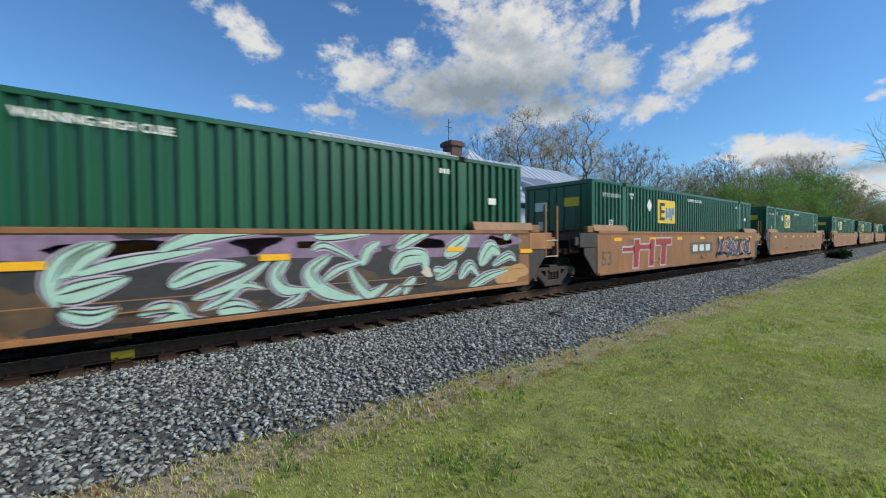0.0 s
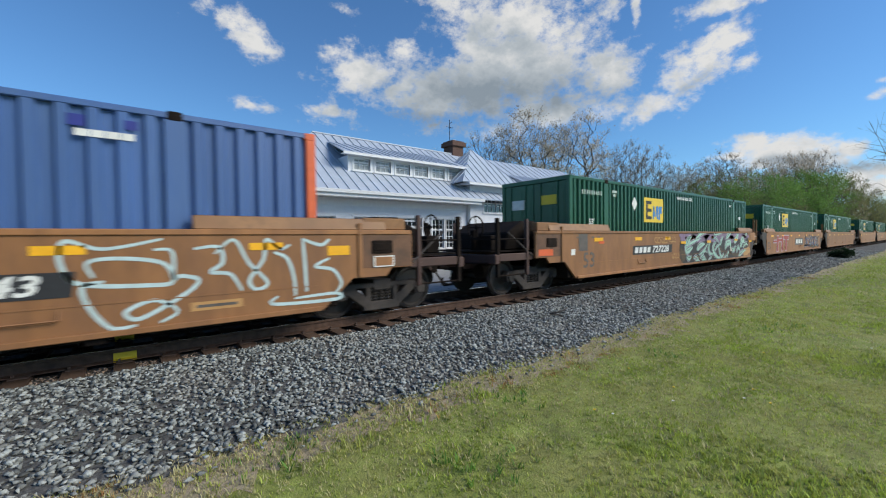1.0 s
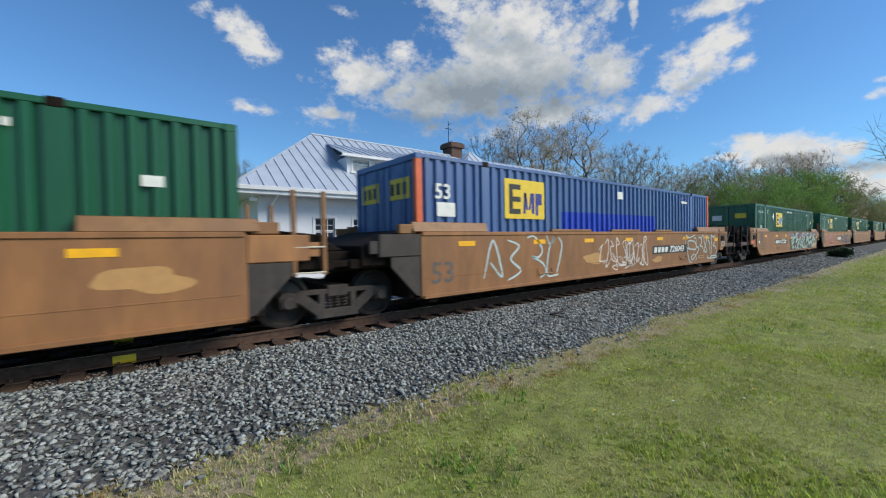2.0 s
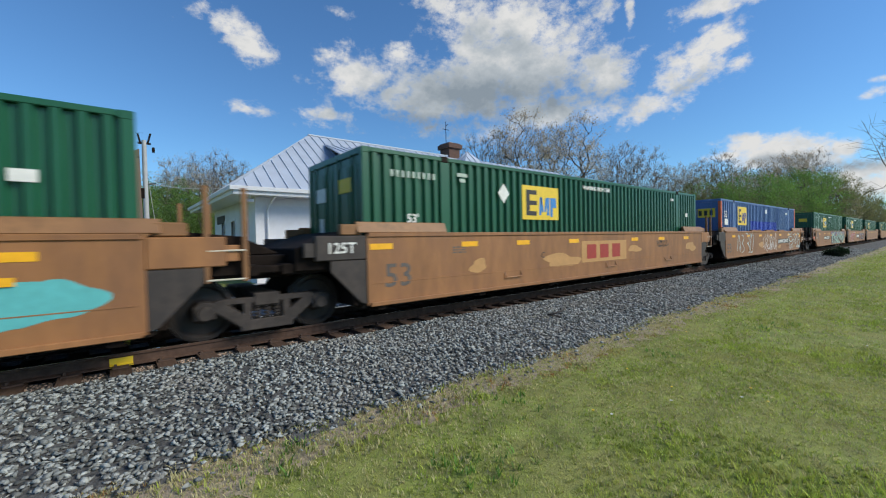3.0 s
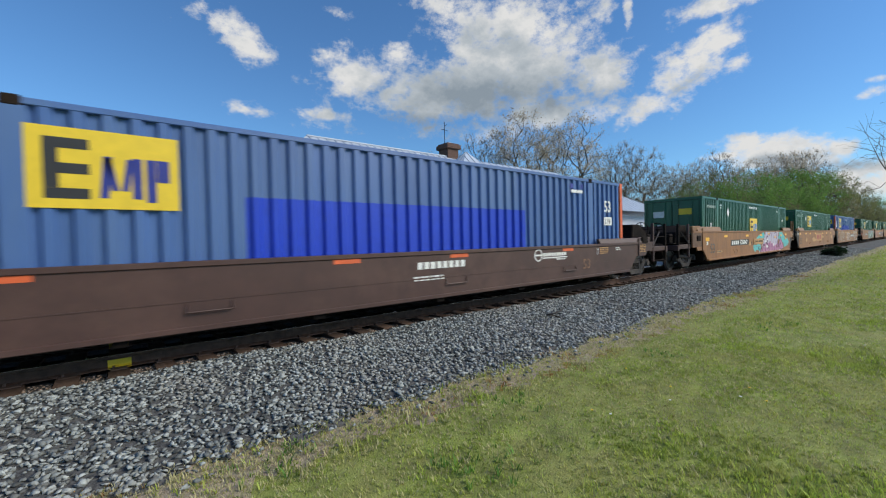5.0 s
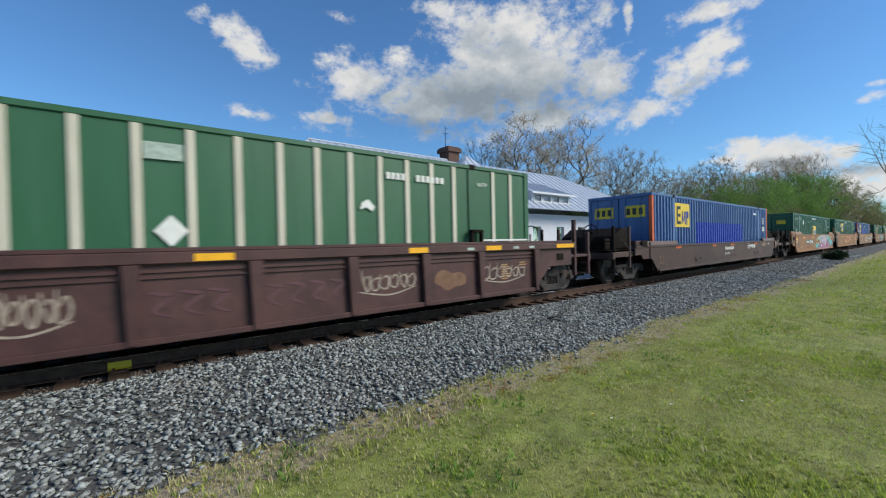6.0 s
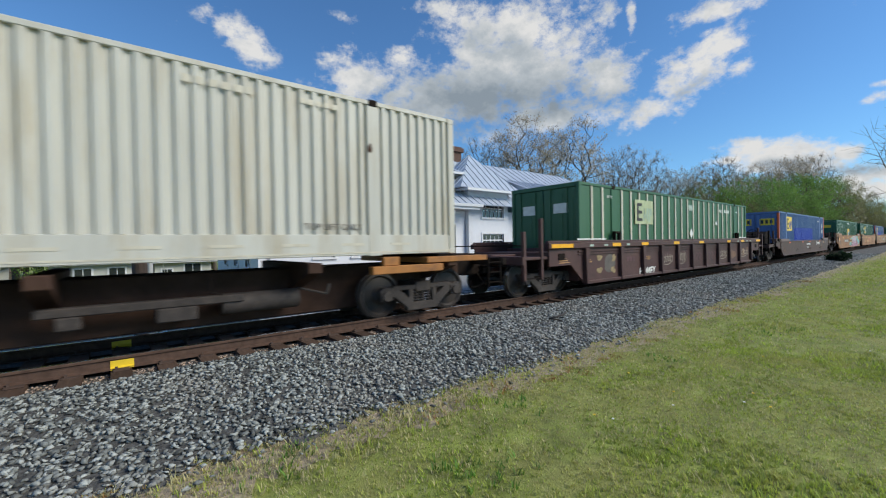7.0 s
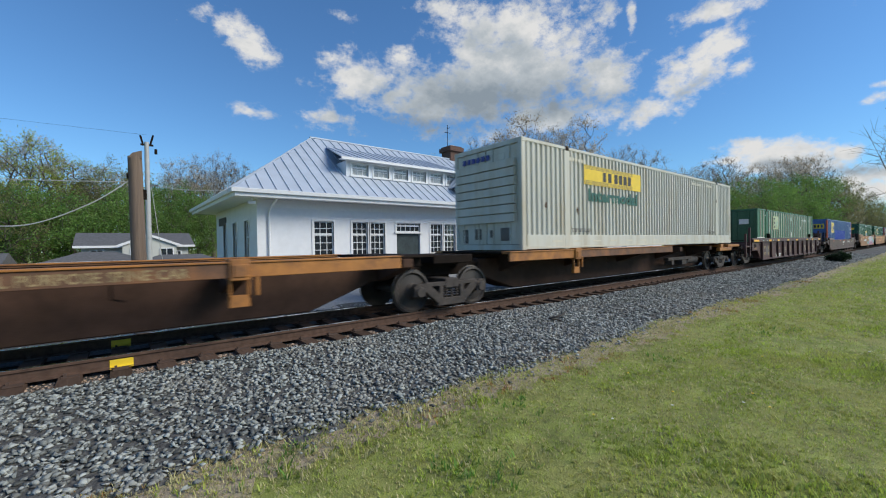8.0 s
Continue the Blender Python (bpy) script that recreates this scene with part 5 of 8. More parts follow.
# ---- C5: ribbed oxide-red well car with an older box ----
def ribbed_car():
    car = thing("well_car", "oxide-red well car with outside posts and yellow stripes", "railway car", "well cars")
    top = 1.45
    for sy in (-1, 1):
        y0, y1 = (-1.44, -1.38) if sy < 0 else (1.38, 1.44)
        poly = [(-8.1, 0.27), (8.1, 0.27), (8.75, 0.82), (9.75, 0.82), (9.75, top - 0.1), (-9.75, top - 0.1), (-9.75, 0.82), (-8.75, 0.82)]
        side = part("side_sheet", Shape().prism(poly, y0, y1), m_red, car, bevel=0.008)
        part("top_chord", Shape().box(-9.85, 9.85, sy * 1.44 - 0.08, sy * 1.44 + 0.08, top - 0.16, top), m_red, side, bevel=0.015)
        part("chord_lip", Shape().box(-9.8, 9.8, sy * 1.40 - 0.05, sy * 1.40 + 0.05, top + 0.001, top + 0.06), m_red, side, bevel=0.01)
        part("bottom_chord", Shape().box(-8.05, 8.05, sy * 1.45 - 0.07, sy * 1.45 + 0.07, 0.24, 0.33), m_red, side, bevel=0.01)
        part("side_rail", Shape().box(-8.4, 8.4, sy * 1.45 - 0.02, sy * 1.45 + 0.02, 1.18, 1.22).box(-8.4, 8.4, sy * 1.45 - 0.02, sy * 1.45 + 0.02, 1.10, 1.13), m_red, side)
        for x in (-8.05, -6.02, -4.48, -3.04, -1.57, -0.1, 1.39, 2.98, 4.57, 6.12, 8.08):
            part("side_post", Shape().prism([(x - 0.055, 0.26), (x + 0.055, 0.26), (x + 0.10, top - 0.16), (x - 0.10, top - 0.16)], sy * 1.49 - 0.06, sy * 1.49 + 0.06), m_red, side, bevel=0.01)
    for x0, x1 in ((-9.74, -8.75), (-6.6, -6.1), (-4.65, -4.15), (-2.0, -1.5), (0.6, 1.1), (4.16, 4.62), (6.27, 6.78), (8.95, 9.75)):
        part("reflector", Shape().plate(x0, x1, top - 0.135, top - 0.03, -1.522, 0.005), m_yellow, car, "yellow reflective stripe")
    for x in (-7.9, -7.1, -5.7, 5.7, 7.2, 7.8):
        part("chord_mark", Shape().plate(x, x + 0.2, top - 0.12, top - 0.06, -1.522, 0.004), m_worn_white, car)
    part("well_floor", Shape().box(-8.2, 8.2, -1.38, 1.38, 0.30, 0.355), m_dark, car)
    for sx in (-1, 1):
        a, b = sorted((sx * 8.2, sx * 9.75))
        part("end_deck", Shape().box(a, b, -1.36, 1.36, 1.02, 1.2).box(min(sx * 8.2, sx * 8.3), max(sx * 8.2, sx * 8.3), -1.37, 1.37, 0.34, 1.3), m_red, car, bevel=0.015)
        a, b = sorted((sx * 9.75, sx * 10.75))
        part("end_sill", Shape().box(a, b, -0.3, 0.3, 0.7, 1.15).box(a, b, -1.4, 1.4, 1.02, 1.1).box(min(sx * 10.65, sx * 10.8), max(sx * 10.65, sx * 10.8), -1.42, 1.42, 0.9, 1.12), m_red, car, bevel=0.015)
        for x in (9.95, 10.65):
            part("corner_stake", Shape().box(min(sx * x, sx * (x + 0.1)), max(sx * x, sx * (x + 0.1)), -1.42, -1.32, 0.5, 1.75 if x > 10.5 else 2.1), m_red, car, bevel=0.01)
        part("handrail", Shape().rod([(sx * 10.0, -1.38, 0.55), (sx * 10.7, -1.38, 0.55)], 0.016).rod([(sx * 10.7, -1.38, 1.4), (sx * 10.7, 1.38, 1.4)], 0.016), m_dark, car)
        part("pocket", Shape().box(min(sx * 9.05, sx * 9.35), max(sx * 9.05, sx * 9.35), -1.455, -1.43, 0.98, 1.16), m_dark, car)
        wheel = Shape().rod([(sx * 10.5, 0.6, 1.15), (sx * 10.5, 0.6, 1.75)], 0.03)
        for i in range(14):
            a0, a1 = 2 * math.pi * i / 14, 2 * math.pi * (i + 1) / 14
            wheel.tube((sx * 10.55, 0.6 + 0.28 * math.cos(a0), 1.75 + 0.28 * math.sin(a0)), (sx * 10.55, 0.6 + 0.28 * math.cos(a1), 1.75 + 0.28 * math.sin(a1)), 0.018, n=5, caps=False)
        part("brake_wheel", wheel, m_dark, car) if sx > 0 else None
        coupler(car, sx, 10.8, 11.45)
        truck(car, sx * 9.35)
    words("spray_word", "HOMEY", 0.34, m_lettwhite, car, -4.72, 0.30, -1.455, "white sprayed word", bold=0.012, lean=0.1, width=1.05)
    words("car_number", "73248", 0.20, m_patch, car, -4.35, 0.80, -1.445, "worn pale car number")
    bar_marks("owner_mark", car, -5.55, 0.80, 0.6, 0.15, m_faded_plum, -1.441, 3, 0.3)
    # scrawled tags: a run of tight loops with a sweep beneath
    for x0, z0, w, h, seed, m in ((-2.95, 0.62, 1.0, 0.4, 21, m_worn_tag), (-1.5, 0.6, 0.85, 0.45, 22, m_worn_tag), (3.15, 0.62, 1.2, 0.42, 23, m_worn_tag), (6.2, 0.62, 1.5, 0.42, 25, m_worn_tag)):
        r = random.Random(seed)
        for k in range(6):
            cx, d = x0 + w * (k + 0.5) / 6, w / 6
            lean = r.uniform(-0.2, 0.3) * d
            p = [(cx - d * 0.45, z0 + h * r.uniform(0.75, 1.0)), (cx - d * 0.35 + lean, z0 + h * r.uniform(0.1, 0.3)), (cx + d * 0.25, z0 + h * r.uniform(0.05, 0.25)),
                 (cx + d * 0.45, z0 + h * 0.55), (cx + d * 0.1, z0 + h * r.uniform(0.55, 0.8)), (cx - d * 0.3, z0 + h * r.uniform(0.4, 0.6))]
            part("tag_line", stroke(Shape(), p, 0.034, -1.446 - 0.0006 * k), m, car, "scrawled cream spray line")
        part("tag_line", stroke(Shape(), [(x0 - 0.05, z0 + 0.03), (x0 + w * 0.5, z0 - 0.07), (x0 + w, z0 + 0.05)], 0.03, -1.4502), m, car, "scrawled cream spray line")
    part("paint_patch", blot(Shape(), -6.65, 0.78, 0.34, 0.27, -1.4435, 77, rough=0.07), m_lettgrey, car, "dark painted-out patch")
    for x, z in ((-7.25, 0.98), (-7.25, 0.6), (-6.4, 0.95), (-6.45, 0.58)):
        part("paint_patch", blot(Shape(), x, z, 0.13, 0.10, -1.447, round(x * 50 + z * 9)), m_silltext, car)
    part("ghost_patch", blot(Shape(), 5.25, 0.72, 0.38, 0.22, -1.444, 7), m_ghost, car, "faded round sprayed mark")
    for k, x in enumerate((1.65, 2.0, 2.35, 2.7, 0.2, 0.55, 0.9)):
        part("ghost_line", swash([(x - 0.14, 0.92), (x + 0.13, 0.85), (x - 0.06, 0.68), (x + 0.16, 0.56)], 0.07, -1.4465 - 0.0003 * k), m_faded_plum, car, "faded plum spray line")
    sh = Shape()
    for k, (x0, z0, w, rows) in enumerate(((6.85, 0.95, 0.35, 7), (7.5, 0.98, 0.35, 2), (-9.3, 1.0, 0.5, 3), (-7.95, 0.92, 0.35, 2))):
        for r in range(rows):
            sh.plate(x0, x0 + w * (0.6 + 0.4 * ((r * 7) % 3) / 2), z0 - r * 0.055, z0 - r * 0.055 + 0.022, -1.441, 0.002)
    part("data_lines", sh, m_patch, car, "small illegible stencilled data")
    return car


w_red = ribbed_car()
ride(w_red, C_C5)
old = thing("container", "faded green smooth-sided container with cream upright posts", "shipping container", "containers on the train")
box_shell(old, m_green_old, sides=False)
hl = BL / 2
for sy in (-1, 1):
    for x0, x1 in ((-hl + 0.16, -hl + 1.85), (-hl + 2.11, hl - 2.11), (hl - 1.85, hl - 0.16)):
        part("side_panel", Shape().box(x0, x1, min(sy * (BW / 2 - 0.03), sy * (BW / 2 - 0.06)), max(sy * (BW / 2 - 0.03), sy * (BW / 2 - 0.06)), 0.16, BH - 0.09), m_green_old, old)
    x = -hl + 0.7
    while x < hl - 0.3:
        if abs(abs(x) - (hl - 1.98)) > 0.2:
            part("side_post", Shape().box(x - 0.055, x + 0.055, min(sy * (BW / 2 - 0.03), sy * (BW / 2 + 0.004)), max(sy * (BW / 2 - 0.03), sy * (BW / 2 + 0.004)), 0.16, BH - 0.09), m_cream, old, "cream upright post", bevel=0.008)
        x += 0.615
emblem(old, -4.64, 1.70, 1.38, 0.85, m_b=m_faded_blue, m_f=m_faded_yellow)
bar_marks("serial_mark", old, 3.83, 2.40, 0.45, 0.13, m_lettwhite, SY, 4)
bar_marks("serial_mark", old, 4.53, 2.40, 0.75, 0.13, m_lettwhite, SY, 6)
words("maker_mark", "WTP", 0.14, m_lettwhite, old, 6.25, 2.42, SY)
words("maker_mark", "WTP", 0.14, m_lettwhite, old, -6.5, 2.48, SY)
part("notice", Shape().plate(0.08, 0.53, 2.35, 2.58, SY, 0.004), m_worn_white, old)
for x, z in ((0.37, 1.38),):
    part("hazard_diamond", Shape().prism([(x - 0.2, z), (x, z - 0.22), (x + 0.2, z), (x, z + 0.22)], SY - 0.003, SY), m_lettwhite, old, "peeling white diamond placard")
part("hazard_diamond", Shape().prism([(3.24, 1.78), (3.38, 1.83), (3.5, 1.76), (3.56, 1.84), (3.42, 1.98), (3.3, 1.92)], SY - 0.003, SY), m_lettwhite, old, "torn remnant of a white placard")
for x in (-7.4, 7.2):
    part("base_strip", Shape().plate(x - 0.8, x + 0.8, 1.17, 1.21, SY, 0.006), m_lettwhite, old, "pale strip above the car side")
for y in (-0.9, 0.3):
    part("door_mark", Shape().box(-BL / 2 - 0.003, -BL / 2 + 0.016, y, y + 0.5, 2.0, 2.3), m_lettwhite, old)
ride(old, C_C5, FLOOR)
for x in (-6.1, 6.1):
    part("lock_pedestal", Shape().box(x - 0.18, x - 0.11, -1.44, -1.34, 1.51, 1.78).box(x + 0.11, x + 0.18, -1.44, -1.34, 1.51, 1.78).box(x - 0.18, x + 0.18, -1.44, -1.34, 1.72, 1.79), m_dark, w_red, bevel=0.01)


# ---- spine car with the white box, and the empty unit behind it ----
def spine_unit(label, sill, pedestals):
    car = thing("spine_car", label, "railway car", "spine car units")
    x0, x1 = sill
    part("centre_sill", Shape().prism([(-8.75, 0.64), (-7.45, 0.22), (6.3, 0.22), (7.65, 0.70), (8.9, 0.72), (8.9, 1.08), (-8.8, 1.08), (-8.8, 0.66)], -0.42, 0.42), m_sill, car, "dark rust-dusted fish-bellied centre sill", bevel=0.02)
    for sy in (-1, 1):
        for a, b, m in ((x0, -5.9, m_orange), (-5.9, min(4.87, x1), m_rustsill), (4.87, x1, m_orange)):
            if b > a:
                part("side_sill", Shape().prism_x([(sy * 1.46, 1.02), (sy * 1.40, 1.02), (sy * 1.40, 1.20), (sy * 1.20, 1.20), (sy * 1.20, 1.235), (sy * 1.46, 1.235)][::sy], a, b), m, car, "rust-streaked orange side sill" if m is m_orange else "darkly rusted middle of the side sill", bevel=0.008)
        part("top_flange", Shape().box(x0, x1, min(sy * 1.18, sy * 1.485), max(sy * 1.18, sy * 1.485), 1.235, 1.262), m_orange, car, "orange flange along the sill", bevel=0.006)
    for x in (-7.9, -4.9, -1.6, 1.6, 4.9, 7.9):
        part("cross_arm", Shape().prism_x([(-1.40, 1.02), (-0.4, 0.70), (0.4, 0.70), (1.40, 1.02), (1.40, 1.19), (-1.40, 1.19)], x - 0.12, x + 0.12), m_sill, car, bevel=0.01)
    for x in pedestals:
        part("pedestal", Shape().box(x - 0.14, x + 0.14, -1.52, -1.30, 0.98, 1.30).box(x - 0.10, x + 0.10, -1.54, -1.50, 1.03, 1.22), m_orange, car, "rusty container pedestal", bevel=0.012)
        part("step_bracket", Shape().box(x - 0.14, x + 0.14, -1.45, -1.36, 0.58, 0.76).box(x - 0.14, x - 0.11, -1.45, -1.38, 0.7, 1.0).box(x + 0.11, x + 0.14, -1.45, -1.38, 0.7, 1.0).box(x + 0.22, x + 0.27, -1.48, -1.42, 0.74, 1.05), m_orange, car, bevel=0.008)
    for x in (-3.6, 3.6):
        part("brake_rod", Shape().rod([(x - 0.2, -1.2, 1.02), (x - 0.2, -1.2, 0.82), (x - 0.06, -1.2, 0.78)], 0.014, 5), m_dark, car)
    part("deck_board", Shape().box(-8.7, -7.6, -1.25, 1.25, 1.20, 1.255).box(7.6, 8.7, -1.25, 1.25, 1.20, 1.255), m_dark, car, bevel=0.01)
    return car


sp = spine_unit("rusty orange spine car unit under a white container", (-8.75, 0.6), (-5.9,))
part("front_saddle", Shape().box(5.95, 7.6, -1.46, -1.30, 0.93, 1.08).box(6.2, 6.55, -1.42, -1.3, 1.08, 1.25), m_orange, sp, "rusty tan saddle", bevel=0.012)
part("front_saddle", Shape().box(7.2, 8.9, -1.44, 1.44, 1.10, 1.22), m_orange, sp, "rusty tan end deck", bevel=0.012)
part("brake_valve", Shape().box(1.5, 3.9, -0.95, -0.75, 0.62, 0.74).box(1.7, 1.95, -1.0, -0.7, 0.45, 0.62).box(2.75, 3.25, -1.0, -0.65, 0.42, 0.62), m_truck, sp, "brake gear under the sill", bevel=0.015)
part("reservoir", Shape().tube((3.6, -0.75, 0.58), (4.8, -0.75, 0.58), 0.17, n=14), m_truck, sp, smooth=True)
part("slack_rod", Shape().rod([(4.8, -0.8, 0.75), (5.25, -1.0, 0.62)], 0.02).tube((5.25, -1.0, 0.62), (5.3, -1.0, 0.80), 0.03), m_truck, sp)
part("end_sill", Shape().box(8.9, 9.6, -0.3, 0.3, 0.70, 1.10).box(9.45, 9.6, -1.40, 1.40, 0.95, 1.12), m_dark, sp, bevel=0.015)
ladder(sp, 9.2, -1.38, 0.45, 1.15, m_dark, 0.4, True, 3)
coupler(sp, 1, 9.5, 9.98)
truck(sp, 7.35)
truck(sp, -10.25)
part("joint", Shape().box(-11.3, -8.8, -0.38, 0.38, 0.72, 1.02).box(-11.3, -10.9, -0.8, 0.8, 0.98, 1.22).box(-10.6, -9.4, -0.85, 0.85, 1.02, 1.22), m_dark, sp, "dark joint over the shared truck", bevel=0.02)
ride(sp, C_JB)
sp2 = spine_unit("empty rusty orange spine car unit", (-8.6, 7.7), (-5.9, 4.87))
ride(sp2, C_JB - 19.55)
truck(sp2, -9.7)
part("joint", Shape().box(8.8, 10.0, -0.36, 0.36, 0.74, 1.0), m_dark, sp2, bevel=0.02)
words("slogan", "ALL PURPOSE SPINE CAR", 0.185, m_silltext, sp2, 2.22, 1.06, -1.463, "worn cream lettering", bold=0.003, width=0.98)

jb = thing("container", "white corrugated container with a yellow sign panel", "shipping container", "containers on the train")
box_shell(jb, m_white, 0.215, 0.048, base=0.40)
for k in range(14):
    x = -6.6 + k * 1.02
    part("base_slot", Shape().plate(x - 0.22, x + 0.22, 0.20, 0.245, SY, 0.003), m_cream, jb)
part("base_line", Shape().plate(-8.0, 8.0, 0.06, 0.085, SY, 0.003), m_cream, jb)
sg = part("sign_panel", Shape().plate(-5.24, -1.65, 1.92, 2.50, SY, 0.004), m_sign_yellow, jb, "yellow sign panel with dark bars")
for k, (a, b) in enumerate(((0.0, 0.15), (0.25, 0.42), (0.56, 0.74), (0.80, 0.98), (1.04, 1.22), (1.28, 1.46))):
    part("sign_bar", Shape().plate(-4.18 + a * 1.25, -4.18 + b * 1.25, 2.06, 2.36, SY - 0.004, 0.003), m_lettblack, sg)
for z in (1.935, 1.965, 1.995, 2.025, 2.385, 2.415, 2.445, 2.475):
    part("sign_line", Shape().plate(-5.2, -2.25, z, z + 0.012, SY - 0.004, 0.002), m_lettgrey, sg)
words("sign_word", "Intermodal", 0.50, m_lettteal, jb, -5.04, 1.44, SY, "dark green lettering", bold=0.020, width=1.42)
words("lift_note", "TOP LIFT ONLY", 0.16, m_lettgrey, jb, 4.76, 0.48, SY, "grey stencilled note", width=0.95)
words("lift_note", "TOP LIFT ONLY", 0.16, m_lettgrey, jb, -5.9, 0.48, SY, "grey stencilled note", width=0.95)
bar_marks("serial_mark", jb, 3.08, 2.55, 1.0, 0.11, m_cream, SY, 6)
bar_marks("serial_mark", jb, 4.73, 2.58, 0.7, 0.09, m_cream, SY, 5)
bar_marks("serial_mark", jb, -6.0, 2.52, 0.9, 0.10, m_cream, SY, 6)
ex = -BL / 2
for k in range(7):
    part("door_rib", Shape().box(ex - 0.085, ex + 0.02, -1.1, 1.1, 0.745 + 0.24 * k, 0.955 + 0.24 * k), m_white, jb, bevel=0.006)
bar_marks2 = [(-0.75 + 0.19 * k) for k in range(6)]
for k, y in enumerate(bar_marks2):
    part("door_lettering", Shape().box(ex - 0.024, ex - 0.003, 0.15 - y - 0.12, 0.15 - y, 2.48, 2.62), m_lettnavy, jb, "navy lettering bar")
for y, z, w, h in ((-0.9, 0.25, 0.35, 0.35), (0.2, 0.3, 0.25, 0.3), (0.75, 0.2, 0.2, 0.4), (-0.3, 0.35, 0.15, 0.2)):
    part("door_scuff", Shape().box(ex - 0.004, ex + 0.016, y, y + w, z, z + h), m_lettgrey, jb, "grey scuffed patch")
for x, z in ((-7.1, 1.2), (6.02, 2.0), (-5.6, 1.1)):
    part("rust_mark", blot(Shape(), x, z, 0.04, 0.10, SY - 0.003, round(x * 3)), m_rail, jb, "small rust stain")
ride(jb, C_JB, 1.275)


# ---- ground, ballast, track ----
def sheet(name, material, xs, ys, zf, label, category, kind="structure"):
    vs = [(x, y, zf(x, y)) for x in xs for y in ys]
    n = len(ys)
    fs = [(i * n + j, (i + 1) * n + j, (i + 1) * n + j + 1, i * n + j + 1) for i in range(len(xs) - 1) for j in range(n - 1)]
    me = bpy.data.meshes.new(name)
    me.from_pydata(vs, [], fs)
    me.materials.append(material)
    me.polygons.foreach_set("use_smooth", [True] * len(me.polygons))
    return tagged(new(name, me), label, category, kind=kind)


def edge_y(x):
    """The uneven line where lawn and ballast meet."""
    return 3.78 + 0.16 * noise.noise((x * 0.35, 3.1, 0)) + 0.10 * noise.noise((x * 1.3, 7.7, 0))


def bed_z(x, y):
    """Height of the stone bed."""
    e = edge_y(x)
    if y < 6.20:
        t = max(0.0, (y - e) / (6.20 - e))
        z = LAWN + 0.02 + 0.165 * t ** 0.9
    elif y < 6.50:
        z = -0.165
    elif y < 9.05:
        z = -0.165 - 0.075 * min(1, (y - 6.50) / 0.25, (9.05 - y) / 0.15)
    else:
        z = -0.165 - 0.07 * min(1, max(0, y - 9.3))
    return z + 0.012 * noise.noise((x * 2.2, y * 2.2, 0)) + 0.03 * noise.noise((x * 0.4, y * 0.5, 5))


def ground_z(x, y):
    far = max(abs(x), abs(y))
    z = LAWN if y < 4.4 else (-0.26 if y > 9.5 else -0.45)
    if y > 29.5:
        t = min(1.0, (y - 29.5) / 14.0)
        z -= 1.9 * t * t * (3 - 2 * t)
    if y < 4.4 and far < 60:
        z += 0.035 * noise.noise((x * 0.22, y * 0.22, 2)) + 0.012 * noise.noise((x * 1.1, y * 1.1, 4)) - (0.02 if y > 3.9 else 0)
    return z


GX = [-900, -400, -200, -100, -60, -40, -25, -15] + [-10 + 0.5 * i for i in range(81)] + [32, 36, 42, 50, 60, 80, 120, 200, 400, 900]
GY = [-900, -400, -200, -100, -50, -30, -20, -14] + [-10 + 0.4 * i for i in range(34)] + [3.4, 3.7, 4.0, 4.35, 4.45, 9.45, 9.55, 11, 14, 18, 25, 29.5, 31, 33, 35, 37, 39, 41, 43.5, 55, 70, 120, 250, 500, 900]


def grass_material():
    m = mat("lawn_turf", (0.22, 0.255, 0.055), 0.95, var=0.45, scale=3.0, stain=(0.30, 0.28, 0.09), stain_amt=0.85, stain_scale=0.8, bump=1.0, bump_scale=70)
    return m


m_turf = grass_material()
m_blade = mat("grass_blades", (0.34, 0.42, 0.066), 0.7, var=0.42, scale=1.7, island=0.35, stain=(0.53, 0.51, 0.17), stain_amt=1.0, stain_scale=0.8, bump=0, thin=0.45)
m_straw = mat("dry_grass_blades", (0.52, 0.47, 0.25), 0.85, var=0.25, scale=3, island=0.35, stain=(0.42, 0.43, 0.13), stain_amt=0.7, stain_scale=0.8, bump=0, thin=0.4)
m_asphalt = mat("worn_asphalt", (0.27, 0.268, 0.265), 0.9, var=0.3, scale=20, stain=(0.24, 0.23, 0.22), stain_amt=0.6, stain_scale=0.5, bump=0.5, bump_scale=60)
sheet("ground", m_turf, GX, GY, ground_z, "mown spring lawn with drier pale patches", "lawn")
BX = [-30, -20, -14, -10] + [-8 + 0.25 * i for i in range(160)] + [32 + 2 * i for i in range(40)] + [120, 160, 240, 400, 900]
BY = [3.0, 3.3, 3.5] + [3.6 + 0.2 * i for i in range(16)] + [6.66, 6.74, 6.82, 6.88, 7.0, 7.3, 7.9, 8.5, 8.9, 9.05, 9.3, 9.8, 10.4, 10.9]
sheet("ballast_bed", m_bed, BX, BY, lambda x, y: bed_z(x, y) if y > edge_y(x) else LAWN - 0.08, "grey crushed stone bed sloping down to the lawn", "ballast")


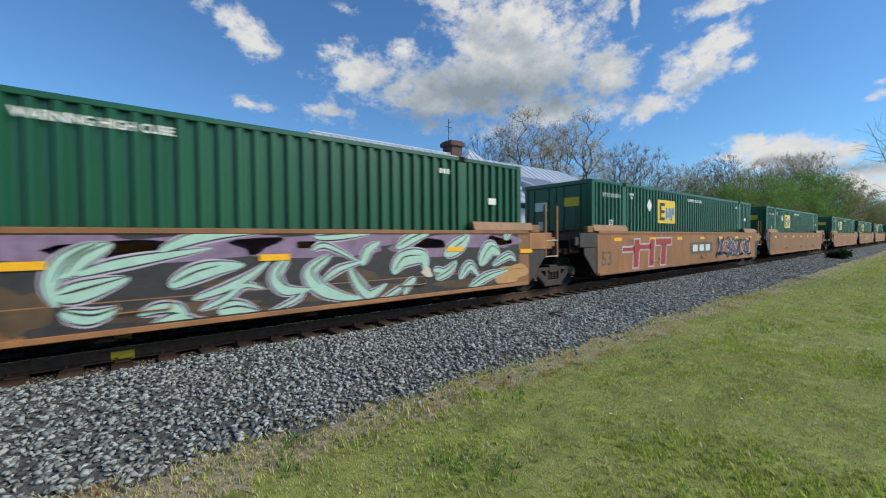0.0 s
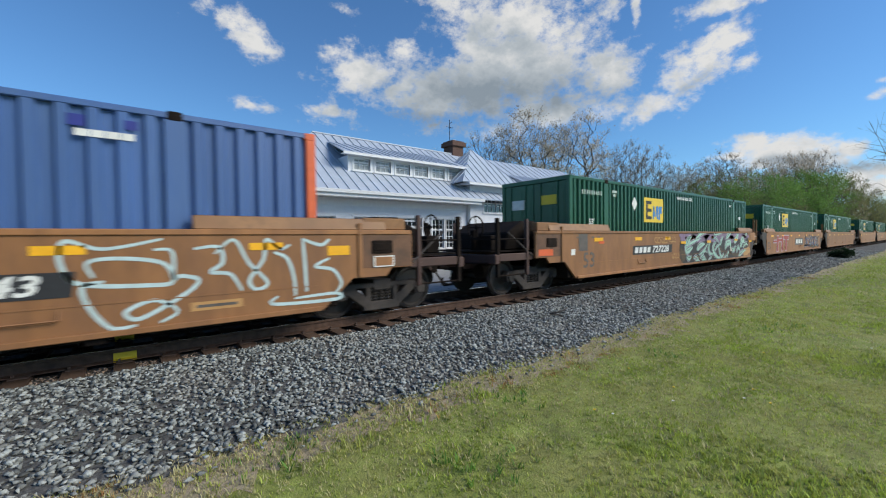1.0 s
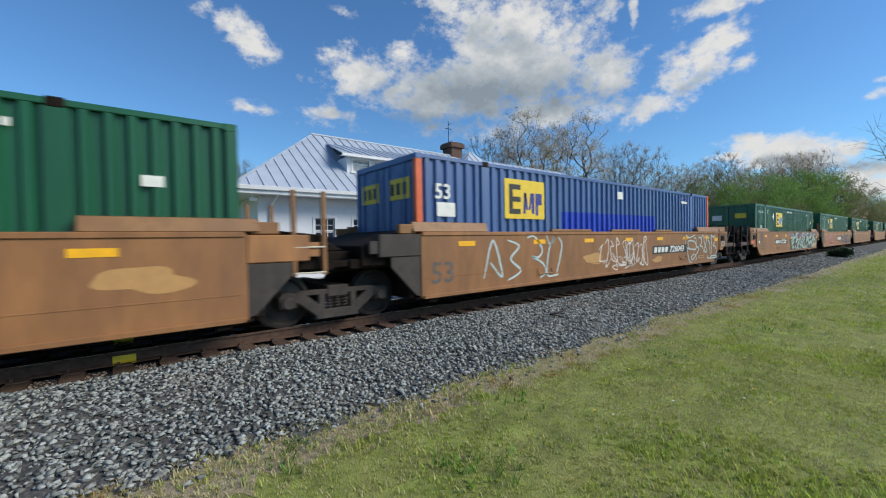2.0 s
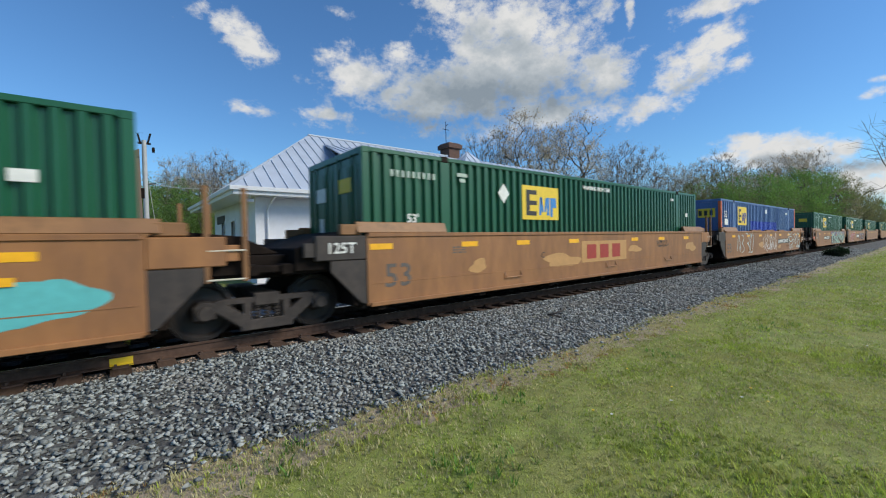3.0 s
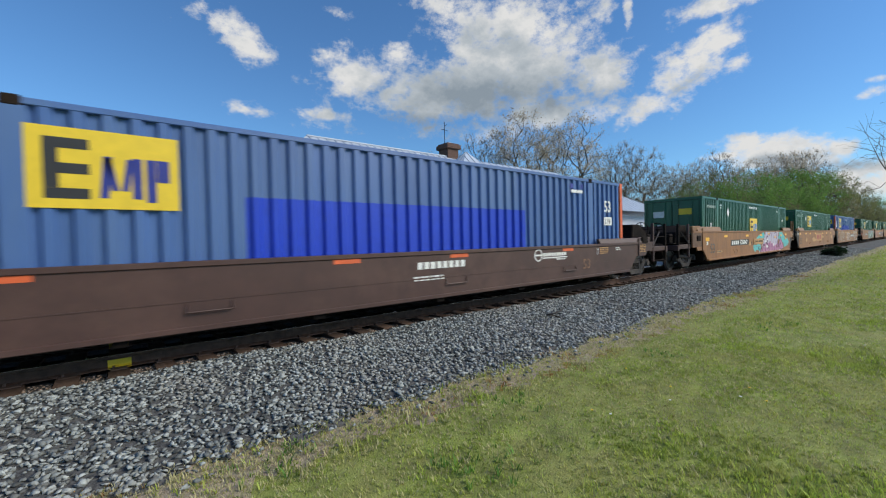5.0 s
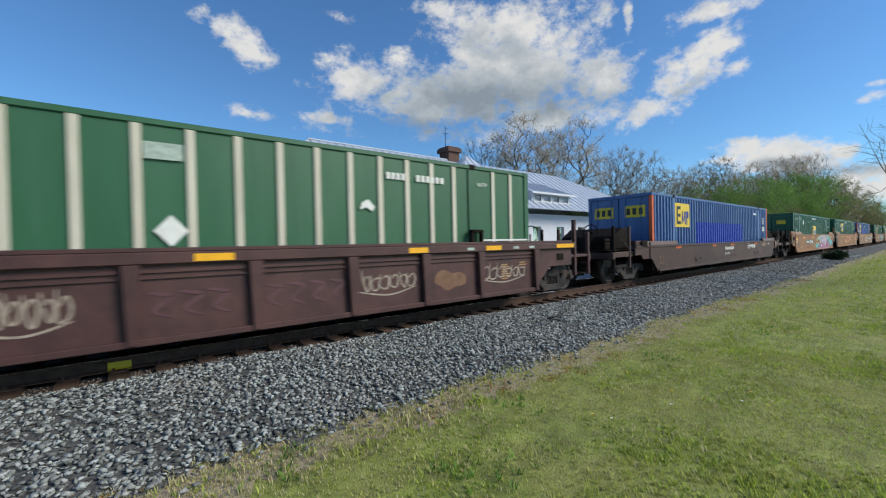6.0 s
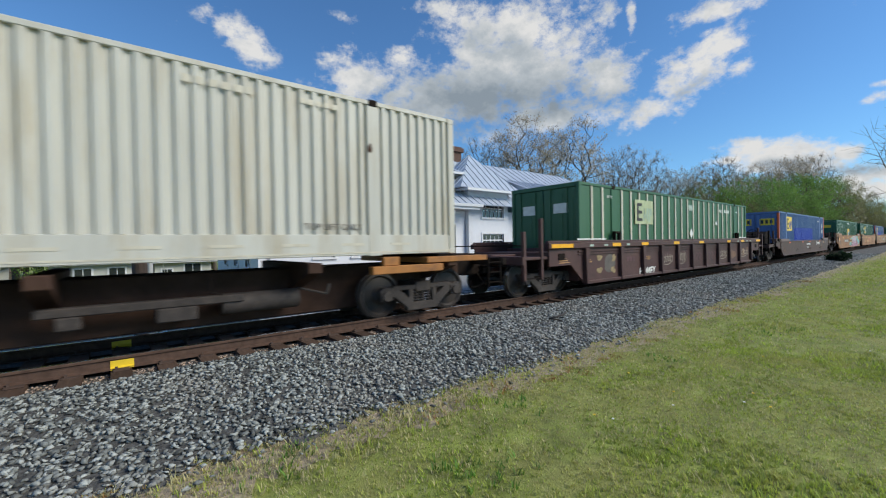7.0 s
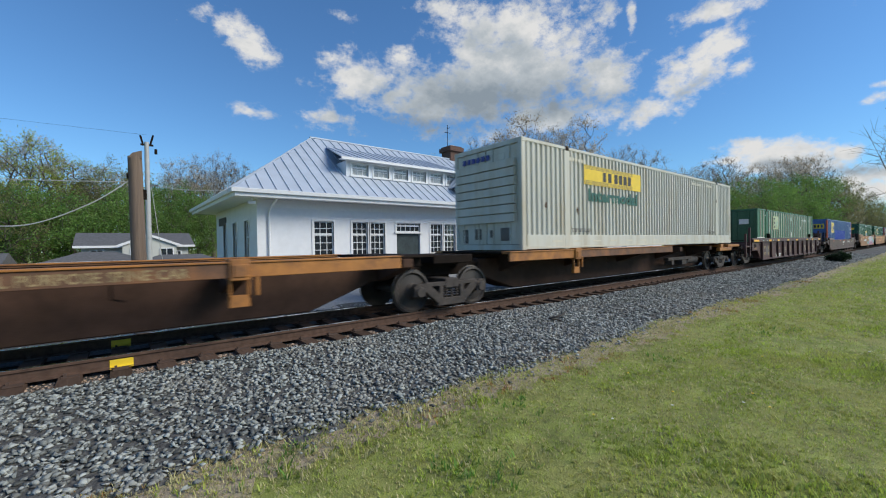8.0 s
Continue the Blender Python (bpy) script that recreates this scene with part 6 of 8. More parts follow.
def scatter(name, material, spots, make, label, category):
    """Many small pieces in one mesh; make gives a few shapes as (verts, faces) arrays."""
    kinds = make
    vs, fs, k = [], [], 0
    tri = []
    for (x, y, z, s, a, kind, tx, ty) in spots:
        v, f = kinds[kind % len(kinds)]
        ca, sa = math.cos(a), math.sin(a)
        r = np.array([[ca, -sa, tx], [sa, ca, ty], [0, 0, 1.0]])
        vs.append((v * s) @ r.T + (x, y, z))
        tri.append(f + k)
        k += len(v)
    V, F = np.concatenate(vs), np.concatenate(tri)
    me = bpy.data.meshes.new(name)
    me.vertices.add(len(V))
    me.vertices.foreach_set("co", V.astype(np.float32).ravel())
    w = F.shape[1]
    me.loops.add(F.size)
    me.loops.foreach_set("vertex_index", F.astype(np.int32).ravel())
    me.polygons.add(len(F))
    me.polygons.foreach_set("loop_start", np.arange(0, F.size, w, dtype=np.int32))
    me.polygons.foreach_set("loop_total", np.full(len(F), w, dtype=np.int32))
    me.update(calc_edges=True)
    me.materials.append(material)
    return tagged(new(name, me), label, category, kind="stuff")


def stone_kinds(n=14):
    out = []
    rng = random.Random(5)
    for _ in range(n):
        bm = bmesh.new()
        sx, sy, sz = rng.uniform(0.8, 1.35), rng.uniform(0.65, 1.0), rng.uniform(0.5, 0.85)
        for _ in range(9):
            d = Vector((rng.gauss(0, 1), rng.gauss(0, 1), rng.gauss(0, 1))).normalized() * rng.uniform(0.85, 1.15)
            bm.verts.new((d.x * sx, d.y * sy, d.z * sz))
        hull = bmesh.ops.convex_hull(bm, input=list(bm.verts))
        bmesh.ops.delete(bm, geom=[g for g in hull["geom_interior"] if isinstance(g, bmesh.types.BMVert)], context="VERTS")
        bmesh.ops.triangulate(bm, faces=list(bm.faces))
        bm.verts.index_update()
        V = np.array([tuple(v.co) for v in bm.verts])
        F = np.array([[v.index for v in f.verts] for f in bm.faces])
        bm.free()
        out.append((V, F))
    return out


rng = random.Random(11)
spots = []


def stones_in(x0, x1, y0, y1, density, s0, s1, lift=0.3):
    for _ in range(int((x1 - x0) * (y1 - y0) * density)):
        x, y = rng.uniform(x0, x1), rng.uniform(y0, y1)
        e = edge_y(x)
        if y < e - 0.35 or (y < e + 0.10 and rng.random() > ((y - e + 0.06) / 0.15 if y > e - 0.03 else 0.06)):
            continue
        s = rng.uniform(s0, s1) * (1.25 if rng.random() < 0.08 else 1)
        spots.append((x, y, bed_z(x, y) + s * lift, s, rng.uniform(0, 6.28), rng.randrange(14), 0, 0))


stones_in(-4.5, 9, 3.4, 6.80, 560, 0.020, 0.041, 0.35)
stones_in(9, 24, 3.4, 6.82, 270, 0.025, 0.046)
stones_in(24, 60, 3.4, 6.9, 60, 0.03, 0.06)
stones_in(-6, 14, 9.0, 10.6, 50, 0.02, 0.04)
scatter("ballast_stones", m_stone, spots, stone_kinds(), "loose angular grey ballast stones, some nearly white", "ballast")
spots = []
stones_in(-4, 14, 6.74, 7.13, 800, 0.014, 0.026, 0.25)
scatter("tie_gap_stones", m_gap_stone, spots, stone_kinds(), "rust-dusted small stones between the tie ends", "ballast")

# ties and rails
m_spike = mat("rusty_plate", (0.075, 0.045, 0.033), 0.85, var=0.3)
trk = thing("track", "standard gauge track on timber ties with rusty rails", "railway track", kind="structure")
tie_me = Shape().box(-0.115, 0.115, -1.30, 1.30, -0.375, -0.175).mesh("tie")
tie_me.materials.append(m_tie)
rng = random.Random(3)
for i in range(-14, 150):
    o = part("tie", tie_me, m_tie, trk)
    o.location = (0.0 + i * 0.51, YC + rng.uniform(-0.05, 0.05), rng.uniform(-0.006, 0.006))
    o.rotation_euler = (0, 0, rng.uniform(-0.012, 0.012))
tie_far = Shape()
for i in range(150, 700):
    tie_far.box(i * 0.51 - 0.115, i * 0.51 + 0.115, YC - 1.3, YC + 1.3, -0.375, -0.175)
tagged(part("far_ties", tie_far, m_tie, trk), kind="stuff")
for sy in (-1, 1):
    c = YC + sy * 0.755
    prof = [(c - 0.075, -0.172), (c + 0.075, -0.172), (c + 0.075, -0.158), (c + 0.012, -0.140), (c + 0.012, -0.045), (c + 0.036, -0.035), (c + 0.036, -0.006), (c + 0.028, 0.0), (c - 0.028, 0.0), (c - 0.036, -0.006), (c - 0.036, -0.035), (c - 0.012, -0.045), (c - 0.012, -0.140), (c - 0.075, -0.158)]
    rail = part("rail", Shape().prism_x(prof, -60, 700), m_rail, trk, "rusty steel rail")
    part("rail_head", Shape().box(-60, 700, c - 0.026, c + 0.026, 0.0, 0.003), m_railhead, rail, "polished running surface")
plate_me = Shape().box(-0.09, 0.09, -0.18, 0.18, -0.174, -0.158).box(-0.07, -0.04, -0.11, -0.08, -0.16, -0.125).box(0.04, 0.07, 0.08, 0.11, -0.16, -0.125).mesh("tie_plate")
plate_me.materials.append(m_spike)
for i in range(-12, 60):
    for sy in (-1, 1):
        part("tie_plate", plate_me, m_spike, trk, at=(i * 0.51, YC + sy * 0.755, 0.0))
# yellow painted stretch on the rails and tie above the marker
for sy in (-1, 1):
    c = YC + sy * 0.755
    part("yellow_mark", Shape().prism_x([(c - 0.079, -0.170), (c - 0.016, -0.138), (c - 0.016, -0.055), (c - 0.022, -0.055), (c - 0.022, -0.135), (c - 0.083, -0.165)][::-1], -0.12, 0.14), m_sign_yellow, trk, "yellow paint across the rail web")

# worn lot behind the track
lot = Shape()
lot_edge = [(x, 13.4 + 0.5 * noise.noise((x * 0.3, 0, 9)) + max(0, min(6.0, (x + 0.5) * 1.6)) * 0.9) for x in range(-40, 4)]
outline = [(-40, 10.3), (160, 10.3), (160, 29), (5, 29), (5, 19)] + lot_edge[::-1]
vs = [(x, y, -0.225) for x, y in outline] + [(x, y, -0.30) for x, y in outline]
lot.add(vs, [tuple(range(len(outline)))] + [((i + 1) % len(outline), i, len(outline) + i, len(outline) + (i + 1) % len(outline)) for i in range(len(outline))])
me = lot.mesh("access_road")
me.materials.append(m_asphalt)
tagged(new("access_road", me), "worn grey asphalt lot beside the track", "road", kind="structure")

# dark strip under the trains: their shade painted in, along with some oil
sheet("oily_strip", m_shade_strip, [-30, -10] + [0.5 * i - 9 for i in range(80)] + [40, 60, 100, 200, 700], [7.3, 7.6, 8.0, 8.3, 8.6], lambda x, y: bed_z(x, y) + 0.014, "dark stones between the rails, oil and the train's shade in their colour", "ballast")
# sandy verge along the stones
m_soil = mat("sandy_soil", (0.33, 0.265, 0.19), 0.95, var=0.35, scale=18, stain=(0.26, 0.25, 0.11), stain_amt=0.8, stain_scale=3.5, bump=0.8, bump_scale=60)
vx = [-8 + 0.06 * i for i in range(800)] + [40 + 2 * i for i in range(40)]
vs, fs = [], []
for i, x in enumerate(vx):
    e = edge_y(x)
    wd = 0.55 + 0.40 * noise.noise((x * 0.8, 1.7, 3)) + 0.22 * noise.noise((x * 2.7, 5.7, 3)) + 0.22 * noise.noise((x * 8.0, 2.2, 7))
    for y in (e - max(0.08, wd), e - 0.02, e + 0.16):
        vs.append((x, y, (ground_z(x, y) + 0.004) if y < e else LAWN + 0.018))
    if i:
        k = 3 * i
        fs += [(k - 3, k, k + 1, k - 2), (k - 2, k + 1, k + 2, k - 1)]
me = bpy.data.meshes.new("verge")
me.from_pydata(vs, [], fs)
me.materials.append(m_soil)
tagged(new("verge", me), "bare sandy strip between lawn and stones", "verge", kind="structure")

# stray loop of hose on the stones
loop = thing("hose_loop", "discarded grey loop of hose lying on the ballast", "hose", at=(6.92, 4.91, bed_z(6.92, 4.91) + 0.05))
part("loop", Shape().pipe([(0.17 * math.cos(a * 0.35) * (1 + 0.03 * a), 0.12 * math.sin(a * 0.35), 0.03 + 0.012 * a) for a in range(17)], 0.018, 6), m_truck, loop)


# ---- station house ----
m_wall = mat("white_wall_paint", (0.63, 0.65, 0.69), 0.7, var=0.05, scale=3, stain=(0.74, 0.74, 0.73), stain_amt=0.4, stain_scale=0.6, bump=0.15, bump_scale=40)
m_trim = mat("white_trim_paint", (0.66, 0.67, 0.69), 0.5, var=0.05, bump=0.05)
m_roof = mat("galvanised_roof_metal", (0.42, 0.47, 0.55), 0.45, 0.1, var=0.10, scale=1.2, stain=(0.43, 0.47, 0.54), stain_amt=0.6, stain_scale=0.5, bump=0.06)
m_glass = mat("window_glass", (0.02, 0.025, 0.03), 0.08, var=0.3, scale=1, bump=0.02, spec=0.9)
m_doorgreen = mat("dark_door_glass", (0.05, 0.065, 0.07), 0.15, var=0.3, scale=2, bump=0.02)
m_brick = mat("chimney_brick", (0.10, 0.055, 0.042), 0.9, var=0.4, scale=12, bump=0.4)
HX0, HX1, HY0, HY1 = 4.85, 46.0, 19.0, 28.6
EAVE, RIDGE = 3.62, 8.0
OV = 1.15
house = thing("station_house", "white station house with a hipped standing-seam metal roof", "building", at=(0, 0, 0))


def slab_roof(name, quad, parent, thick=0.06, seams=0.55, along=None, label=""):
    """A roof plane from four or three corners (eave start, eave end, ridge end, ridge start) with raised seams."""
    p = [Vector(q) for q in quad]
    nrm = (p[1] - p[0]).cross(p[-1] - p[0]).normalized()
    sh = Shape()
    n = len(p)
    sh.add([tuple(q) for q in p] + [tuple(q - nrm * thick) for q in p], [tuple(range(n)), tuple(range(2 * n - 1, n - 1, -1))] + [((i + 1) % n, i, n + i, n + (i + 1) % n) for i in range(n)])
    roof = part(name, sh, m_roof, parent, label)
    e = (p[1] - p[0])
    length = e.length
    e.normalize()
    up = nrm.cross(e).normalized()
    top0, top1 = p[-1], p[2]
    count = int(length / seams)
    me = None
    for k in range(1, count):
        d = k * seams
        foot = p[0] + e * d
        # climb to the edge: against the hip lines or the ridge
        best = None
        for a, b in ((p[1], p[2]), (p[2], p[-1]), (p[-1], p[0])):
            ab = b - a
            if ab.length < 1e-4:
                continue
            ca, cb = (a - foot).dot(e), (b - foot).dot(e)
            if (ca <= 0 <= cb) or (cb <= 0 <= ca):
                if abs(cb - ca) < 1e-6:
                    continue
                t = -ca / (cb - ca)
                h = (a + ab * t - foot).dot(up)
                if h > 0.05 and (best is None or h < best):
                    best = h
        if not best:
            continue
        s = Shape()
        c0, c1 = foot, foot + up * best
        w = e * 0.014
        hh = nrm * 0.045
        q = [c0 - w, c0 + w, c1 + w, c1 - w]
        s.add([tuple(x) for x in q] + [tuple(x + hh) for x in q], [(4, 5, 6, 7), (0, 1, 5, 4), (1, 2, 6, 5), (2, 3, 7, 6), (3, 0, 4, 7)])
        part("seam", s, m_roof, roof)
    return roof


def wall_with_openings(name, parent, a, b, z0, z1, openings, thick=0.28, m=None):
    """A wall from a to b (x, y), its outer face on that line, with openings (start, end, sill, head) measured along it."""
    a, b = Vector((*a, 0)), Vector((*b, 0))
    L = (b - a).length
    e = (b - a).normalized()
    inn = Vector((-e.y, e.x, 0))
    sh = Shape()

    def block(u0, u1, w0, w1):
        if u1 - u0 < 1e-4 or w1 - w0 < 1e-4:
            return
        q = [a + e * u0, a + e * u1, a + e * u1 + inn * thick, a + e * u0 + inn * thick]
        sh.add([(p.x, p.y, w0) for p in q] + [(p.x, p.y, w1) for p in q], [(0, 1, 5, 4), (1, 2, 6, 5), (2, 3, 7, 6), (3, 0, 4, 7), (4, 5, 6, 7), (3, 2, 1, 0)])

    u = 0.0
    for s, t, w0, w1 in sorted(openings):
        block(u, s, z0, z1)
        block(s, t, z0, w0)
        block(s, t, w1, z1)
        u = t
    block(u, L, z0, z1)
    return part(name, sh, m or m_wall, parent)


def window(parent, a, e, s, t, z0, z1, cols=3, rows=4, name="window", split=None, m=None):
    """A sash window in a wall that runs along e from a: casing, sill, glass and glazing bars."""
    a, e = Vector((*a, 0)), Vector((*e, 0)).normalized()
    out = Vector((e.y, -e.x, 0))

    def bar(sh, u0, u1, w0, w1, d0, d1):
        q = [a + e * u0 + out * d1, a + e * u1 + out * d1, a + e * u1 + out * d0, a + e * u0 + out * d0]
        sh.add([(p.x, p.y, w0) for p in q] + [(p.x, p.y, w1) for p in q], [(0, 1, 5, 4), (1, 2, 6, 5), (2, 3, 7, 6), (3, 0, 4, 7), (4, 5, 6, 7), (3, 2, 1, 0)])

    sh = Shape()
    bar(sh, s - 0.11, s, z0 - 0.02, z1 + 0.1, -0.05, 0.035)
    bar(sh, t, t + 0.11, z0 - 0.02, z1 + 0.1, -0.05, 0.035)
    bar(sh, s, t, z1, z1 + 0.12, -0.05, 0.04)
    win = part(name, sh, m_trim, parent)
    sill = Shape()
    bar(sill, s - 0.15, t + 0.15, z0 - 0.08, z0, -0.06, 0.09)
    part("window_sill", sill, m_trim, win)
    g = Shape()
    bar(g, s, t, z0, z1, -0.13, -0.11)
    part("pane", g, m or m_glass, win, "dark reflecting glass")
    for u0, u1, w0, w1 in ((s, s + 0.05, z0, z1), (t - 0.05, t, z0, z1), (s, t, z0, z0 + 0.06), (s, t, z1 - 0.05, z1), (s, t, z0 + (z1 - z0) * 0.62, z0 + (z1 - z0) * 0.62 + 0.08)):
        b = Shape()
        bar(b, u0, u1, w0, w1, -0.11, -0.06)
        part("sash_bar", b, m_trim, win)
    for k in range(1, cols):
        b = Shape()
        u = s + (t - s) * k / cols
        bar(b, u - 0.014, u + 0.014, z0, z1, -0.108, -0.075)
        part("glazing_bar", b, m_trim, win)
    for k in range(1, rows):
        b = Shape()
        w = z0 + (z1 - z0) * k / rows
        bar(b, s, t, w - 0.014, w + 0.014, -0.107, -0.078)
        part("glazing_bar", b, m_trim, win)
    return win


# openings in the long front, along x from HX0
front = []
units = [("w", 7.38, 8.38), ("w", 9.40, 10.28), ("w", 10.45, 11.32), ("d", 12.08, 13.68), ("w", 14.45, 15.32), ("w", 15.50, 16.38)]
for kind, s, t in units:
    front.append((s - HX0, t - HX0, 0.92 if kind == "w" else -0.05, 2.68))
wall_with_openings("wall", house, (HX0, HY0), (17.2, HY0), -0.3, EAVE, front)
for kind, s, t in units:
    if kind == "w":
        window(house, (HX0, HY0), (1, 0), s - HX0, t - HX0, 0.92, 2.68, 3, 5)
    else:
        d = window(house, (HX0, HY0), (1, 0), s - HX0, t - HX0, 2.18, 2.68, 5, 1, "transom")
        part("door_leaf", Shape().box(s + 0.05, t - 0.05, HY0 + 0.10, HY0 + 0.15, -0.05, 2.1), m_doorgreen, house, "dark glazed entrance door")
wall_with_openings("wall", house, (HX0, HY1), (HX0, HY0 + 0.281), -0.3, EAVE, [(s, s + 0.85, 0.55, 2.75) for s in (2.2, 4.7, 7.2)], m=m_wall)
for s in (2.2, 4.7, 7.2):
    window(house, (HX0, HY1), (0, -1), s, s + 0.85, 0.55, 2.75, 1, 2)
wall_with_openings("wall", house, (17.21, HY1), (HX0, HY1), -0.3, EAVE, [])
part("corner_pilaster", Shape().box(HX0 - 0.06, HX0 + 0.30, HY0 - 0.06, HY0 - 0.004, -0.3, EAVE - 0.25), m_trim, house)
part("frieze", Shape().box(HX0 - 0.03, 17.2, HY0 - 0.035, HY0 - 0.003, EAVE - 0.38, EAVE - 0.02), m_trim, house)
part("soffit", Shape().box(HX0 - OV, 17.2, HY0 - OV, HY1 + OV, EAVE, EAVE + 0.06), m_trim, house, "white boarded soffit")
RY = (HY0 + HY1) / 2
RX = HX0 + 4.35
slab_roof("roof", [(HX0 - OV, HY0 - OV, EAVE + 0.28), (20.5, HY0 - OV, EAVE + 0.28), (20.5, RY, RIDGE), (RX, RY, RIDGE)], house, label="pale grey standing-seam roof")
slab_roof("roof", [(HX0 - OV, HY1 + OV, EAVE + 0.28), (HX0 - OV, HY0 - OV, EAVE + 0.28), (RX, RY, RIDGE)], house)
slab_roof("roof", [(20.5, HY1 + OV, EAVE + 0.28), (HX0 - OV, HY1 + OV, EAVE + 0.28), (RX, RY, RIDGE), (20.5, RY, RIDGE)], house)
part("ridge_cap", Shape().box(RX - 0.1, 20.5, RY - 0.09, RY + 0.09, RIDGE - 0.02, RIDGE + 0.05), m_roof, house)
for nm, s in (("gutter", Shape().prism_x([(HY0 - OV - 0.14, EAVE + 0.10), (HY0 - OV - 0.02, EAVE + 0.10), (HY0 - OV, EAVE + 0.27), (HY0 - OV - 0.16, EAVE + 0.27)], HX0 - OV - 0.15, 17.6)),
              ("gutter", Shape().prism([(HX0 - OV - 0.14, EAVE + 0.10), (HX0 - OV - 0.02, EAVE + 0.10), (HX0 - OV, EAVE + 0.27), (HX0 - OV - 0.16, EAVE + 0.27)], HY0 - OV, HY1 + OV)),
              ("fascia", Shape().box(HX0 - OV, 17.4, HY0 - OV - 0.02, HY0 - OV + 0.02, EAVE - 0.06, EAVE + 0.22)),
              ("fascia", Shape().box(HX0 - OV - 0.02, HX0 - OV + 0.02, HY0 - OV + 0.021, HY1 + OV, EAVE - 0.06, EAVE + 0.22))):
    part(nm, s, m_trim, house, bevel=0.01)
part("downpipe", Shape().rod([(5.45, HY0 - OV - 0.05, EAVE + 0.1), (5.35, HY0 - 0.25, EAVE - 0.35), (5.30, HY0 - 0.09, EAVE - 0.6), (5.30, HY0 - 0.09, -0.2)], 0.05, 8), m_trim, house)
for x in (6.6, 10.5, 14.4):
    part("soffit_lamp", Shape().tube((x, HY0 - 0.6, EAVE - 0.03), (x, HY0 - 0.6, EAVE + 0.01), 0.09, n=12), m_trim, house)
part("security_camera", Shape().box(4.3, 4.6, HY0 - 0.72, HY0 - 0.60, EAVE - 0.32, EAVE - 0.18).tube((4.45, HY0 - 0.66, EAVE - 0.2), (4.45, HY0 - 0.66, EAVE), 0.03), m_trim, house, bevel=0.01)
part("wall_sign", Shape().box(HX0 - 0.05, HX0 - 0.002, 25.6, 27.6, 2.75, 3.2), m_lettblack, house, "dark framed sign board")
# shed dormer
DY = 19.6
dz0, dz1 = 5.02, 5.95
m_curtain = mat("curtained_glass", (0.34, 0.36, 0.36), 0.15, var=0.3, scale=2, bump=0.02)
wall_with_openings("dormer_wall", house, (9.4, DY), (17.2, DY), dz0 - 0.4, dz1, [(k, k + 0.95, dz0 + 0.18, dz1 - 0.12) for k in (0.35, 1.65, 2.95, 4.25, 5.55, 6.85)], 0.15)
for k in (0.35, 1.65, 2.95, 4.25, 5.55, 6.85):
    window(house, (9.4, DY), (1, 0), k, k + 0.95, dz0 + 0.18, dz1 - 0.12, 3, 2, m=m_curtain)
wall_with_openings("dormer_wall", house, (9.4, 21.6), (9.4, DY + 0.151), dz0 - 0.4, dz1, [], 0.15)
slab_roof("dormer_roof", [(8.95, DY - 0.45, dz1 + 0.10), (17.6, DY - 0.45, dz1 + 0.10), (17.6, 22.6, RIDGE - 0.72), (9.6, 22.6, RIDGE - 0.72)], house)
part("dormer_fascia", Shape().box(8.95, 17.6, DY - 0.47, DY - 0.43, dz1 - 0.04, dz1 + 0.09).box(9.0, 17.5, DY - 0.42, DY - 0.001, dz1 + 0.001, dz1 + 0.03), m_trim, house)
# tower bay with pyramid roof
TX0, TX1, TY0, TY1 = 17.25, 20.9, 18.7, 22.4
TE, TP = 4.95, 7.75
wall_with_openings("bay_wall", house, (TX0, TY0), (TX1, TY0), -0.3, 2.6, [(1.2, 3.2, 0.92, 2.1)])
wall_with_openings("bay_wall", house, (TX0, TY0), (TX1, TY0), 2.601, TE, [(1.2, 3.2, 3.15, 4.1)])
window(house, (TX0, TY0), (1, 0), 1.2, 3.2, 0.92, 2.1, 5, 2)
window(house, (TX0, TY0), (1, 0), 1.2, 3.2, 3.15, 4.1, 5, 2)
wall_with_openings("bay_wall", house, (TX0, TY1), (TX0, TY0 + 0.281), -0.3, TE, [])
wall_with_openings("bay_wall", house, (TX1, TY0 + 0.281), (TX1, TY1), -0.3, TE, [])
c = (19.4, 20.9)
o = 0.65
cs = [(TX0 - o - 0.55, TY0 - o, TE), (TX1 + o, TY0 - o, TE), (TX1 + o, TY1 + o + 0.8, TE), (TX0 - o, TY1 + o + 0.8, TE)]
for i in range(4):
    slab_roof("bay_roof", [cs[i], cs[(i + 1) % 4], (*c, TP)], house)
part("bay_soffit", Shape().box(TX0 - o + 0.05, TX1 + o - 0.05, TY0 - o + 0.05, TY1, TE - 0.10, TE - 0.065), m_trim, house)
part("bay_fascia", Shape().box(TX0 - o, TX1 + o, TY0 - o - 0.02, TY0 - o + 0.04, TE - 0.16, TE - 0.01).box(TX0 - o - 0.02, TX0 - o + 0.04, TY0 - o + 0.041, TY1, TE - 0.16, TE - 0.01), m_trim, house)
# long wing beyond
wall_with_openings("wall", house, (TX1 + 0.3, HY0), (HX1, HY0), -0.3, EAVE, [(k, k + 1.0, 0.92, 2.68) for k in (3, 6, 9, 12, 16, 20)])
slab_roof("roof", [(20.6, HY0 - OV, EAVE + 0.28), (HX1, HY0 - OV, EAVE + 0.28), (HX1 - 12, RY, RIDGE), (20.6, RY, RIDGE)], house, seams=0.8)
slab_roof("roof", [(HX1, HY1 + OV, EAVE + 0.28), (20.6, HY1 + OV, EAVE + 0.28), (20.6, RY, RIDGE), (HX1 - 12, RY, RIDGE)], house, seams=3)
slab_roof("roof", [(HX1, HY0 - OV, EAVE + 0.28), (HX1, HY1 + OV, EAVE + 0.28), (HX1 - 12, RY, RIDGE)], house, seams=0.8)
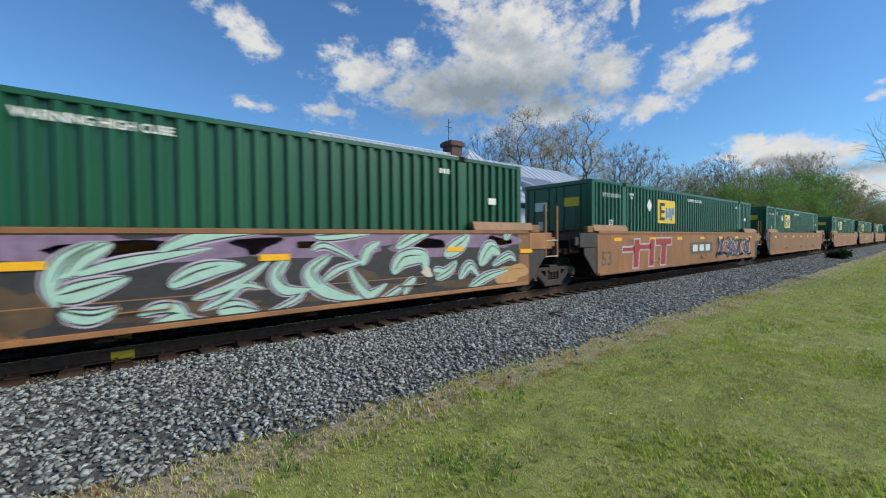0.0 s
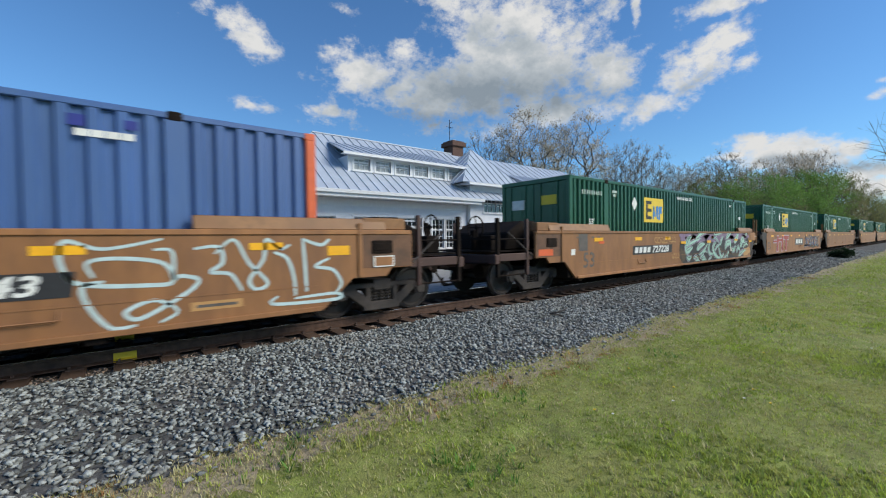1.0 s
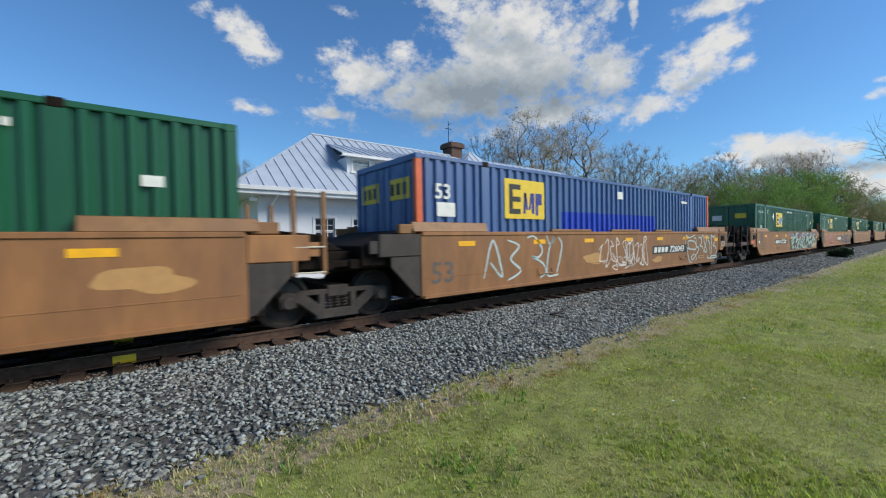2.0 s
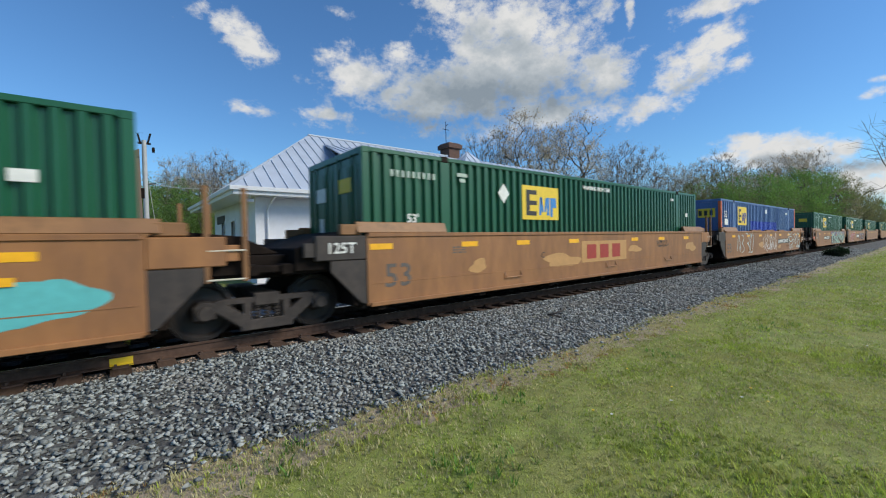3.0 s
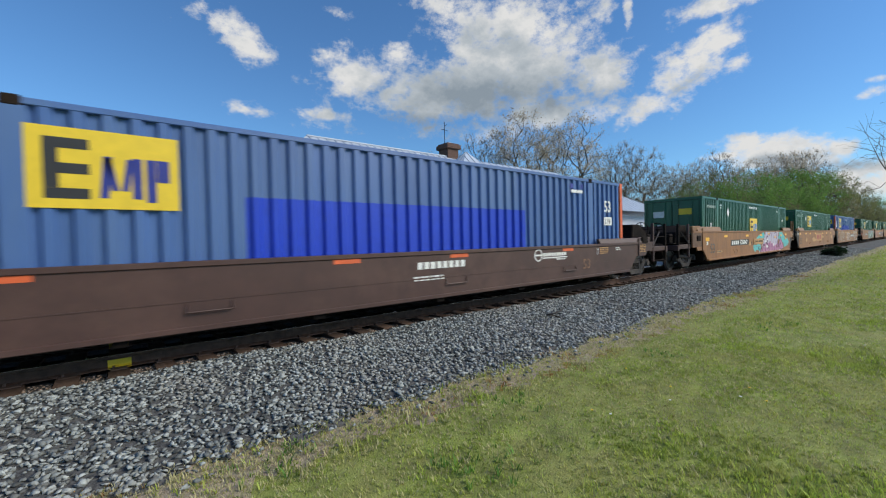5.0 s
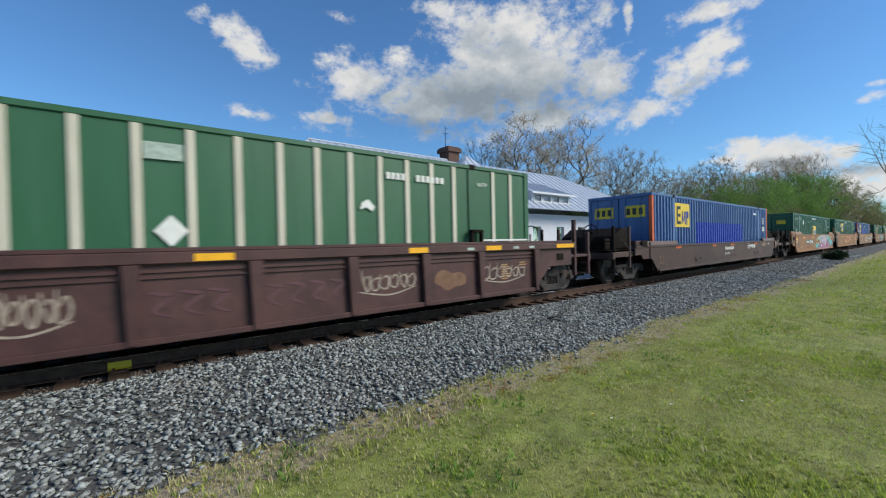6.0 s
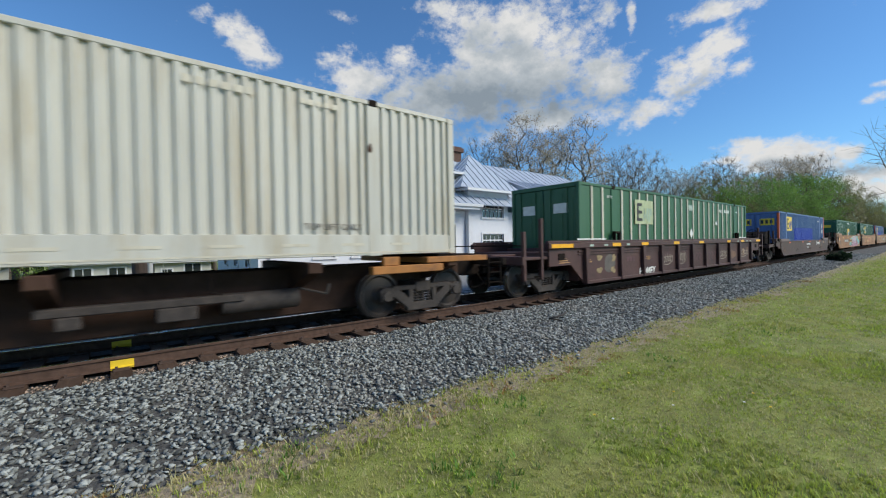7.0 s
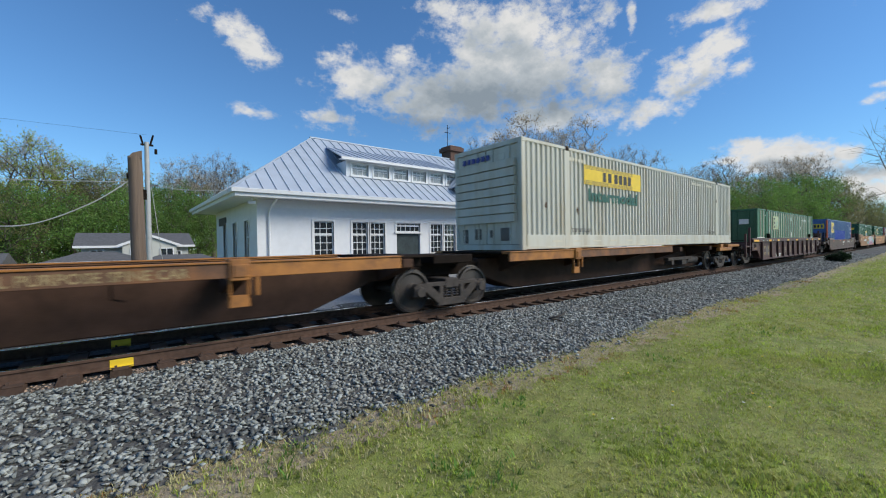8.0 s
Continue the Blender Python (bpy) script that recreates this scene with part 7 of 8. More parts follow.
wall_with_openings("wall", house, (HX1 - 0.8, HY0 + 0.281), (HX1 - 0.8, HY1), -0.3, EAVE, [])
# dormer on the wing
wall_with_openings("dormer_wall", house, (23.8, 18.75), (28.7, 18.75), 4.3, 5.26, [(k, k + 0.8, 4.55, 5.02) for k in (0.3, 1.45, 2.6, 3.75)], 0.15)
for k in (0.3, 1.45, 2.6, 3.75):
    window(house, (23.8, 18.75), (1, 0), k, k + 0.8, 4.55, 5.02, 3, 2, m=m_curtain)
for x in (23.8, 28.55):
    part("dormer_wall", Shape().prism_x([(18.901, 4.42), (21.38, 6.33), (18.901, 5.30)], x, x + 0.15), m_wall, house)
slab_roof("dormer_roof", [(23.4, 18.35, 5.2), (29.1, 18.35, 5.2), (29.1, 21.4, 6.42), (23.6, 21.4, 6.42)], house)
part("dormer_fascia", Shape().box(23.4, 29.1, 18.33, 18.37, 5.06, 5.19), m_trim, house)
chim = part("chimney", Shape().box(20.0, 21.1, 23.6, 24.7, 6.5, 8.62).box(19.85, 21.25, 23.45, 24.85, 8.62, 8.95).box(19.95, 21.15, 23.55, 24.75, 8.95, 9.05), m_brick, house, "dark weathered brick chimney with a stepped cap", bevel=0.03)
part("chimney_cap", Shape().tube((20.55, 24.15, 9.05), (20.55, 24.15, 9.2), 0.42, 0.20, 14), m_roof, chim)
part("antenna", Shape().rod([(20.3, 24.3, 9.0), (20.3, 24.3, 10.8)], 0.025).rod([(20.0, 24.3, 10.2), (20.6, 24.3, 10.2)], 0.02).rod([(20.3, 24.3, 10.5), (20.55, 24.3, 10.65)], 0.02), m_dark, house, "thin roof antenna")


# ---- trees ----
m_bark = mat("grey_brown_bark", (0.085, 0.070, 0.060), 0.9, var=0.3, scale=10, stretch=(1, 1, 0.3), stain=(0.17, 0.15, 0.12), stain_amt=0.6, bump=0.5, bump_scale=25)


def leaf_mat(name, base, stain):
    return mat(name, base, 0.7, var=0.25, scale=0.6, island=0.25, stain=stain, stain_amt=0.7, stain_scale=0.35, bump=0, rand=0.15, thin=0.55)


m_leaf_spring = leaf_mat("fresh_spring_leaves", (0.33, 0.40, 0.09), (0.42, 0.40, 0.15))
m_leaf_bud = leaf_mat("pale_budding_leaves", (0.44, 0.37, 0.29), (0.36, 0.34, 0.21))
m_leaf_green = leaf_mat("full_green_leaves", (0.15, 0.27, 0.06), (0.23, 0.30, 0.09))
m_leaf_olive = leaf_mat("olive_leaves", (0.18, 0.185, 0.075), (0.29, 0.24, 0.14))


m_leaf_dark = leaf_mat("dark_evergreen_leaves", (0.015, 0.035, 0.012), (0.03, 0.05, 0.02))


class Wood:
    """A branching skeleton as tapered tubes, and the tips where leaves grow."""

    def __init__(self, seed, top=5):
        self.top = top
        self.r = random.Random(seed)
        self.sh = Shape()
        self.tips = []

    def limb(self, p, d, length, rad, depth, spread, up):
        r = self.r
        n = 3 if depth >= 3 else (2 if depth == 2 else 1)
        sides = 7 if depth >= self.top - 1 else (4 if depth >= 3 else 3)
        for i in range(n):
            q = p + d * (length / n)
            r1 = rad * (1 - 0.22 * (i + 1) / n * 1.6)
            self.sh.tube(p, q, rad if i == 0 else rr, r1, sides, False)
            rr = r1
            p = q
            d = (d + Vector((r.uniform(-1, 1), r.uniform(-1, 1), r.uniform(-0.6, 1))) * 0.13 + Vector((0, 0, up * 0.06))).normalized()
            if depth <= 1:
                self.tips.append(p)
            if depth > 1 and i >= 0 and r.random() < 0.75 and not (depth >= 5 and i == 0):
                self.fork(p, d, length, rr * 0.6, depth - 1, spread * 1.25, up, 0.62)
        if depth == 0:
            self.tips.append(p)
            return
        for _ in range(2 if r.random() < 0.7 else 3):
            self.fork(p, d, length, rr * 0.78, depth - 1, spread, up, 0.76)

    def fork(self, p, d, length, rad, depth, spread, up, shrink):
        r = self.r
        side = d.orthogonal().normalized()
        side.rotate(Matrix.Rotation(r.uniform(0, 6.28), 3, d))
        nd = (d * math.cos(spread) + side * math.sin(spread) * r.uniform(0.6, 1.2) + Vector((0, 0, up * 0.15))).normalized()
        self.limb(p, nd, length * shrink * r.uniform(0.8, 1.15), rad, depth, spread, up)


def leaves_mesh(tips, count, size, spread, seed, slim=0.6):
    r = np.random.RandomState(seed)
    t = np.array([tuple(p) for p in tips])
    c = t[r.randint(0, len(t), count)] + r.normal(0, spread, (count, 3))
    a = r.normal(0, 1, (count, 3))
    a /= np.linalg.norm(a, axis=1)[:, None]
    b = np.cross(a, r.normal(0, 1, (count, 3)))
    b /= np.linalg.norm(b, axis=1)[:, None] + 1e-9
    s = size * r.uniform(0.5, 1.4, (count, 1))
    v = np.stack([c - a * s, c + b * s * slim, c + a * s, c - b * s * slim], 1).reshape(-1, 3)
    me = bpy.data.meshes.new("crown")
    me.vertices.add(len(v))
    me.vertices.foreach_set("co", v.astype(np.float32).ravel())
    me.loops.add(count * 4)
    me.loops.foreach_set("vertex_index", np.arange(count * 4, dtype=np.int32))
    me.polygons.add(count)
    me.polygons.foreach_set("loop_start", np.arange(0, count * 4, 4, dtype=np.int32))
    me.polygons.foreach_set("loop_total", np.full(count, 4, dtype=np.int32))
    me.update(calc_edges=True)
    return me


def crown_skeleton(seed, height, base, radius, trunk, ends, twigs):
    """Limbs that reach from a trunk to points all through a rounded crown; gives the wood and the twig tips."""
    r = random.Random(seed)
    top = (height - base) / 2
    centre = Vector((0, 0, base + top))
    goals = []
    for _ in range(ends):
        d = Vector((r.gauss(0, 1), r.gauss(0, 1), r.gauss(0, 1))).normalized() * r.uniform(0.12, 1.0) ** 0.5
        w = 1 + 0.22 * noise.noise(d * 1.7 + Vector((seed * 3.1, 0, 0)))
        goals.append(centre + Vector((d.x * radius * w, d.y * radius * w, d.z * top * w)))
    pos = np.zeros((20 + ends * 4, 3))
    par, way = [-1], [0.0]
    pos[0] = (0, 0, -0.2)
    n = 1
    for i in range(1, 9):
        pos[n] = (r.uniform(-0.03, 0.03) * i, r.uniform(-0.03, 0.03) * i, -0.2 + (base + top * 0.7 + 0.2) * i / 8)
        par.append(n - 1)
        way.append(way[-1] + 0.5)
        n += 1
    foot = Vector((0, 0, base * 0.6))
    for g in sorted(goals, key=lambda q: (q - foot).length):
        gap = pos[:n] - np.array(g)
        far = np.sqrt((gap ** 2).sum(1)) + 0.35 * np.array(way[:n]) + 2.2 * np.maximum(0, pos[:n, 2] - g.z + 0.2)
        far[pos[:n, 2] < base * 0.7] = 1e9
        k = int(far.argmin())
        a = Vector(pos[k])
        bend = (a + g) / 2 + Vector((r.uniform(-1, 1), r.uniform(-1, 1), r.uniform(-1.4, 0.2))) * (g - a).length * 0.11
        for t in (0.33, 0.67, 1.0):
            pos[n] = a * (1 - t) ** 2 + bend * 2 * t * (1 - t) + g * t * t
            par.append(k)
            way.append(way[k] + (g - a).length / 3)
            k = n
            n += 1
    load = [0] * n
    kids = set(par)
    for i in range(n):
        if i not in kids:
            k = i
            while k >= 0:
                load[k] += 1
                k = par[k]
    rad = [trunk * (load[i] / load[0]) ** 0.60 + 0.006 for i in range(n)]
    sh, tips = Shape(), []
    for i in range(1, n):
        k = par[i]
        sh.tube(pos[k], pos[i], min(rad[k], rad[i] * 1.5), rad[i], 8 if rad[i] > 0.12 else (5 if rad[i] > 0.04 else 3), False)
        if i not in kids:
            g = Vector(pos[i])
            out = (g - centre).normalized()
            for _ in range(twigs):
                e = g + (out * 0.6 + Vector((r.uniform(-1, 1), r.uniform(-1, 1), r.uniform(-0.5, 1)))) * r.uniform(0.35, 0.8)
                sh.tube(g, e, 0.012, 0.006, 3, False)
                tips += [e, (e + g) / 2]
    return sh, tips


def tree(label, seed, height, base, radius, trunk, leaves, size, m_leaf, ends=260, twigs=4, cloud=0.3):
    ob = thing("tree", label, "tree", "trees")
    sh, tips = crown_skeleton(seed, height, base, radius, trunk, ends, twigs)
    part("trunk", sh, m_bark, ob, "grey-brown trunk and limbs")
    part("crown", leaves_mesh(tips, leaves, size, cloud, seed), m_leaf, ob, "uneven crown of small leaves")
    return ob


def bank(x, y):
    """Level of the land behind the station, which falls away to the north."""
    t = min(1.0, max(0.0, (y - 29.5) / 14.0))
    return -0.26 - 1.9 * t * t * (3 - 2 * t)


kinds = [
    tree("tall tree with a round crown of pale buds", 1, 16, 5.0, 3.7, 0.34, 11500, 0.074, m_leaf_bud, 340, 6, 0.24),
    tree("tall tree in fresh pale green leaf", 2, 15, 3.2, 4.4, 0.30, 8000, 0.085, m_leaf_spring, 220, 4, 0.30),
    tree("leafy green tree in full spring leaf", 3, 12, 1.6, 4.2, 0.26, 11000, 0.098, m_leaf_green, 190, 4, 0.36),
    tree("bare grey tree with fine twigs", 4, 16, 5.4, 3.6, 0.28, 5000, 0.060, m_leaf_bud, 320, 9, 0.24),
    tree("olive green tree with an open crown", 5, 13, 2.4, 4.2, 0.26, 8000, 0.085, m_leaf_olive, 200, 4, 0.32),
    tree("low leafy green tree", 6, 8, 0.7, 3.3, 0.18, 9000, 0.090, m_leaf_green, 120, 4, 0.36),
]
for k, ob in enumerate(kinds):
    ob.location = (-30 + 9 * k, 78 + 3 * (k % 2), bank(0, 78))


def plant(k, x, y, s=1.0, turn=None, rng=random.Random(8)):
    ob = copy_thing(kinds[k], Matrix.LocRotScale((x, y, bank(x, y)), Euler((0, 0, rng.uniform(0, 6.28) if turn is None else turn)), None))
    ob.scale = (s, s, s * rng.uniform(0.92, 1.08))
    return ob


rng = random.Random(21)
# wood behind the far houses: kind, place, size
for k, x, y, s in ((1, -9.7, 70, 1.12), (0, -8.0, 72, 1.08), (1, -6.0, 70, 1.1), (4, -4.3, 66, 0.92), (4, -2.5, 68, 1.01), (0, -1.2, 70, 0.9), (4, 0.6, 70, 1.08), (2, 1.7, 66, 1.04), (2, 5.7, 66, 1.07), (0, 7.8, 70, 0.95), (0, 10.1, 74, 1.09), (3, 11.8, 72, 1.05)):
    plant(k, x, y, s)
for k, x, y, s in ((3, 15.0, 76, 1.14), (3, 16.7, 76, 1.07), (2, -7.6, 60, 0.86), (5, -5.5, 60, 1.16), (5, -3.2, 60, 1.17), (2, 4.0, 60, 0.82), (5, 6.5, 62, 1.09), (2, 8.4, 62, 0.86), (4, -8.5, 58, 0.72), (2, -0.3, 62, 0.84)):
    plant(k, x, y, s)
for i in range(9):
    plant(rng.choice((0, 1, 4, 2)), -58 + i * 5.2 + rng.uniform(-1.5, 1.5), rng.uniform(62, 78), rng.uniform(0.85, 1.05))
for i in range(9):
    plant(rng.choice((2, 4, 2, 1)), -38 + i * 6.5 + rng.uniform(-1.5, 1.5), rng.uniform(80, 92), rng.uniform(0.9, 1.1))
# tall trees behind the station and the belt along the line
for k, x, y, s in ((3, 38, 48, 1.06), (3, 44, 50, 1.11), (3, 47, 46, 1.3), (0, 51, 42, 1.47), (0, 64, 42, 1.62), (5, 43, 30, 1.1), (3, 81, 44, 1.36), (3, 85, 42, 1.39), (3, 94, 42, 1.41)):
    plant(k, x, y, s)
for k, x, y, s in ((3, 94, 38, 1.18), (0, 104, 38, 1.31), (3, 110, 36, 1.27), (3, 106, 31, 1.3), (0, 137, 36, 1.44), (0, 122, 28, 1.3), (3, 161, 34, 1.53), (0, 152, 28, 1.5), (0, 151, 25, 1.5), (3, 161, 23, 1.5), (4, 156, 19, 1.5), (4, 179, 19, 1.5)):
    plant(k, x, y, s)
for k, x, y, s in ((4, 213, 19, 1.5), (4, 260, 18, 1.5), (4, 82, 28, 0.97), (4, 94, 27, 1.08), (5, 87, 21, 1.5), (2, 123, 25, 1.31), (2, 131, 21, 1.5), (2, 140, 19, 1.5), (4, 196, 22, 1.5), (4, 275, 23, 1.5), (2, 300, 20, 1.5), (5, 100, 22, 1.5)):
    plant(k, x, y, s)
for k, x, y, s in ((5, 114, 20, 1.5), (5, 84, 27, 1.43)):
    plant(k, x, y, s)
for i in range(9):
    plant(rng.choice((5, 4, 2)), 80 + i * 11 + rng.uniform(-2, 2), 17.5 + rng.uniform(-1, 2), rng.uniform(0.5, 0.75))
for i in range(7):
    plant(rng.choice((0, 4, 2, 4)), 190 + i * 22 + rng.uniform(-3, 3), 15 + rng.uniform(-1, 6), rng.uniform(0.75, 1.0))
# bare tree beside the lawn whose twigs reach into view
w = Wood(12, 5)
w.limb(Vector((0, 0, -0.2)), Vector((0, 0.12, 1)).normalized(), 9.5 * 0.33, 0.20, 5, 0.62, 0.25)
k = 9.5 / max(p.z for p in w.tips)
me = w.sh.mesh("trunk")
me.transform(Matrix.Diagonal((k, k, k, 1)))
bare = thing("tree", "bare tree beside the lawn with thin spreading twigs", "tree", "trees", at=(25.0, -1.3, LAWN))
part("trunk", me, m_bark, bare, "bare grey-brown trunk, limbs and twigs")
# dark shrub by the ballast edge
w = Wood(31)
for k in range(7):
    w.limb(Vector((0, 0, 0)), Vector((random.Random(k).uniform(-1, 1), random.Random(k + 9).uniform(-1, 1), 0.7)).normalized(), 0.3, 0.02, 2, 0.6, 0.1)
shrub = thing("shrub", "small dark evergreen shrub on the stone edge", "shrub", at=(40.6, 4.6, LAWN + 0.02))
part("stems", w.sh, m_bark, shrub)
part("crown", leaves_mesh(w.tips, 2600, 0.07, 0.10, 3), m_leaf_dark, shrub)


# ---- poles, wires, far houses ----
m_pole = mat("weathered_pole_wood", (0.16, 0.115, 0.085), 0.9, var=0.3, scale=6, stretch=(4, 4, 0.15), stain=(0.07, 0.05, 0.04), stain_amt=0.8, stain_scale=1.5, bump=0.5, bump_scale=20)
m_greypole = mat("grey_pole_paint", (0.36, 0.37, 0.38), 0.6, var=0.1)
m_wire = mat("black_wire", (0.03, 0.03, 0.03), 0.6, var=0.1, bump=0)
m_wire_pale = mat("pale_cable", (0.45, 0.45, 0.43), 0.6, var=0.1, bump=0)
m_siding = mat("grey_siding", (0.46, 0.47, 0.44), 0.8, var=0.06, scale=2, bump=0.3, bump_scale=30, stretch=(0.1, 0.1, 3))
m_shingle = mat("dark_grey_shingles", (0.10, 0.10, 0.105), 0.9, var=0.3, scale=5, bump=0.5, bump_scale=20)

post = thing("utility_pole", "sawn-off weathered wooden utility pole", "pole", at=(0.42, 12.5, -0.3))
part("shaft", Shape().tube((0, 0, 0), (-0.05, 0, 4.05), 0.165, 0.145, 14).prism([(-0.19, 4.0), (0.09, 4.0), (0.09, 4.2), (-0.10, 4.12)], -0.12, 0.12), m_pole, post, smooth=True)
part("bracket", Shape().box(0.09, 0.17, -0.05, 0.05, 3.0, 3.25).box(-0.22, -0.15, -0.05, 0.05, 3.5, 3.62), m_dark, post)
pole = thing("service_pole", "slim grey service pole with insulators at its top", "pole", at=(0.98, 20.0, -0.3))
part("shaft", Shape().tube((0, 0, 0), (0, 0, 6.05), 0.11, 0.08, 12), m_greypole, pole, smooth=True)
part("insulator", Shape().tube((-0.12, 0, 5.95), (-0.2, 0, 6.3), 0.035).tube((0.12, 0, 5.95), (0.22, 0, 6.35), 0.035).box(-0.2, 0.22, -0.03, 0.03, 5.9, 5.97), m_dark, pole)
part("clamp", Shape().box(0.08, 0.35, -0.03, 0.03, 4.3, 4.36).tube((0.3, 0, 5.6), (0.3, 0, 5.8), 0.05), m_dark, pole)
lp = thing("street_lamp", "slim grey lamp post with a flat head", "street lamp", at=(-5.6, 26.0, -0.3))
part("post", Shape().tube((0, 0, 0), (0, 0, 4.3), 0.07, 0.05, 10), m_greypole, lp, smooth=True)
part("head", Shape().box(-0.9, 0.1, -0.12, 0.12, 4.25, 4.4), m_greypole, lp, bevel=0.02)


def wire(name, label, pts, r, m):
    ob = thing(name, label, "cable")
    part("strand", Shape().pipe(smooth_path(pts, 10), r, 5), m, ob)


wire("service_cable", "pale service cable from the pole to the eave", [(0.98, 20.0, 4.05), (2.2, 19.2, 3.83), (3.75, 18.2, 3.80)], 0.013, m_wire_pale)
wire("slack_cable", "slack pale cable hanging from the wooden pole", [(0.30, 12.5, 3.2), (-0.5, 12.6, 2.55), (-1.6, 12.9, 2.05), (-2.6, 13.2, 2.15), (-3.4, 13.6, 2.75), (-4.6, 14.2, 4.2)], 0.013, m_wire_pale)
wire("line_cable", "thin line cable running to the pole", [(0.98, 20.0, 4.15), (-4, 22.0, 4.15), (-14, 26, 4.5)], 0.015, m_wire_pale)
for dz in (0.2,):
    wire("line_cable", "thin black overhead line at the pole", [(0.98, 20.0, 6.0 + dz * 0.2), (-6, 22, 6.2 + dz), (-22, 26, 7.0 + dz)], 0.004, m_wire)
wire("guy_wire", "thin pale guy wire beside the pole", [(1.1, 20.05, 4.0), (1.6, 21.2, 0.0), (1.65, 21.3, -0.2)], 0.012, m_wire_pale)


def cottage(label, x0, x1, y0, y1, z0, eave, ridge, wins, hip=0.0, along=True):
    ob = thing("house", label, "house", "far houses")
    part("wall", Shape().box(x0, x1, y0, y1, z0, eave), m_siding, ob)
    o, ym = 0.5, (y0 + y1) / 2
    sh = Shape()
    a, b, c, d = (x0 - o, y0 - o, eave), (x1 + o, y0 - o, eave), (x1 + o, y1 + o, eave), (x0 - o, y1 + o, eave)
    r0, r1 = (x0 - o + hip, ym, ridge), (x1 + o - hip, ym, ridge)
    sh.add([a, b, c, d, r0, r1], [(0, 1, 5, 4), (2, 3, 4, 5), (1, 2, 5), (3, 0, 4), (3, 2, 1, 0)])
    part("roof", sh, m_shingle, ob, "dark grey shingle roof")
    part("fascia", Shape().box(x0 - o, x1 + o, y0 - o - 0.05, y0 - o, eave - 0.14, eave + 0.05), m_trim, ob)
    for wx, wz, ww, wh in wins:
        w = part("window", Shape().box(wx - 0.1, wx + ww + 0.1, y0 - 0.06, y0 - 0.01, wz - 0.1, wz + wh + 0.1), m_trim, ob, "white-framed window")
        for q in (0, 1):
            part("pane", Shape().box(wx + q * ww / 2 + 0.03, wx + (q + 1) * ww / 2 - 0.03, y0 - 0.08, y0 - 0.061, wz, wz + wh), m_glass, w)
    return ob


B = -2.1
far = cottage("grey two-storey house with a dark roof", -2.4, 5.2, 45, 52, B, 1.75, 3.0, [(2.6, 0.4, 1.0, 1.0), (4.1, 0.5, 0.5, 0.7), (-1.8, 0.5, 0.8, 0.9)])
part("gable", Shape().prism([(0.3, 0.0), (4.2, 0.0), (4.2, 1.75), (2.2, 2.55), (0.3, 1.75)], 44.2, 45.0), m_siding, far)
part("gable_trim", Shape().beam(-0.1, 1.72, 2.2, 2.68, 0.2, 44.0, 44.2).beam(4.6, 1.72, 2.2, 2.68, 0.2, 44.0, 44.2), m_trim, far)
for wx in (0.9, 3.0):
    w = part("window", Shape().box(wx - 0.08, wx + 0.98, 44.14, 44.19, 0.45, 1.55), m_trim, far, "white-framed window")
    part("pane", Shape().box(wx, wx + 0.42, 44.12, 44.139, 0.53, 1.47), m_glass, w)
    part("pane", Shape().box(wx + 0.48, wx + 0.9, 44.12, 44.139, 0.53, 1.47), m_glass, w)
cottage("low grey wing with a hipped dark roof", -4.0, 1.5, 40.5, 44.0, B, 0.55, 1.3, [(-2.6, -0.9, 1.0, 1.0), (-0.6, -0.9, 1.0, 1.0)], 2.2)
cottage("low pale grey outbuilding", 2.3, 6.4, 40.8, 43.8, B, 0.5, 0.95, [(2.8, -1.2, 0.7, 1.0), (4.4, -1.0, 1.2, 1.2)], 1.0)
cottage("white shed with a low roof", -13.5, -7.6, 46, 52, B, 0.3, 1.3, [(-10, -0.8, 0.9, 0.9)])


# ---- grass, weeds, stray stones ----
def blade_kinds(n=7):
    out = []
    r = random.Random(2)
    for _ in range(n):
        vs, fs = [], []
        for b in range(4):
            a = r.uniform(0, 6.28)
            bend = r.uniform(0.25, 1.1)
            h = r.uniform(0.55, 1.2)
            w = r.uniform(0.07, 0.13)
            ox, oy = r.uniform(-0.35, 0.35), r.uniform(-0.35, 0.35)
            dx, dy = math.cos(a), math.sin(a)
            k = len(vs)
            vs += [(ox - dy * w, oy + dx * w, 0), (ox + dy * w, oy - dx * w, 0), (ox + dx * bend * h * 0.4 - dy * w * 0.7, oy + dy * bend * h * 0.4 + dx * w * 0.7, h * 0.6),
                   (ox + dx * bend * h * 0.4 + dy * w * 0.7, oy + dy * bend * h * 0.4 - dx * w * 0.7, h * 0.6), (ox + dx * bend * h, oy + dy * bend * h, h)]
            fs += [(k, k + 1, k + 3), (k, k + 3, k + 2), (k + 2, k + 3, k + 4)]
        out.append((np.array(vs), np.array(fs)))
    return out


rng = random.Random(17)
green, dry = [], []


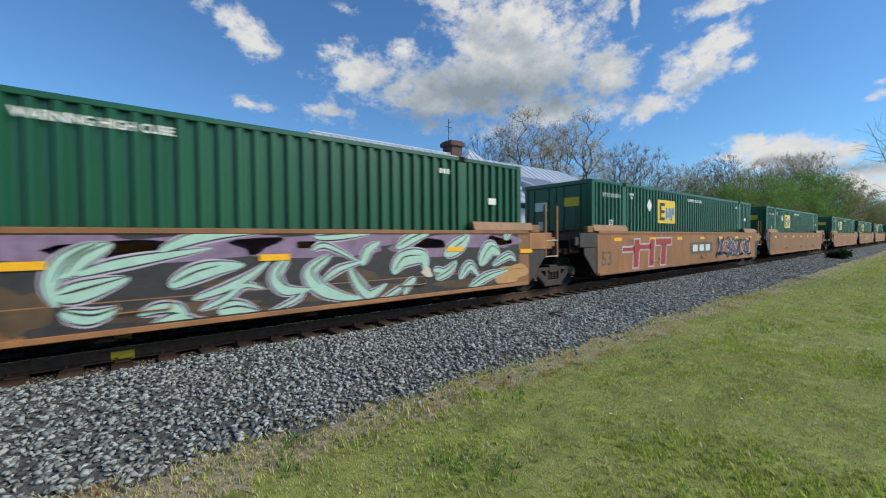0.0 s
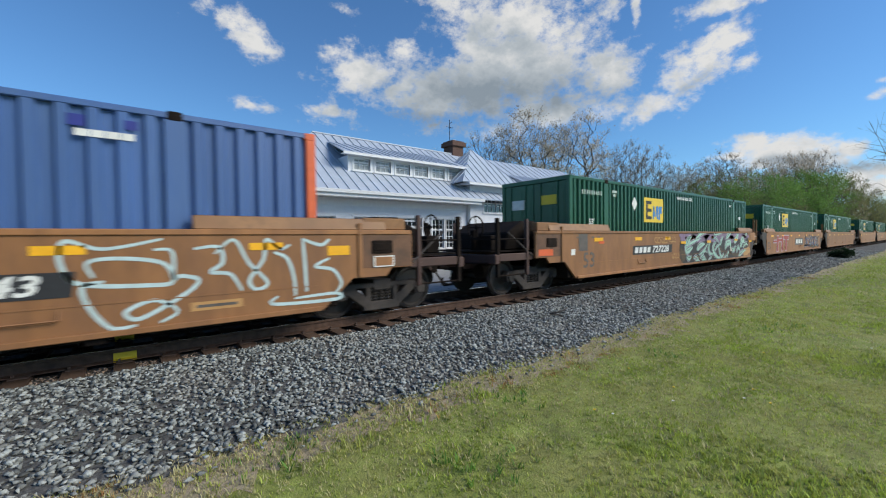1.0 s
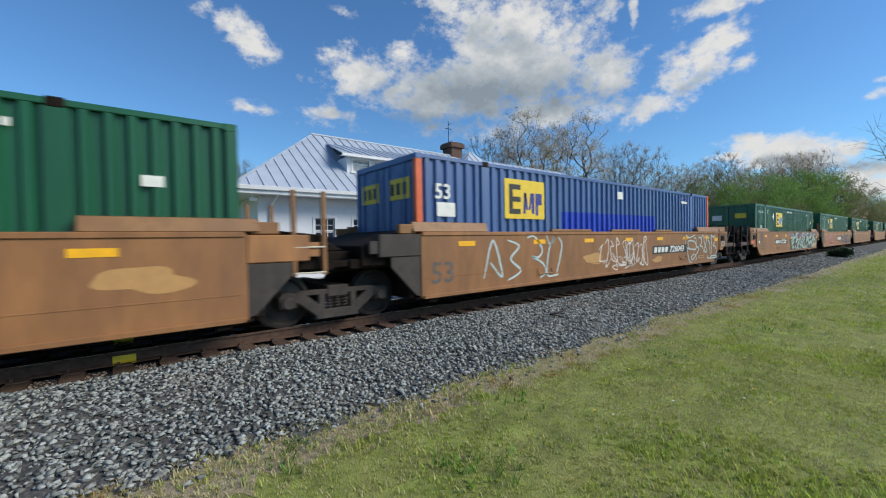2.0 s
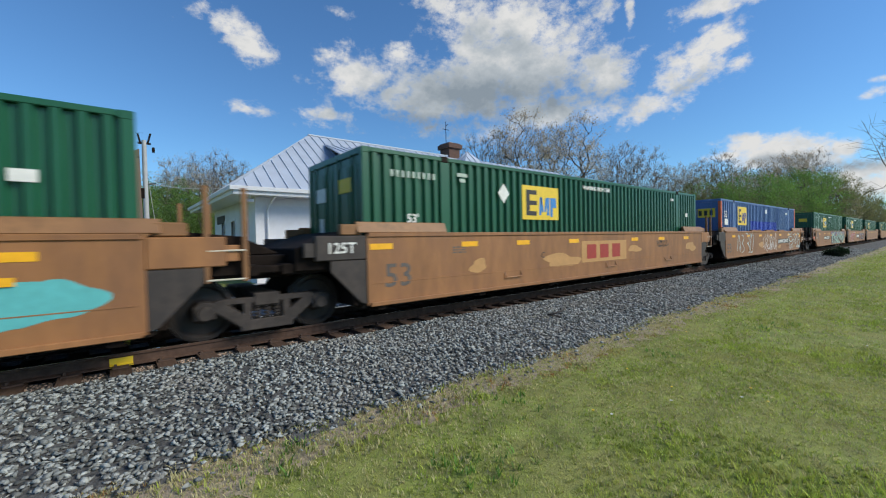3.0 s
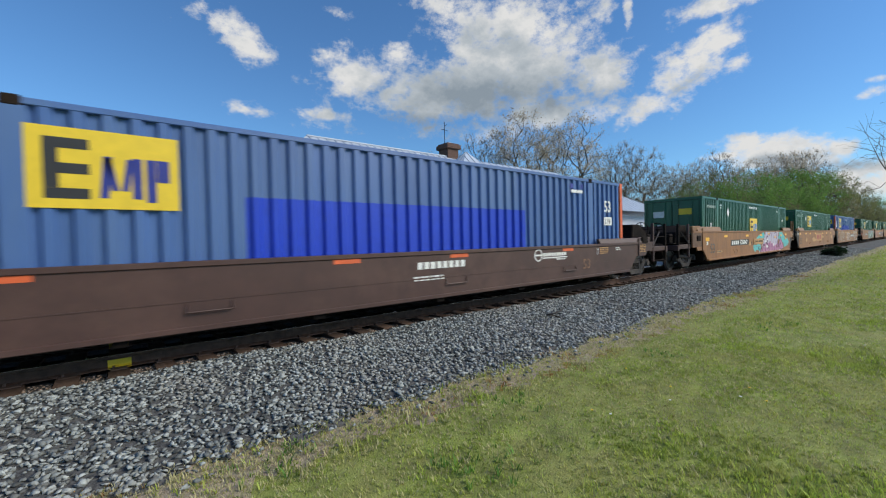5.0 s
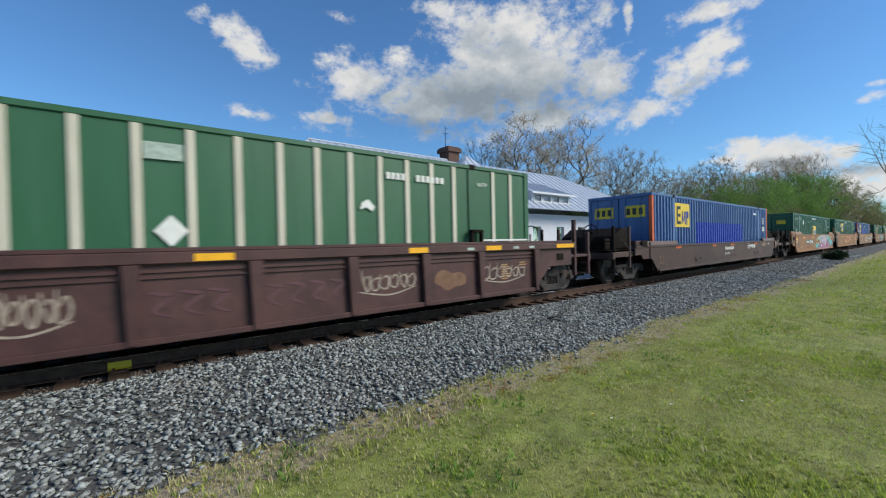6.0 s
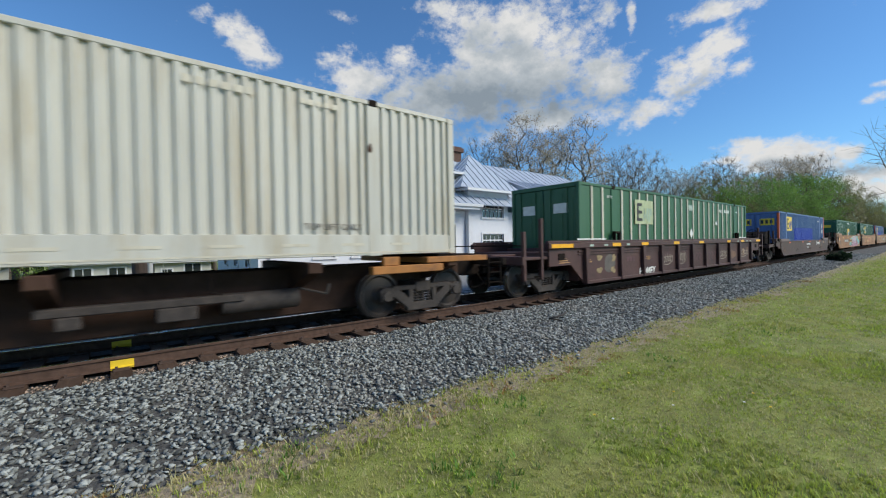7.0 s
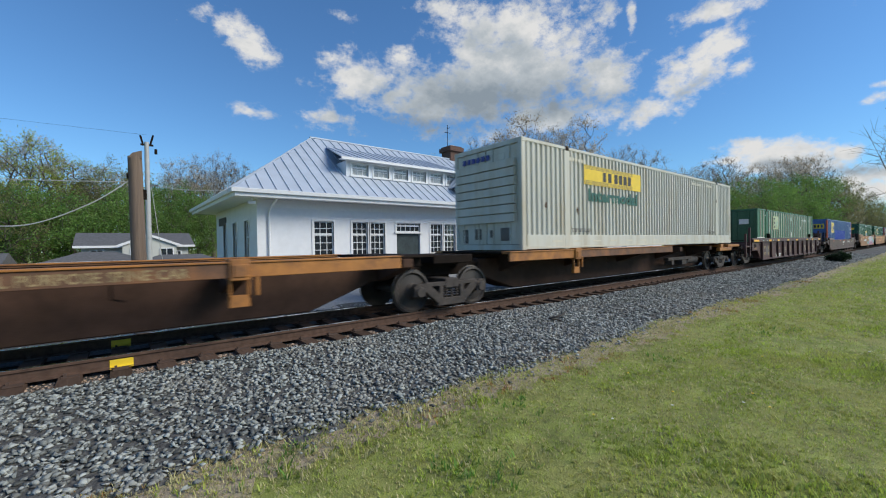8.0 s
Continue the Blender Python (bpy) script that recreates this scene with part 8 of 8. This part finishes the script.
def tufts(x0, x1, y0, y1, density, s0, s1):
    for _ in range(int((x1 - x0) * (y1 - y0) * density)):
        x, y = rng.uniform(x0, x1), rng.uniform(y0, y1)
        e = edge_y(x)
        if y > e + 0.12:
            continue
        band = (e - y) / (1.25 + 0.7 * noise.noise((x * 0.8, 1.7, 3)))
        z = ground_z(x, y) - 0.005
        s = rng.uniform(s0, s1)
        patch = noise.noise((x * 0.7, y * 0.7, 11)) + 0.5 * noise.noise((x * 2.3, y * 2.3, 12))
        if band < 1:
            if rng.random() < 0.35 * (1 - band) ** 2 + 0.03:
                continue
            (dry if rng.random() < 0.88 - 0.45 * band else green).append((x, y, z, s * 0.85, rng.uniform(0, 6.28), rng.randrange(7), 0, 0))
        else:
            s *= max(0.6, 1 + 0.55 * patch)
            lst = dry if rng.random() < 0.34 - 0.50 * patch else green
            lst.append((x, y, z, s, rng.uniform(0, 6.28), rng.randrange(7), 0, 0))


tufts(-1.5, 8, -0.6, 4.2, 900, 0.022, 0.044)
tufts(8, 16, -2.5, 4.2, 260, 0.03, 0.055)
tufts(16, 40, -4, 4.2, 75, 0.045, 0.08)
tufts(40, 75, -6, 4.2, 20, 0.06, 0.13)
for _ in range(7000):
    x = rng.uniform(-2.5, 16)
    y = edge_y(x) - 0.85 * rng.random() ** 1.3 + 0.15
    (dry if rng.random() < 0.72 else green).append((x, y, LAWN + (0.0 if y < edge_y(x) else 0.01), rng.uniform(0.018, 0.055), rng.uniform(0, 6.28), rng.randrange(7), 0, 0))
# clumps of dry and rusty weeds along the stones
rusty = []
for _ in range(95):
    cx = rng.uniform(-2.2, 22)
    cy = edge_y(cx) - rng.uniform(-0.12, 0.55)
    size, reach = rng.uniform(0.03, 0.065), rng.uniform(0.07, 0.2)
    lst = rng.choice((dry, rusty, green))
    for _ in range(rng.randint(14, 34)):
        x, y = cx + rng.gauss(0, reach), cy + rng.gauss(0, reach * 0.7)
        lst.append((x, y, LAWN + (0.0 if y < edge_y(x) else 0.015), size * rng.uniform(0.6, 1.25), rng.uniform(0, 6.28), rng.randrange(7), 0, 0))
m_rusty = mat("rusty_weed_leaves", (0.40, 0.22, 0.08), 0.85, var=0.3, scale=3, island=0.4, stain=(0.34, 0.33, 0.10), stain_amt=0.7, stain_scale=2.0, bump=0, thin=0.35)
scatter("dead_weeds", m_rusty, rusty, blade_kinds(), "rusty brown dying weed clumps along the stones", "weeds")
scatter("grass", m_blade, green, blade_kinds(), "short mown green grass blades", "grass")
scatter("dry_grass", m_straw, dry, blade_kinds(), "dry straw-coloured grass along the stones", "grass")
rng = random.Random(44)
weeds = []
for x, y in ((3.45, 2.9), (2.1, 2.45), (2.4, 2.2), (9.5, 2.1), (10.2, 1.8), (6.4, 2.6), (0.9, 3.5), (1.25, 3.72)):
    for k in range(18):
        weeds.append((x + rng.gauss(0, 0.16), y + rng.gauss(0, 0.16), ground_z(x, y), rng.uniform(0.04, 0.075), rng.uniform(0, 6.28), rng.randrange(7), 0, 0))
scatter("weeds", mat("weed_leaves", (0.13, 0.26, 0.04), 0.6, var=0.25, island=0.3, bump=0, thin=0.45), weeds, blade_kinds(), "darker taller weed tufts in the lawn", "weeds")
m_petal = mat("dandelion_petals", (0.75, 0.50, 0.02), 0.6, var=0.15, bump=0)
for k in range(16):
    x, y = rng.uniform(1.5, 9), rng.uniform(-0.5, 3.0)
    fl = thing("dandelion", "small yellow dandelion in the lawn", "flower", "dandelions", at=(x, y, ground_z(x, y)))
    part("stem", Shape().tube((0, 0, 0), (0.005, 0, 0.06), 0.002, n=5), m_blade, fl)
    part("head", Shape().tube((0.005, 0, 0.06), (0.005, 0, 0.068), 0.008, 0.014, 10), m_petal if k % 3 else m_lettwhite, fl)


# ---- the train rolls by at about 18 m/s ----
V0, ACC = 18.18, 0.031


def along(t):
    return V0 * t + ACC * t * t / 2


def motions():
    for ob, x, z in TRAIN:
        walk(ob, [(0.5 * k, pose(x + along(0.5 * k), YC, z)) for k in range(17)])
    for ob, x, z in TRAIN:
        for part_ob in ob.children_recursive:
            if part_ob.name.startswith("wheelset"):
                wx = part_ob.location.x
                if ob.location.x > 60:
                    continue
                walk(part_ob, [(k / 30, Matrix.Translation((wx, 0, WR)) @ Matrix.Rotation(along(k / 30) / WR, 4, "Y")) for k in range(241)])


motions()
